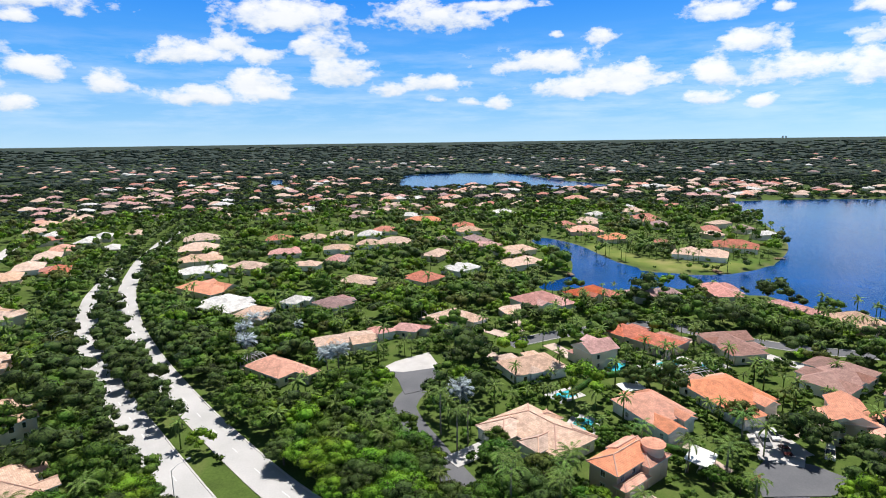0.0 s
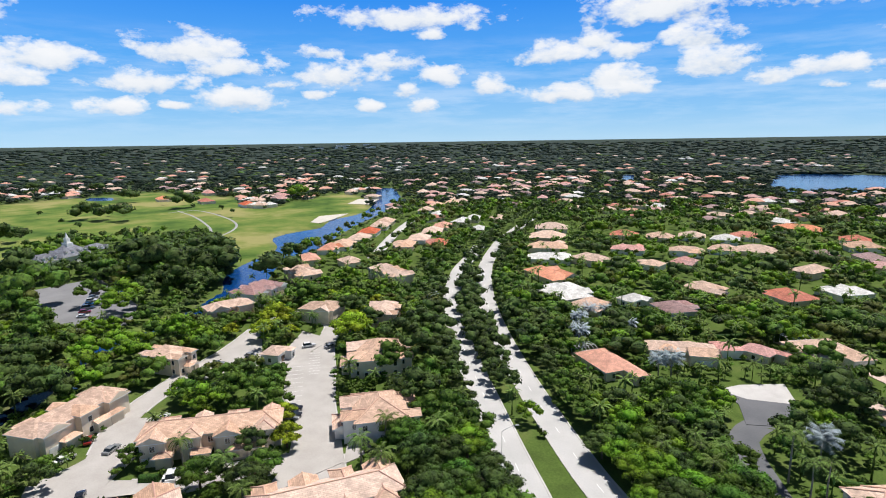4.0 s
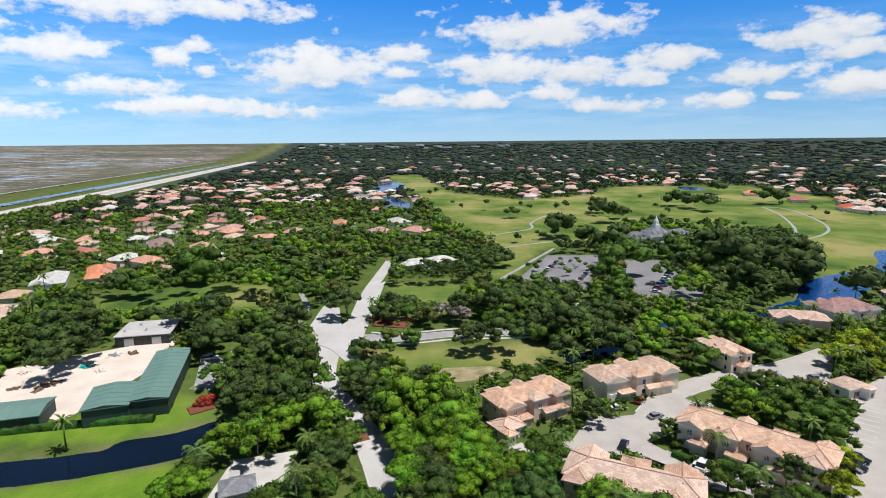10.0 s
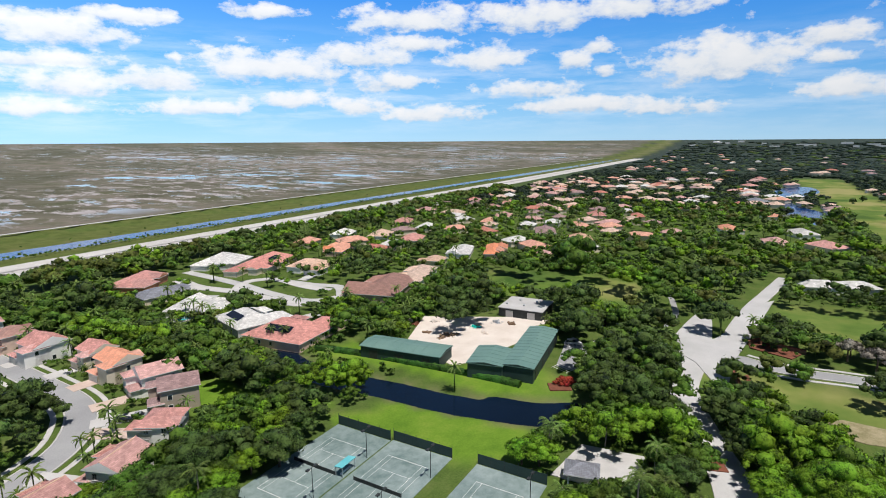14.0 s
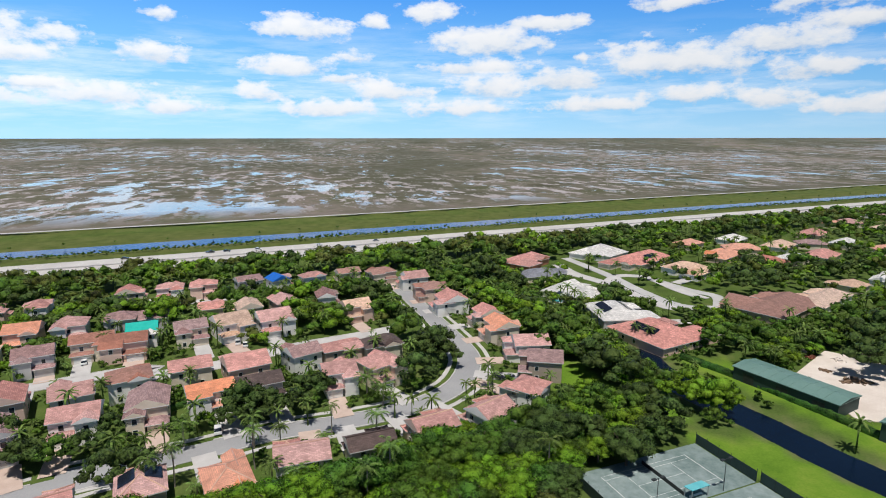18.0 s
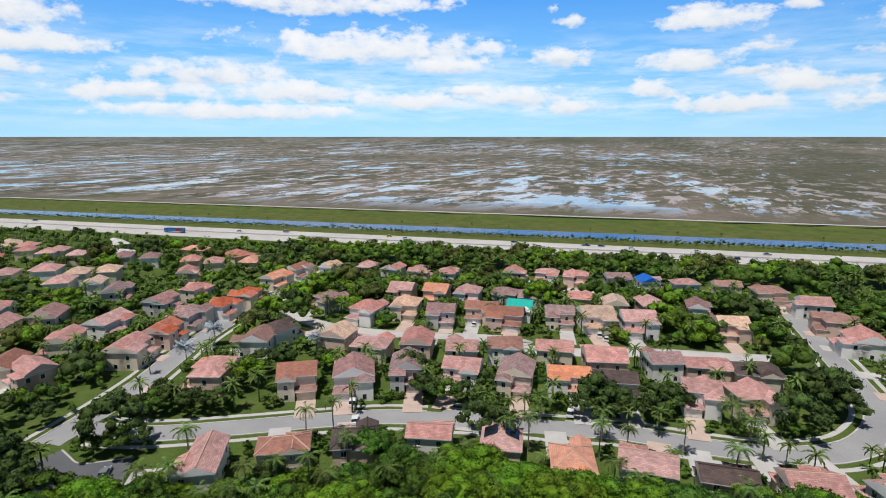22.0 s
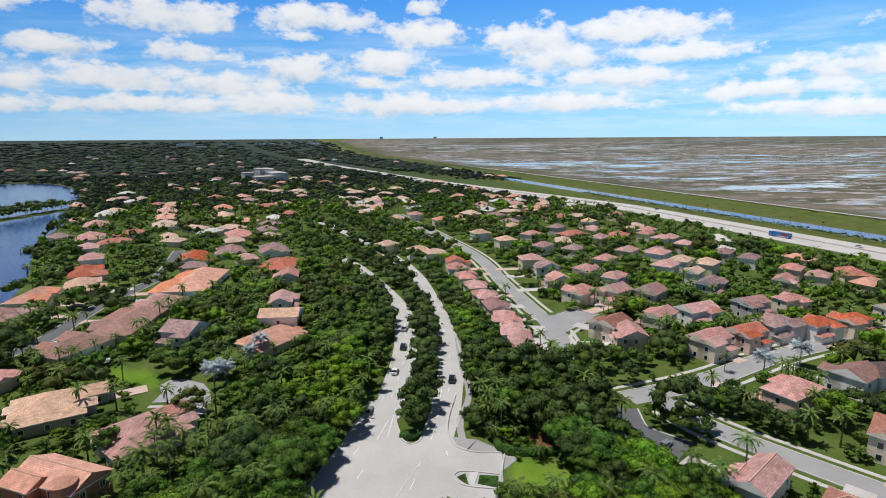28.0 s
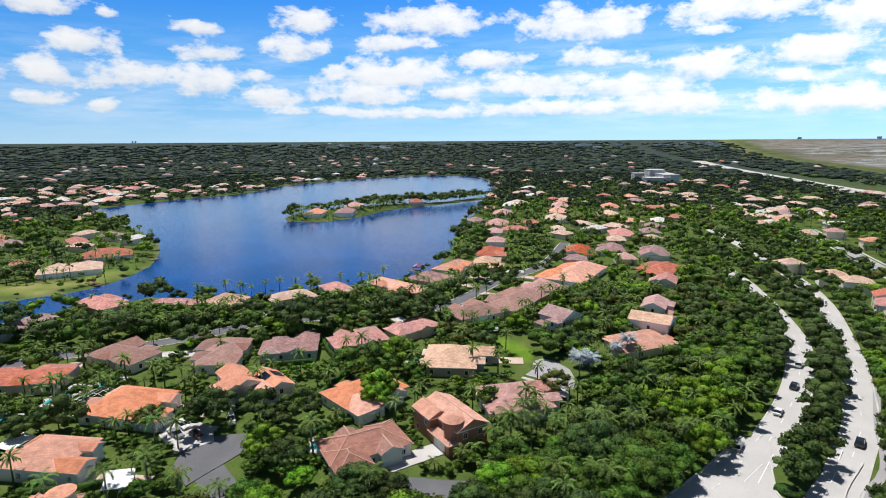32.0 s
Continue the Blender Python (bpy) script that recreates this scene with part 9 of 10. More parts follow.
def crown_arrays(rng, r, hgt, lobes, leaves, size, sub=ICO1):
    """A crown of uneven lobes: solid hearts with leaf sprays over them. Gives corners, normals and faces."""
    V, N, F = [], [], []
    base = 0
    spots = []
    for k in range(lobes):
        f = k / max(1, lobes - 1)
        a = k * 2.4 + rng.uniform(-0.5, 0.5)
        rad = r * (0.0 if k == 0 else 0.22 + 0.52 * math.sqrt(f)) * rng.uniform(0.85, 1.1)
        z = hgt * (0.74 - 0.42 * (rad / r) ** 1.5 + rng.uniform(-0.09, 0.06))
        lr = r * (0.38 if k == 0 else rng.uniform(0.17, 0.31) if lobes > 12 else rng.uniform(0.25, 0.37) if lobes > 5 else rng.uniform(0.42, 0.58))
        spots.append((np.array([rad * math.cos(a), rad * math.sin(a), z]), lr))
    area = sum(q[1] ** 2 for q in spots)
    for c, lr in spots:
        rr = np.array([lr, lr, lr * min(1.0, hgt / r * 0.55) * rng.uniform(0.75, 1.0)])
        V.append(sub[0] * (1 + 0.12 * np.sin(sub[0] @ rng.normal(size=(3, 1)) * 4 + rng.uniform(0, 6)) + 0.09 * np.sin(sub[0] @ rng.normal(size=(3, 1)) * 8 + rng.uniform(0, 6))) * rr * 0.86 + c)
        N.append(sub[0])
        F += [tuple(i + base for i in q) for q in sub[1]]
        base += len(sub[0])
        q, nq = leaf_sprays(rng, c, rr, max(6, int(leaves * lr ** 2 / area)), size)
        V.append(q)
        N.append(nq)
        m = len(q) // 3
        F += [(base + 3 * j, base + 3 * j + 1, base + 3 * j + 2) for j in range(m)]
        base += len(q)
    return np.concatenate(V), np.concatenate(N), F


def trunk_mesh(rng, h, r, spread):
    t = [tube((0, 0, -0.3), (0.15, 0.1, h * 0.45), r, r * 0.75, 7)]
    for k in range(4):
        a = k * 1.57 + rng.uniform(-0.4, 0.4)
        t.append(tube((0.15, 0.1, h * 0.42), (spread * math.cos(a), spread * math.sin(a), h * 0.8), r * 0.55, r * 0.2, 5))
    return mesh_of("trunk", *joined(*t), BARK)


TREE_KINDS = {}


def tree_kind(key, leaf, r, h, lobes, leaves, size, variants):
    TREE_KINDS[key] = []
    for v in range(variants):
        rng = np.random.default_rng(hash_of(key) + v)
        V, N, F = crown_arrays(rng, r, h * 0.8, lobes, leaves, size, ICO0)
        V[:, 2] += h * 0.2
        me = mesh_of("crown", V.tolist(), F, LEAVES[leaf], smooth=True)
        me.normals_split_custom_set_from_vertices(N.tolist())
        TREE_KINDS[key].append((trunk_mesh(rng, h, 0.04 * h * 0.6 + 0.1, r * 0.5), me, h))


def hash_of(s):
    return sum((i + 1) * ord(c) for i, c in enumerate(s)) * 13


tree_kind("oak", "oak", 5.4, 8.6, 30, 2900, 0.21, 5)
tree_kind("mid", "mid", 5.0, 8.2, 28, 2700, 0.21, 5)
tree_kind("bright", "bright", 5.6, 8.2, 32, 3000, 0.21, 5)
for _k, _r in (("oak", 8.2), ("mid", 7.8), ("bright", 8.4)):
    tree_kind(_k + "_large", _k, _r, 12.8, 52, 6200, 0.21, 3)
tree_kind("yellow", "yellow", 4.6, 7.0, 20, 2600, 0.22, 2)
tree_kind("olive", "olive", 4.2, 7.5, 18, 2000, 0.22, 2)
tree_kind("bare", "bare", 3.8, 7.0, 6, 500, 0.4, 1)
tree_kind("bush", "mid", 1.9, 2.1, 5, 320, 0.2, 3)
tree_kind("redbush", "red", 1.9, 1.8, 5, 320, 0.2, 1)


def palm_arrays(rng, h, fronds, length, droop, wide, steps=4, leaflets=0):
    """Arching fronds, of folded blades or of single leaflets along the rib."""
    V, F = [], []
    for k in range(fronds):
        a = 2.4 * k + rng.uniform(-0.2, 0.2)
        px, pz, e = 0.0, 0.0, -0.35 + 1.6 * (k + 0.5) / fronds
        side = np.array([-math.sin(a), math.cos(a), 0])
        ahead = np.array([math.cos(a), math.sin(a), 0])
        n = leaflets or steps
        prev = None
        for i in range(n + 1):
            f = i / n
            wd = wide * (0.35 + 1.3 * f * (1.15 - f)) * (0.2 if i == n else 1)
            c = np.array([px * math.cos(a), px * math.sin(a), h + pz])
            o = len(V)
            if leaflets:
                for sg in (1, -1):
                    tip = c + side * (sg * wd * 1.55) + ahead * 0.35 + np.array([0, 0, -wd * 0.75])
                    q = c + ahead * (length / n * 0.98)
                    V += [tuple(c), tuple(q), tuple(tip)]
                    F.append((o, o + 1, o + 2) if sg > 0 else (o + 4, o + 3, o + 5))
            else:
                V += [tuple(c - side * wd + (0, 0, -wd * 0.55)), tuple(c), tuple(c + side * wd + (0, 0, -wd * 0.55))]
                if prev is not None:
                    F += [(prev, o, o + 1, prev + 1), (prev + 1, o + 1, o + 2, prev + 2)]
                prev = o
            px += math.cos(e) * length / n
            pz += math.sin(e) * length / n
            e -= droop / n
    return V, F


PALM_KINDS = {}
for key, leaf, h, fronds, length, droop, wide, nvar in (("palm", "palm", 7.0, 19, 3.0, 1.9, 0.45, 4), ("royal", "palm", 10.0, 17, 3.3, 1.9, 0.48, 3),
                                                      ("date", "palm", 5.0, 26, 3.4, 1.5, 0.4, 2), ("silver", "silver", 6.5, 30, 3.3, 0.9, 0.95, 3), ("small_palm", "palm", 2.6, 15, 2.3, 1.7, 0.42, 3)):
    PALM_KINDS[key] = []
    for v in range(nvar):
        rng = np.random.default_rng(hash_of(key) + v)
        V, F = palm_arrays(rng, h, fronds, length, droop, wide, leaflets=11)
        tr = joined(tube((0, 0, -0.3), (0.12 * v, 0.1, h * 0.55), 0.2, 0.16, 7), tube((0.12 * v, 0.1, h * 0.55), (0, 0, h + 0.15), 0.16, 0.13, 7))
        PALM_KINDS[key].append((mesh_of("trunk", *tr, PALM_BARK), mesh_of("fronds", V, F, LEAVES[leaf]), h))

TREE_LABEL = {"oak": "dark green spreading live oak with a dense crown", "mid": "green broadleaf tree with a rounded uneven crown", "bright": "bright green broadleaf tree with a wide lumpy crown",
              "yellow": "yellow-green flowering tree with a rounded crown", "olive": "olive green tree with a loose crown", "bare": "half-bare grey tree with thin twigs",
              "bush": "low rounded green garden bush", "redbush": "low bush covered in red flowers", "palm": "slender palm with arching green fronds", "royal": "tall palm with a grey trunk and arching fronds",
              "date": "stout date palm with a full head of fronds", "silver": "silver-grey fan palm with a full round head", "small_palm": "short garden palm with arching fronds"}
tree_count = 0


def stand(kind, x, y, h, rng):
    global tree_count
    table = PALM_KINDS if kind in PALM_KINDS else TREE_KINDS
    shape = kind + "_large" if h > 10.2 and kind in ("oak", "mid", "bright") else kind
    trunk, crown, base_h = table[shape][rng.randrange(len(table[shape]))]
    s = h / base_h if h else rng.uniform(0.82, 1.2)
    cat = "bush" if kind in ("bush", "redbush") else "palm" if kind in PALM_KINDS else "tree"
    root = new("palm_tree" if cat == "palm" else "bush" if cat == "bush" else "tree", trunk)
    root.matrix_world = pose(x, y, 0, 0, 0, rng.uniform(0, 360)) @ Matrix.Diagonal((s * rng.uniform(0.92, 1.1), s * rng.uniform(0.92, 1.1), s, 1))
    tagged(root, TREE_LABEL[kind], cat, {"palm": "palms of the neighbourhood", "bush": "garden bushes", "tree": "trees of the neighbourhood"}[cat])
    part("fronds" if cat == "palm" else "crown", crown, root)
    tree_count += 1


# the planting plan: boulevard rows, then a loose scatter over the free ground
trng = random.Random(11)
SPOTS = []                # kind, x, y, height
crowd = {}


def room_for(x, y, r):
    i, j = int(x // 8), int(y // 8)
    for a in (i - 1, i, i + 1):
        for b in (j - 1, j, j + 1):
            for px, py, pr in crowd.get((a, b), ()):
                if (px - x) ** 2 + (py - y) ** 2 < (0.52 * (pr + r)) ** 2:
                    return False
    return True


def put(kind, x, y, h=0.0, r=4.0):
    crowd.setdefault((int(x // 8), int(y // 8)), []).append((x, y, r))
    SPOTS.append((kind, x, y, h))


def in_water(x, y):
    gx, gy = np.array([x]), np.array([y])
    wet = any(inside(p, gx, gy)[0] for p in WATERS) or any(seg_distance(q, gx, gy)[0] < half for q, half in CREEKS)
    return wet and not any(inside(p, gx, gy)[0] for p in ISLANDS)


def off_road(x, y):
    """How far a place lies from the edge of the nearest street."""
    gx, gy = np.array([x]), np.array([y])
    return min(float(seg_distance([tuple(q) for q in line[::3] + line[-1:]], gx, gy)[0]) - width / 2 for line, width in STREETS)


for kind, x, y, h in PLANTS:
    if any(inside(p, np.array([x]), np.array([y]))[0] for p in COURTS) or (kind in TREE_KINDS and off_road(x, y) < 1.5):
        continue
    for _ in range(8):                       # on the bank, not in the water
        if not in_water(x, y):
            put(kind, x, y, h * (1.35 if h < 9 or h > 13 else 1.0) if math.hypot(x, y) > 300 and kind in TREE_KINDS else h)
            break
        x, y = x * 0.985, y * 0.985

for poly, kinds, gap, low, high in GROVES:
    xs, ys = [p[0] for p in poly], [p[1] for p in poly]
    for _ in range(int((max(xs) - min(xs)) * (max(ys) - min(ys)) / gap ** 2 * 5)):
        x, y = trng.uniform(min(xs), max(xs)), trng.uniform(min(ys), max(ys))
        kind = trng.choice(kinds)
        if is_garden(x, y) and kind in TREE_KINDS:
            kind = "bush"
        rad = gap if kind in TREE_KINDS and kind != "bush" else 1.8 if kind == "bush" else 3.6
        if math.hypot(x, y) > 55 and inside(poly, np.array([x]), np.array([y]))[0] and not is_taken(x, y) and room_for(x, y, rad):
            put(kind, x, y, trng.uniform(low, high) if kind in TREE_KINDS and kind != "bush" else 0.0, rad)

for line, off, kinds, step, low in TREE_ROWS:
    acc = 0.0
    for i in range(1, len(line) - 1):
        acc += (line[i] - line[i - 1]).length
        if acc < step:
            continue
        acc = trng.uniform(-1.5, 1.5) if step > 3.5 else 0.0
        a = (line[i + 1] - line[i - 1]).normalized()
        wide_off = off * (1.35 if abs(off) < 7 and line[i].x > 30 and low is False else 1.0)
        p = line[i] + Vector((-a.y, a.x)) * (wide_off + trng.uniform(-0.8, 0.8))
        if (low or not is_taken(p.x, p.y)) and room_for(p.x, p.y, 0.9 if low else 3.2) and p.length > ((148 if p.y > 60 else 106) if abs(off) < 7 else 60) and not (abs(off) > 12 and is_garden(p.x, p.y)):
            kind = trng.choice(kinds)
            put(kind, p.x, p.y, trng.uniform(2.4, 3.6) if low and kind != "bush" else ((trng.uniform(9, 13) if p.x < 230 else trng.uniform(4.5, 7)) if p.y < HWY[0] + 0.18 * p.x + 82 else trng.uniform(6.5, 10)) if kind in TREE_KINDS and kind != "bush" else 0.0, 3.2 if kind != "bush" else 1.2)

roofs = []
frng = random.Random(5)
water_polys = [p for p in WATERS if max(math.hypot(*q) for q in p) > 500] + [p for p in LAWNS if max(math.hypot(*q) for q in p) > 500]
boxes = [(min(q[0] for q in p), min(q[1] for q in p), max(q[0] for q in p), max(q[1] for q in p), p) for p in water_polys]


def in_poly(p, x, y):
    ins = False
    n = len(p)
    for i in range(n):
        (x0, y0), (x1, y1) = p[i], p[(i + 1) % n]
        if (y0 > y) != (y1 > y) and x < (x1 - x0) * (y - y0) / (y1 - y0) + x0:
            ins = not ins
    return ins


def free(x, y):
    south = -273 + 0.335 * (x - 560)
    beyond = x > 760 and y > LEVEE[0] + 0.18 * x + 75 and y < south - 45
    return (y > HWY[0] + 0.18 * x + 62 or beyond) and not any(a < x < c and b < y < d and in_poly(p, x, y) for a, b, c, d, p in boxes) and \
        (beyond or not (x > 560 and y < south + 40))


for _ in range(1500):
    r = math.sqrt(frng.uniform(330 ** 2, 640 ** 2))
    a = frng.uniform(0, 2 * math.pi)
    x, y = r * math.cos(a), r * math.sin(a)
    if not free(x, y) or any(is_taken(x + dx, y + dy) for dx in (-9, 0, 9) for dy in (-9, 0, 9)) or noise.noise((x * 0.006, y * 0.006, 1.7)) < -0.12 or math.hypot(x + 390, y - 130) < 110:
        continue
    take_poly([(x - 9, y - 9), (x + 9, y - 9), (x + 9, y + 9), (x - 9, y + 9)])
    ux, uy = -x / r, -y / r
    take_poly([(x - uy * 9, y + ux * 9), (x + uy * 9, y - ux * 9), (x + uy * 9 + ux * 20, y - ux * 9 + uy * 20), (x - uy * 9 + ux * 20, y + ux * 9 + uy * 20)], garden)
    roofs.append((x, y, 0, r))
for pas, (count, reach) in enumerate(((9000, 260), (26000, 640))):
    for _ in range(count):
        r = math.sqrt(trng.uniform(45 ** 2 if pas == 0 else 250 ** 2, reach ** 2))
        a = trng.uniform(0, 2 * math.pi)
        x, y = r * math.cos(a), r * math.sin(a)
        if y < HWY[0] + 0.18 * x + 48 or is_taken(x, y):
            continue
        rough = noise.noise((x * 0.013, y * 0.013, 3.3))
        if is_garden(x, y):
            kind, rad, tall = trng.choice(("bush",) * 10 + ("small_palm", "palm")), 1.05, 0.0
            if r > 200 and trng.random() < 0.8:
                kind, rad, tall = trng.choice(("mid", "oak", "mid", "bright", "bright", "olive", "palm", "palm")), 2.0, trng.uniform(3.8, 6.2)
            if room_for(x, y, rad):
                put(kind, x, y, tall if kind in TREE_KINDS else 0.0, rad)
            continue
        if any(is_taken(x + dx, y + dy) for dx, dy in ((3.2, 0), (-3.2, 0), (0, 3.2), (0, -3.2), (2.3, 2.3), (-2.3, 2.3), (2.3, -2.3), (-2.3, -2.3))):
            if trng.random() < 0.75:
                continue
            kind, rad = trng.choice(("palm", "small_palm", "bush", "bush", "bush")), 1.2
        else:
            kind = trng.choices(("oak", "mid", "bright", "olive", "palm", "royal", "bush"), (3.6, 4.4, 2.6 + 2 * (rough > 0.2), 1.3, 1.2, 0.3, 1))[0]
            big = trng.choice((5.5, 6.5, 7.5, 8.5, 9.5, 11.0)) * trng.uniform(0.92, 1.08)
            rad = 0.46 * big if kind in ("oak", "mid", "bright", "olive") else 1.6
        if room_for(x, y, rad):
            put(kind, x, y, big if rad > 2.4 and r > 110 else 0.0, rad)

# gardens: dense low planting between the houses
for _ in range(26000):
    r = math.sqrt(trng.uniform(96 ** 2, 290 ** 2))
    a = trng.uniform(0, 2 * math.pi)
    x, y = r * math.cos(a), r * math.sin(a)
    if not is_garden(x, y) or is_taken(x, y) or noise.noise((x * 0.09, y * 0.09, 2.1)) < -0.3:
        continue
    tall = not any(is_taken(x + dx, y + dy) for dx, dy in ((3, 0), (-3, 0), (0, 3), (0, -3)))
    kind = trng.choices(("bush", "small_palm", "mid", "palm", "bright"), (6, 0.8, 3.4 * tall, 0.5 if y > 20 and x > -30 else 0.3, 1.2 * tall))[0]
    rad = 0.95 if kind == "bush" else 1.3 if kind in PALM_KINDS else 2.0
    if room_for(x, y, rad):
        put(kind, x, y, trng.uniform(3.2, 5.2) * (1.0 if r < 190 else 1.3) if kind in ("mid", "bright") else 0.0, rad)

SPOTS_NEAR = sorted(SPOTS, key=lambda s: math.hypot(s[1], s[2]))
quota = {"tree": 298, "palm": 150, "bush": 80}
REST = []
for kind, x, y, h in SPOTS_NEAR:
    cat = "bush" if kind in ("bush", "redbush") else "palm" if kind in PALM_KINDS else "tree"
    if kind in ("silver", "yellow", "bare", "redbush", "date") or quota[cat] > 0 and math.hypot(x, y) > (94 if cat != "bush" else 100):
        quota[cat] -= 1
        stand(kind, x, y, h, trng)
    else:
        REST.append((kind, x, y, h))

# the rest of the wood is one mass each of broadleaf trees and palms
def mass(name, label, category, mats, instances):
    """One mesh out of many placed copies of small templates: (verts, faces as triangles or quads, slot)."""
    allv, alln, allf, slots, base = [], [], [], [], 0
    for (tv, tn, tf), slot, x, y, z, sx, sz, rot in instances:
        c, s = math.cos(rot), math.sin(rot)
        v = np.empty_like(tv)
        v[:, 0] = (tv[:, 0] * c - tv[:, 1] * s) * sx + x
        v[:, 1] = (tv[:, 0] * s + tv[:, 1] * c) * sx + y
        v[:, 2] = tv[:, 2] * sz + z
        nn = tn.copy()
        nn[:, 0], nn[:, 1] = tn[:, 0] * c - tn[:, 1] * s, tn[:, 0] * s + tn[:, 1] * c
        allv.append(v)
        alln.append(nn)
        allf.append(tf + base)
        slots.append(np.full(len(tf), slot))
        base += len(v)
    V, Fq, S = np.concatenate(allv), np.concatenate(allf), np.concatenate(slots)
    me = bpy.data.meshes.new(name)
    me.vertices.add(len(V))
    me.vertices.foreach_set("co", V.astype(np.float32).ravel())
    k = Fq.shape[1]
    me.loops.add(len(Fq) * k)
    me.loops.foreach_set("vertex_index", Fq.ravel().astype(np.int32))
    me.polygons.add(len(Fq))
    me.polygons.foreach_set("loop_start", (np.arange(len(Fq)) * k).astype(np.int32))
    me.polygons.foreach_set("material_index", S.astype(np.int32))
    me.polygons.foreach_set("use_smooth", np.ones(len(Fq), bool))
    for m in mats:
        me.materials.append(m)
    me.update(calc_edges=True)
    me.normals_split_custom_set_from_vertices(np.concatenate(alln))
    return tagged(new(name, me), label, category, kind="stuff")


def as_tris(V, N, F):
    t = []
    for f in F:
        t.append(f[:3])
        if len(f) == 4:
            t.append((f[0], f[2], f[3]))
    return np.asarray(V, float), np.asarray(N, float), np.array(t)


LOD = []                  # crowns from fine to coarse: number, lobes, leaves, leaf size
for tier, (many, lobes, leaves, size) in enumerate(((8, 13, 330, 0.36), (8, 5, 100, 0.65), (6, 2, 40, 1.0), (5, 1, 18, 1.5))):
    LOD.append([as_tris(*crown_arrays(np.random.default_rng(500 + 40 * tier + v), 5.3 if lobes > 1 else 5.6, 7.8, lobes, leaves, size, ICO0)) for v in range(many)])
BUSH = [as_tris(*crown_arrays(np.random.default_rng(660 + v), 1.9, 2.2, 2 if v < 4 else 1, 26 if v < 4 else 10, 0.5 if v < 4 else 0.7, ICO0)) for v in range(8)]
FAR_CROWNS = []
for v in range(6):                        # unit crowns with a ragged outline
    cv, cn, cf = as_tris(*crown_arrays(np.random.default_rng(800 + v), 1.0, 1.15, 2, 16, 0.3, ICO0))
    cv[:, 2] *= 0.9
    FAR_CROWNS.append((cv, cn, cf))
far_templates = []
for v in range(6):
    rng = np.random.default_rng(700 + v)
    fv = ICO0[0] * (1 + 0.25 * rng.normal(size=(len(ICO0[0]), 1)).clip(-1, 1)) * np.array([1, 1, 0.55]) + np.array([0, 0, 0.4])
    keep = [f for f in ICO0[1] if max(fv[list(f), 2]) > 0.25]
    far_templates.append((fv, ICO0[0], np.array(keep)))
palm_templates = []
for v in range(5):
    rng = np.random.default_rng(900 + v)
    pv, pf = palm_arrays(rng, 6.5, 14 if v < 3 else 8, 2.9, 1.9, 0.34 if v < 3 else 0.6, 3 if v < 3 else 2)
    tv, tf = tube((0, 0, -0.2), (0, 0, 6.6), 0.2, 0.14, 4)
    pv, pf = joined((pv, pf), (tv, tf))
    palm_templates.append(as_tris(pv, np.zeros((len(pv), 3)), pf))
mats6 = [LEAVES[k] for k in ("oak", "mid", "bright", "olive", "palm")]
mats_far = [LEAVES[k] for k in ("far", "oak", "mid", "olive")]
slot_of = {"oak": 0, "mid": 1, "bright": 2, "olive": 3, "yellow": 2, "bush": 1}
inst = []
for kind, x, y, h in REST:
    r = math.hypot(x, y)
    if kind in PALM_KINDS:
        tmpl = palm_templates[trng.randrange(3) if 90 < r < 260 else 3 + trng.randrange(2)]
        s = trng.uniform(0.8, 1.3) * (0.5 if kind == "small_palm" else 1.0)
        inst.append((tmpl, 4, x, y, 0, s * (1.4 if kind == "small_palm" else 1), s, trng.uniform(0, 6.3)))
    elif kind in ("bush", "redbush"):
        tmpl = BUSH[trng.randrange(4) + (0 if r < 175 else 4)]
        s = trng.uniform(0.7, 1.25)
        inst.append((tmpl, 1, x, y, 0.1, s, s, trng.uniform(0, 6.3)))
    else:
        table = LOD[3 if r < 90 else 0 if r < 175 or h > 11 and r < 300 else 1 if r < 280 or h > 11 else 2 if r < 430 else 3]
        tmpl = table[trng.randrange(len(table))]
        s = (h / 8.4 if h else trng.uniform(0.85, 1.2)) * trng.uniform(0.92, 1.12)
        inst.append((tmpl, slot_of.get(kind, 0), x, y, 0.9 * s, s, s * trng.uniform(0.9, 1.1), trng.uniform(0, 6.3)))
mass("woodland_trees", "mixed green broadleaf trees and palms between the houses", "trees", mats6, inst)

inst = []
for _ in range(50000):
    r = 620 * math.exp(frng.random() * math.log(3700 / 620))
    a = frng.uniform(0, 2 * math.pi)
    x, y = r * math.cos(a), r * math.sin(a)
    if not free(x, y) or (r < 980 and is_taken(x, y)):
        continue
    size = frng.uniform(0.75, 1.25) * (5.2 + r / 260)
    z = (EYE - 2) * max(0, (r - 2300) / 1650) ** 1.6
    clear = noise.noise((x * 0.004, y * 0.004, 8.1))
    if frng.random() < (0.10 if r < 1100 else 0.03) * (1 + 1.6 * clear) * (0.35 if x > 0.25 * abs(y) and y > -0.3 * x and y < 0.75 * x else 1) and r < 2600:
        roofs.append((x, y, z, r))
        continue
    tmpl = far_templates[frng.randrange(6)] if r > 1250 else FAR_CROWNS[frng.randrange(6)]
    if r <= 1250:
        size *= 0.92
    # beyond 1 km nearly all crowns take the haze-tinted leaves
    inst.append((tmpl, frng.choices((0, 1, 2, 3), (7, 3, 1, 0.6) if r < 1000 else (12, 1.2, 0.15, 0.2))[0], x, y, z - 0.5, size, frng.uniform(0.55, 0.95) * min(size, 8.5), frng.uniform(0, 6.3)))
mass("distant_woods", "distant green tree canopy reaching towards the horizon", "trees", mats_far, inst)

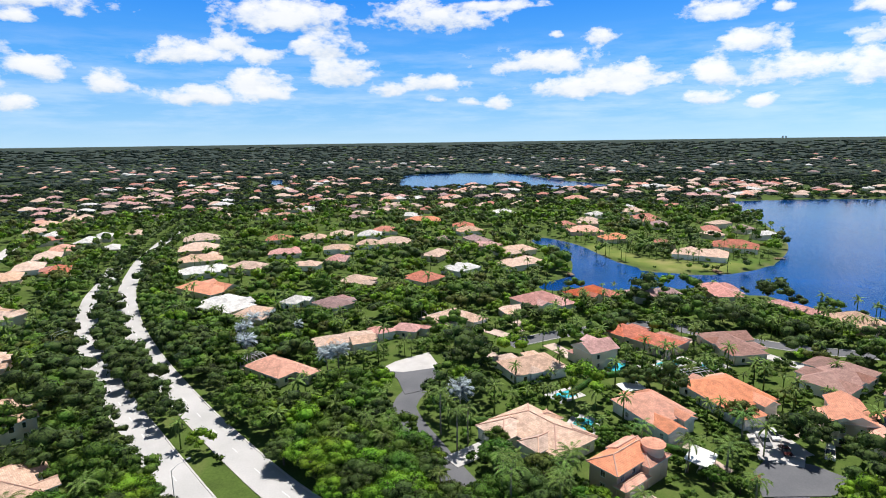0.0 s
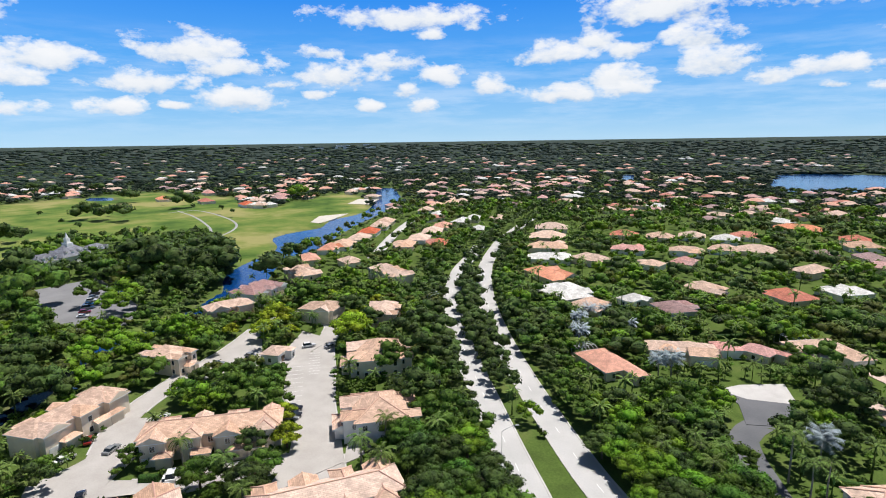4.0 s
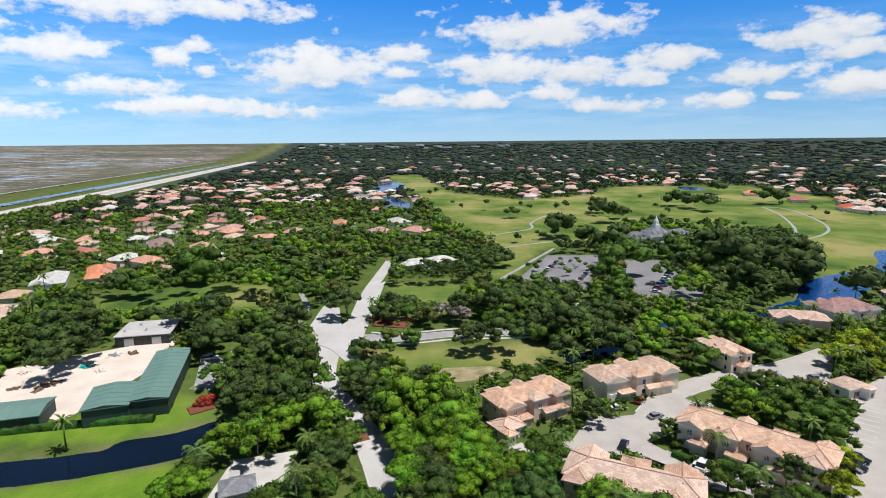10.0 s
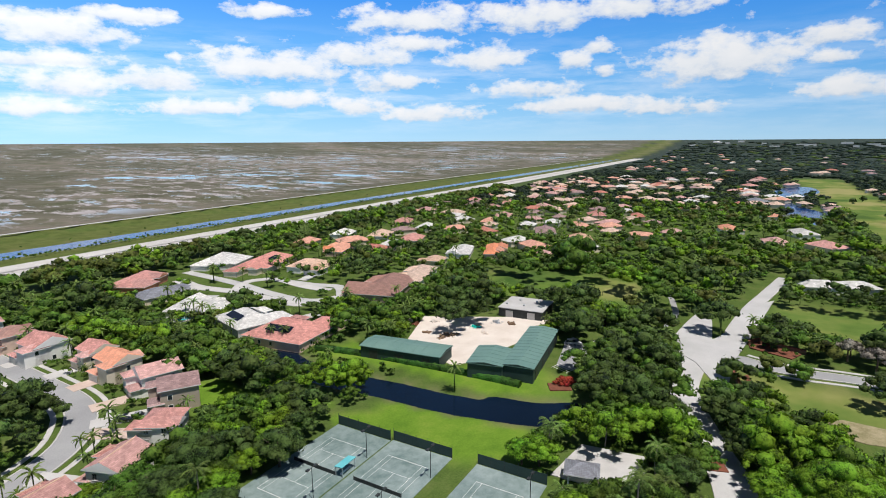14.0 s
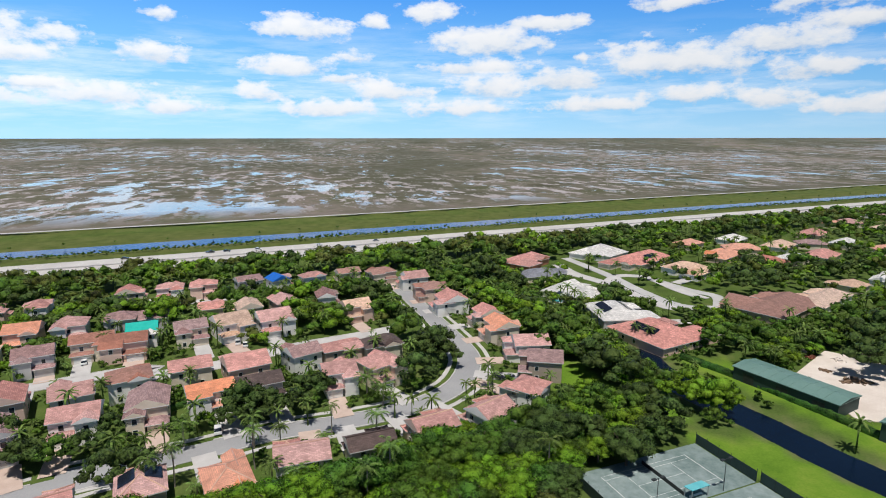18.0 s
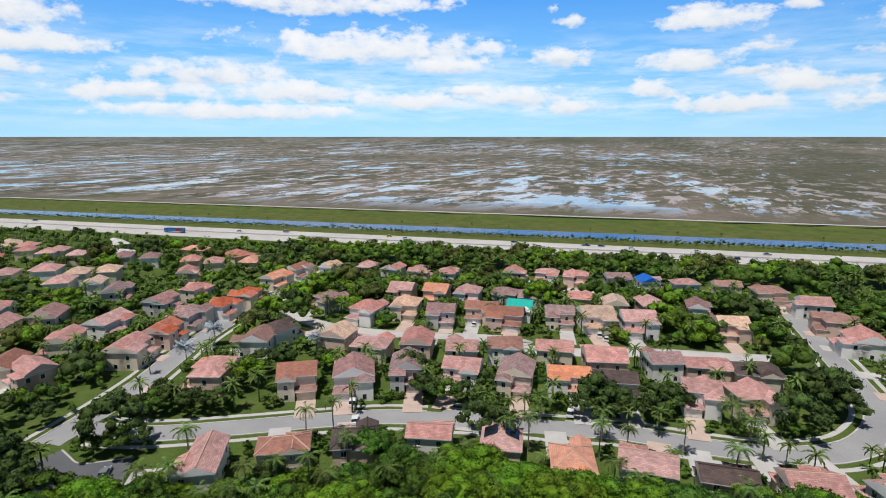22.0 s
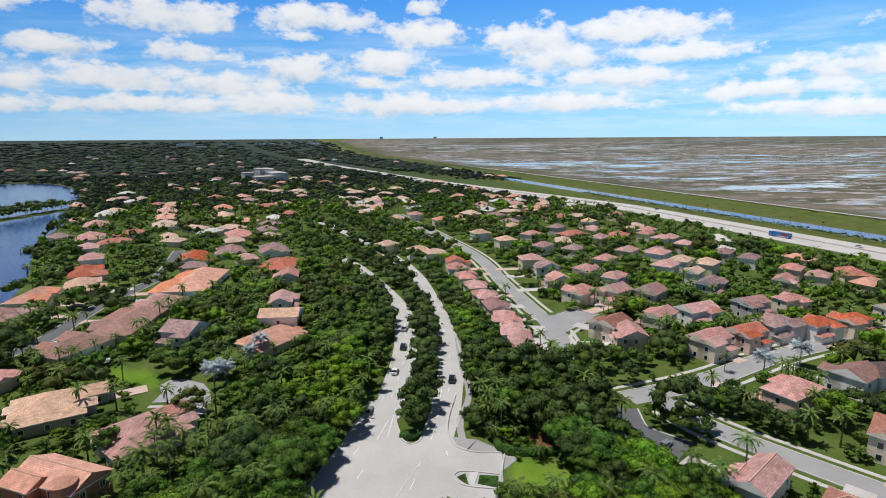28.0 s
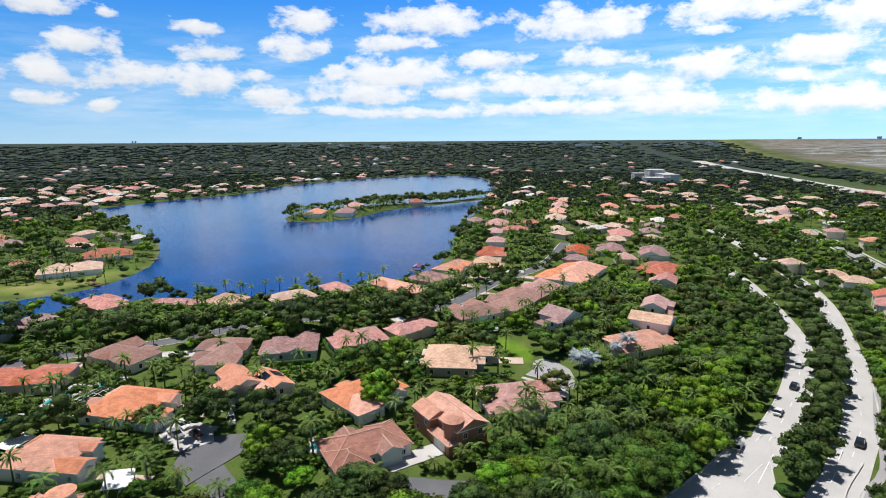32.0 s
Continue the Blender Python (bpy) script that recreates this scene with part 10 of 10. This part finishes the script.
# distant houses, far too many to count
V, F, S, UVs = [], [], [], []
rk = ["t", "o", "s", "w", "t", "g", "r", "t"]
for x, y, z, r in roofs:
    w, d = frng.uniform(15, 24), frng.uniform(11, 15)
    rot = frng.choice((20, 110, 65, 155)) + frng.uniform(-8, 8)
    v, f, uv, sl, lines, h = hip_roof(0, 0, w, d, 3.3)
    bv, bf = box(-w / 2 + 0.6, -d / 2 + 0.6, -0.5, w / 2 - 0.6, d / 2 - 0.6, 3.2)
    m = pose(x, y, z + (0.5 if r < 1200 else 2.5), 0, 0, rot)
    k = frng.randrange(len(rk))
    o = len(V)
    V += [tuple(m @ Vector(p)) for p in v + bv]
    F += [tuple(i + o for i in q) for q in f] + [tuple(i + o + len(v) for i in q) for q in bf]
    UVs += uv + [[(0, 0)] * 4 for _ in bf]
    S += [k] * len(f) + [8] * len(bf)
tagged(new("distant_houses", mesh_of("distant_houses", V, F, [ROOFS[k] for k in rk] + [WALLS["cream"]], UVs, slots=S)), "distant tiled roofs of houses scattered among trees", "houses", kind="stuff")

# pale flat-roofed sheds along the horizon
V, F = [], []
for a0, a1, many in ((40, 49, 8), (84, 114, 22), (274, 287, 12), (300, 316, 10)):
    for _ in range(many):
        az, r = radians(frng.uniform(a0, a1)), frng.uniform(3250, 3750)
        x, y = -math.sin(az) * r, math.cos(az) * r
        if not free(x, y):
            continue
        z = (EYE - 2) * max(0, (r - 2300) / 1650) ** 1.6
        w, d, h = frng.uniform(18, 90), frng.uniform(15, 40), frng.uniform(7, 11)
        v, f = box(-d / 2, -w / 2, -3, d / 2, w / 2, h)
        m = pose(x, y, z, 0, 0, math.degrees(az) + 90)
        o = len(V)
        V += [tuple(m @ Vector(p)) for p in v]
        F += [tuple(i + o for i in q) for q in f]
tagged(new("distant_warehouses", mesh_of("distant_warehouses", V, F, WALLS["white"])), "pale distant warehouses along the horizon among trees", "warehouses", kind="stuff")

# ---- clouds: azimuth, elevation, half width and half height in degrees ----
CLOUDS = []
for c in ((0.6, 12.0, 5.5, 1.5), (0.7, 5.8, 3.4, 0.8), (0.7, 4.3, 1.1, 0.3), (5.2, 5.3, 1.4, 0.7), (9.5, 6.9, 3.3, 1.2), (11.0, 9.0, 3.2, 1.1), (14.6, 11.7, 6.1, 1.4), (16.8, 4.8, 2.6, 0.8), (17.3, 8.3, 1.8, 0.7), (18.0, 5.8, 2.8, 1.0), (20.2, 9.2, 1.9, 0.7), (22.6, 4.5, 3.4, 0.9), (23.9, 8.1, 3.5, 1.1), (30.2, 5.4, 2.1, 1.0), (35.4, 6.4, 2.8, 0.9), (35.6, 10.2, 1.3, 0.4), (36.8, 3.6, 1.3, 0.7), (38.2, 11.7, 8.4, 1.1), (38.4, 5.0, 1.3, 0.7), (40.1, 7.6, 3.2, 0.8), (41.9, 3.5, 1.6, 0.5), (44.9, 6.5, 4.1, 1.2),):
    CLOUDS.append(c)
for c in ((46.9, 8.5, 1.9, 0.5), (47.1, 4.7, 1.4, 0.4), (50.5, 5.6, 1.7, 0.5), (54.4, 4.3, 3.7, 1.1), (54.9, 7.1, 3.9, 0.8), (58.2, 10.1, 1.4, 0.5), (58.2, 8.5, 5.2, 1.2), (60.0, 3.6, 1.4, 0.3), (62.2, 5.6, 4.1, 0.9), (64.5, 3.4, 2.4, 0.7), (69.2, 7.4, 3.7, 1.3), (71.9, 5.7, 2.7, 0.8), (74.6, 3.3, 4.2, 0.7), (77.4, 6.6, 4.4, 1.3), (80.2, 4.5, 2.8, 0.7), (81.2, 10.5, 9.0, 1.9), (84.6, 6.9, 6.9, 1.3), (87.0, 4.0, 3.3, 0.8), (87.9, 7.4, 4.1, 0.7), (93.0, 4.3, 3.8, 1.1), (94.4, 8.4, 2.9, 0.9), (94.5, 6.6, 2.1, 0.5),):
    CLOUDS.append(c)
for c in ((102.7, 7.2, 6.7, 2.3), (106.8, 3.2, 4.9, 0.8), (110.2, 12.0, 6.4, 1.2), (112.9, 6.5, 1.1, 0.5), (113.4, 8.6, 1.4, 0.6), (114.5, 3.5, 6.7, 0.8), (115.6, 7.6, 1.7, 0.8), (118.9, 11.7, 7.1, 1.5), (120.1, 4.9, 4.8, 0.9), (124.0, 7.9, 4.4, 1.3), (129.1, 2.8, 5.5, 0.8), (130.8, 11.5, 7.3, 1.3), (131.0, 9.3, 4.0, 0.8), (133.2, 5.9, 3.7, 0.9), (136.7, 8.3, 5.0, 1.2), (137.0, 3.5, 3.8, 0.8), (143.3, 3.9, 4.7, 0.9), (144.8, 7.2, 7.4, 1.9), (145.3, 11.8, 3.7, 0.5), (147.3, 6.8, 4.3, 0.9), (151.4, 3.2, 4.7, 0.7), (153.1, 7.5, 0.6, 0.4),):
    CLOUDS.append(c)
for c in ((154.4, 5.8, 3.4, 1.0), (156.7, 10.7, 3.7, 0.7), (162.0, 5.0, 4.2, 1.2), (162.2, 9.3, 6.0, 1.4), (163.6, 6.8, 5.3, 0.6), (164.0, 2.9, 6.7, 0.8), (168.1, 11.7, 2.9, 1.0), (171.8, 4.6, 3.6, 1.1), (173.2, 10.9, 1.0, 0.6), (175.1, 7.6, 2.1, 0.5), (176.2, 5.7, 2.5, 0.4), (177.4, 3.0, 5.6, 0.8), (180.6, 10.1, 4.9, 1.1), (181.2, 6.8, 4.1, 0.9), (184.1, 4.3, 2.2, 0.9), (191.7, 2.9, 3.9, 0.7), (192.2, 10.7, 1.5, 0.5), (192.9, 7.5, 2.5, 1.0), (193.7, 11.9, 0.6, 0.4), (196.7, 3.8, 5.1, 0.9), (201.9, 4.5, 3.2, 0.4), (204.2, 6.9, 3.8, 0.8),):
    CLOUDS.append(c)
for c in ((207.4, 3.5, 6.9, 0.8), (211.3, 8.5, 11.5, 1.7), (217.4, 12.3, 12.6, 1.1), (218.6, 4.3, 5.6, 1.1), (224.2, 2.4, 10.8, 0.8), (226.8, 5.8, 6.9, 1.2), (232.0, 4.1, 6.3, 0.9), (239.0, 7.5, 5.2, 1.0), (243.5, 9.8, 6.7, 1.4), (244.8, 5.6, 6.4, 1.0), (249.9, 3.4, 8.0, 0.9), (250.1, 7.6, 5.3, 1.3), (253.3, 9.2, 5.4, 1.8), (258.2, 5.7, 6.1, 1.1), (263.2, 9.9, 5.5, 1.3), (263.5, 12.3, 1.6, 0.7), (265.5, 3.3, 8.4, 1.1), (267.7, 7.3, 4.9, 1.3), (269.4, 5.5, 1.7, 0.5), (274.0, 11.2, 6.5, 1.2), (275.1, 9.4, 1.8, 0.5), (276.3, 6.6, 5.2, 1.5),):
    CLOUDS.append(c)
for c in ((278.6, 3.5, 6.5, 1.0), (283.1, 5.1, 6.4, 1.3), (285.8, 7.8, 4.4, 1.0), (286.5, 10.8, 7.2, 1.7), (288.3, 3.2, 9.4, 0.8), (291.1, 5.4, 5.4, 1.1), (295.5, 7.8, 5.0, 0.8), (299.4, 4.7, 2.8, 0.7), (301.6, 11.4, 5.7, 1.6), (302.2, 2.8, 7.0, 0.5), (304.9, 9.4, 3.6, 0.8), (305.5, 6.5, 6.9, 1.6), (308.3, 4.7, 5.5, 1.1), (312.8, 3.0, 4.0, 0.5), (313.2, 11.2, 3.1, 1.1), (314.6, 8.7, 2.9, 1.1), (316.9, 4.3, 3.4, 0.9), (318.4, 6.1, 1.5, 0.6), (321.9, 8.1, 3.1, 0.8), (322.8, 5.7, 3.3, 1.5), (322.9, 10.2, 2.3, 0.6), (328.9, 5.9, 3.9, 1.4),):
    CLOUDS.append(c)
for c in ((330.0, 10.7, 0.8, 0.4), (330.8, 3.3, 1.3, 0.5), (331.7, 8.3, 2.4, 1.0), (334.6, 5.9, 1.8, 1.4), (335.0, 11.1, 3.4, 0.9), (335.3, 3.7, 2.2, 0.7), (342.8, 5.9, 4.3, 1.4), (344.7, 9.5, 1.5, 0.6), (344.8, 5.2, 6.5, 1.0), (348.9, 9.9, 0.5, 0.3), (350.2, 7.5, 5.4, 1.2), (354.5, 3.7, 1.1, 0.5), (355.7, 12.7, 4.9, 0.5), (357.1, 3.9, 1.1, 0.4),):
    CLOUDS.append(c)
# a thin dome band behind everything: blue sky paling to the horizon, white where a cloud stands
DOME = 4900.0
naz, nel = 720, 54
AZ, EL = np.meshgrid(np.arange(naz) * 360.0 / naz, np.linspace(-1.2, 16.5, nel))
dens = np.full(AZ.shape, -1.0)
low = np.zeros(AZ.shape)
for az0, el0, hw_, hh_ in CLOUDS:
    dx = ((AZ - az0 + 180) % 360 - 180) / (hw_ * 1.1 + 0.15)
    dy = (EL - el0 + 0.15 * hh_) / (hh_ * 1.1 + 0.15)
    dy = np.where(dy < 0, dy * 1.35, dy)
    v = 1 - np.sqrt(dx * dx + dy * dy)
    low = np.where(v > dens, np.clip(0.5 - dy * 0.5, 0, 1), low)
    dens = np.maximum(dens, v)
extra = np.clip((EL - 17) / 6, 0, 1)                       # above, the same broken cloud goes on
dens = np.where(extra > 0, np.maximum(dens, extra * 0.12 - 0.05), dens)
azr, elr = np.radians(AZ), np.radians(EL)
P = np.stack([-np.sin(azr) * np.cos(elr) * DOME, np.cos(azr) * np.cos(elr) * DOME, np.sin(elr) * DOME + EYE], -1).reshape(-1, 3)
I = np.arange(naz * nel).reshape(nel, naz)
qd = np.stack([I[:-1], np.roll(I, -1, 1)[:-1], np.roll(I, -1, 1)[1:], I[1:]], -1).reshape(-1, 4)
CLOUD, n, l, b = node_mat("cloud_layer")
cm = mesh_of("sky_backdrop", P.tolist(), qd.tolist(), CLOUD, smooth=True)
for nm, arr in (("cloudiness", dens), ("underside", low), ("elevation", np.clip(EL / 26, 0, 1)), ("paleness", np.clip(0.5 + 0.5 * np.cos(np.radians(AZ - 210)), 0, 1) ** 1.5)):
    at = cm.attributes.new(nm, "FLOAT", "POINT")
    at.data.foreach_set("value", arr.ravel().astype(np.float32))
pos = n.new("ShaderNodeNewGeometry").outputs["Position"]
mp = n.new("ShaderNodeMapping")
mp.inputs["Scale"].default_value = (1 / 4900, 1 / 4900, 1.9 / 4900)
l.new(pos, mp.inputs["Vector"])
puff = noise_tex(n, l, mp.outputs[0], 24, 10, 0.6)
wisp = noise_tex(n, l, mp.outputs[0], 8, 6, 0.55)
dn = n.new("ShaderNodeAttribute")
dn.attribute_name = "cloudiness"
un = n.new("ShaderNodeAttribute")
un.attribute_name = "underside"
tot = maths(n, l, "ADD", maths(n, l, "MULTIPLY_ADD", dn.outputs["Fac"], 1.15, 0.0), maths(n, l, "ADD", maths(n, l, "MULTIPLY_ADD", puff, 3.0, -1.5), maths(n, l, "MULTIPLY_ADD", wisp, 0.9, -0.45)))
alpha = ramp(n, l, tot, [(0.0, (0, 0, 0)), (0.16, (0.32, 0.32, 0.32)), (0.45, (0.82, 0.82, 0.82)), (0.85, (1, 1, 1))])
shade = maths(n, l, "MULTIPLY", un.outputs["Fac"], maths(n, l, "MULTIPLY_ADD", puff, -1.6, 1.7))
white = ramp(n, l, shade, [(0.2, (0.87, 0.885, 0.915)), (0.55, (0.77, 0.81, 0.865)), (0.95, (0.56, 0.63, 0.73))])
em = n.new("ShaderNodeEmission")
el = n.new("ShaderNodeAttribute")
el.attribute_name = "elevation"
blue = ramp(n, l, el.outputs["Fac"], [(0.0, (0.44, 0.67, 0.86)), (0.10, (0.27, 0.55, 0.87)), (0.28, (0.11, 0.40, 0.87)), (0.55, (0.022, 0.24, 0.83)), (1.0, (0.012, 0.16, 0.70))])
sn = n.new("ShaderNodeAttribute")
sn.attribute_name = "paleness"
blue = mix(n, l, maths(n, l, "MULTIPLY", maths(n, l, "MULTIPLY", sn.outputs["Fac"], 0.5), ramp(n, l, el.outputs["Fac"], [(0.05, (1, 1, 1)), (0.5, (0.3, 0.3, 0.3))])), blue, (0.42, 0.84, 1.15))
mv = n.new("ShaderNodeMapping")
mv.inputs["Scale"].default_value = (1 / 4900, 1 / 4900, 7.0 / 4900)
l.new(pos, mv.inputs["Vector"])
thin = ramp(n, l, noise_tex(n, l, mv.outputs[0], 7, 9, 0.62), [(0.42, (0, 0, 0)), (0.66, (0.8, 0.8, 0.8))])
band = ramp(n, l, el.outputs["Fac"], [(0.02, (0.15, 0.15, 0.15)), (0.12, (1, 1, 1)), (0.25, (0.8, 0.8, 0.8)), (0.42, (0, 0, 0))])
veil = maths(n, l, "MULTIPLY", maths(n, l, "MULTIPLY", thin, band), maths(n, l, "MULTIPLY_ADD", sn.outputs["Fac"], 0.5, 0.35))
blue = mix(n, l, veil, blue, (0.86, 0.93, 1.0))
l.new(mix(n, l, alpha, blue, white), em.inputs["Color"])
l.new(maths(n, l, "MULTIPLY_ADD", sn.outputs["Fac"], 0.42, 0.96), em.inputs["Strength"])
l.new(em.outputs[0], n["Material Output"].inputs["Surface"])
tagged(new("backdrop", cm), "broken white cumulus clouds in a blue sky", "clouds", kind="structure")
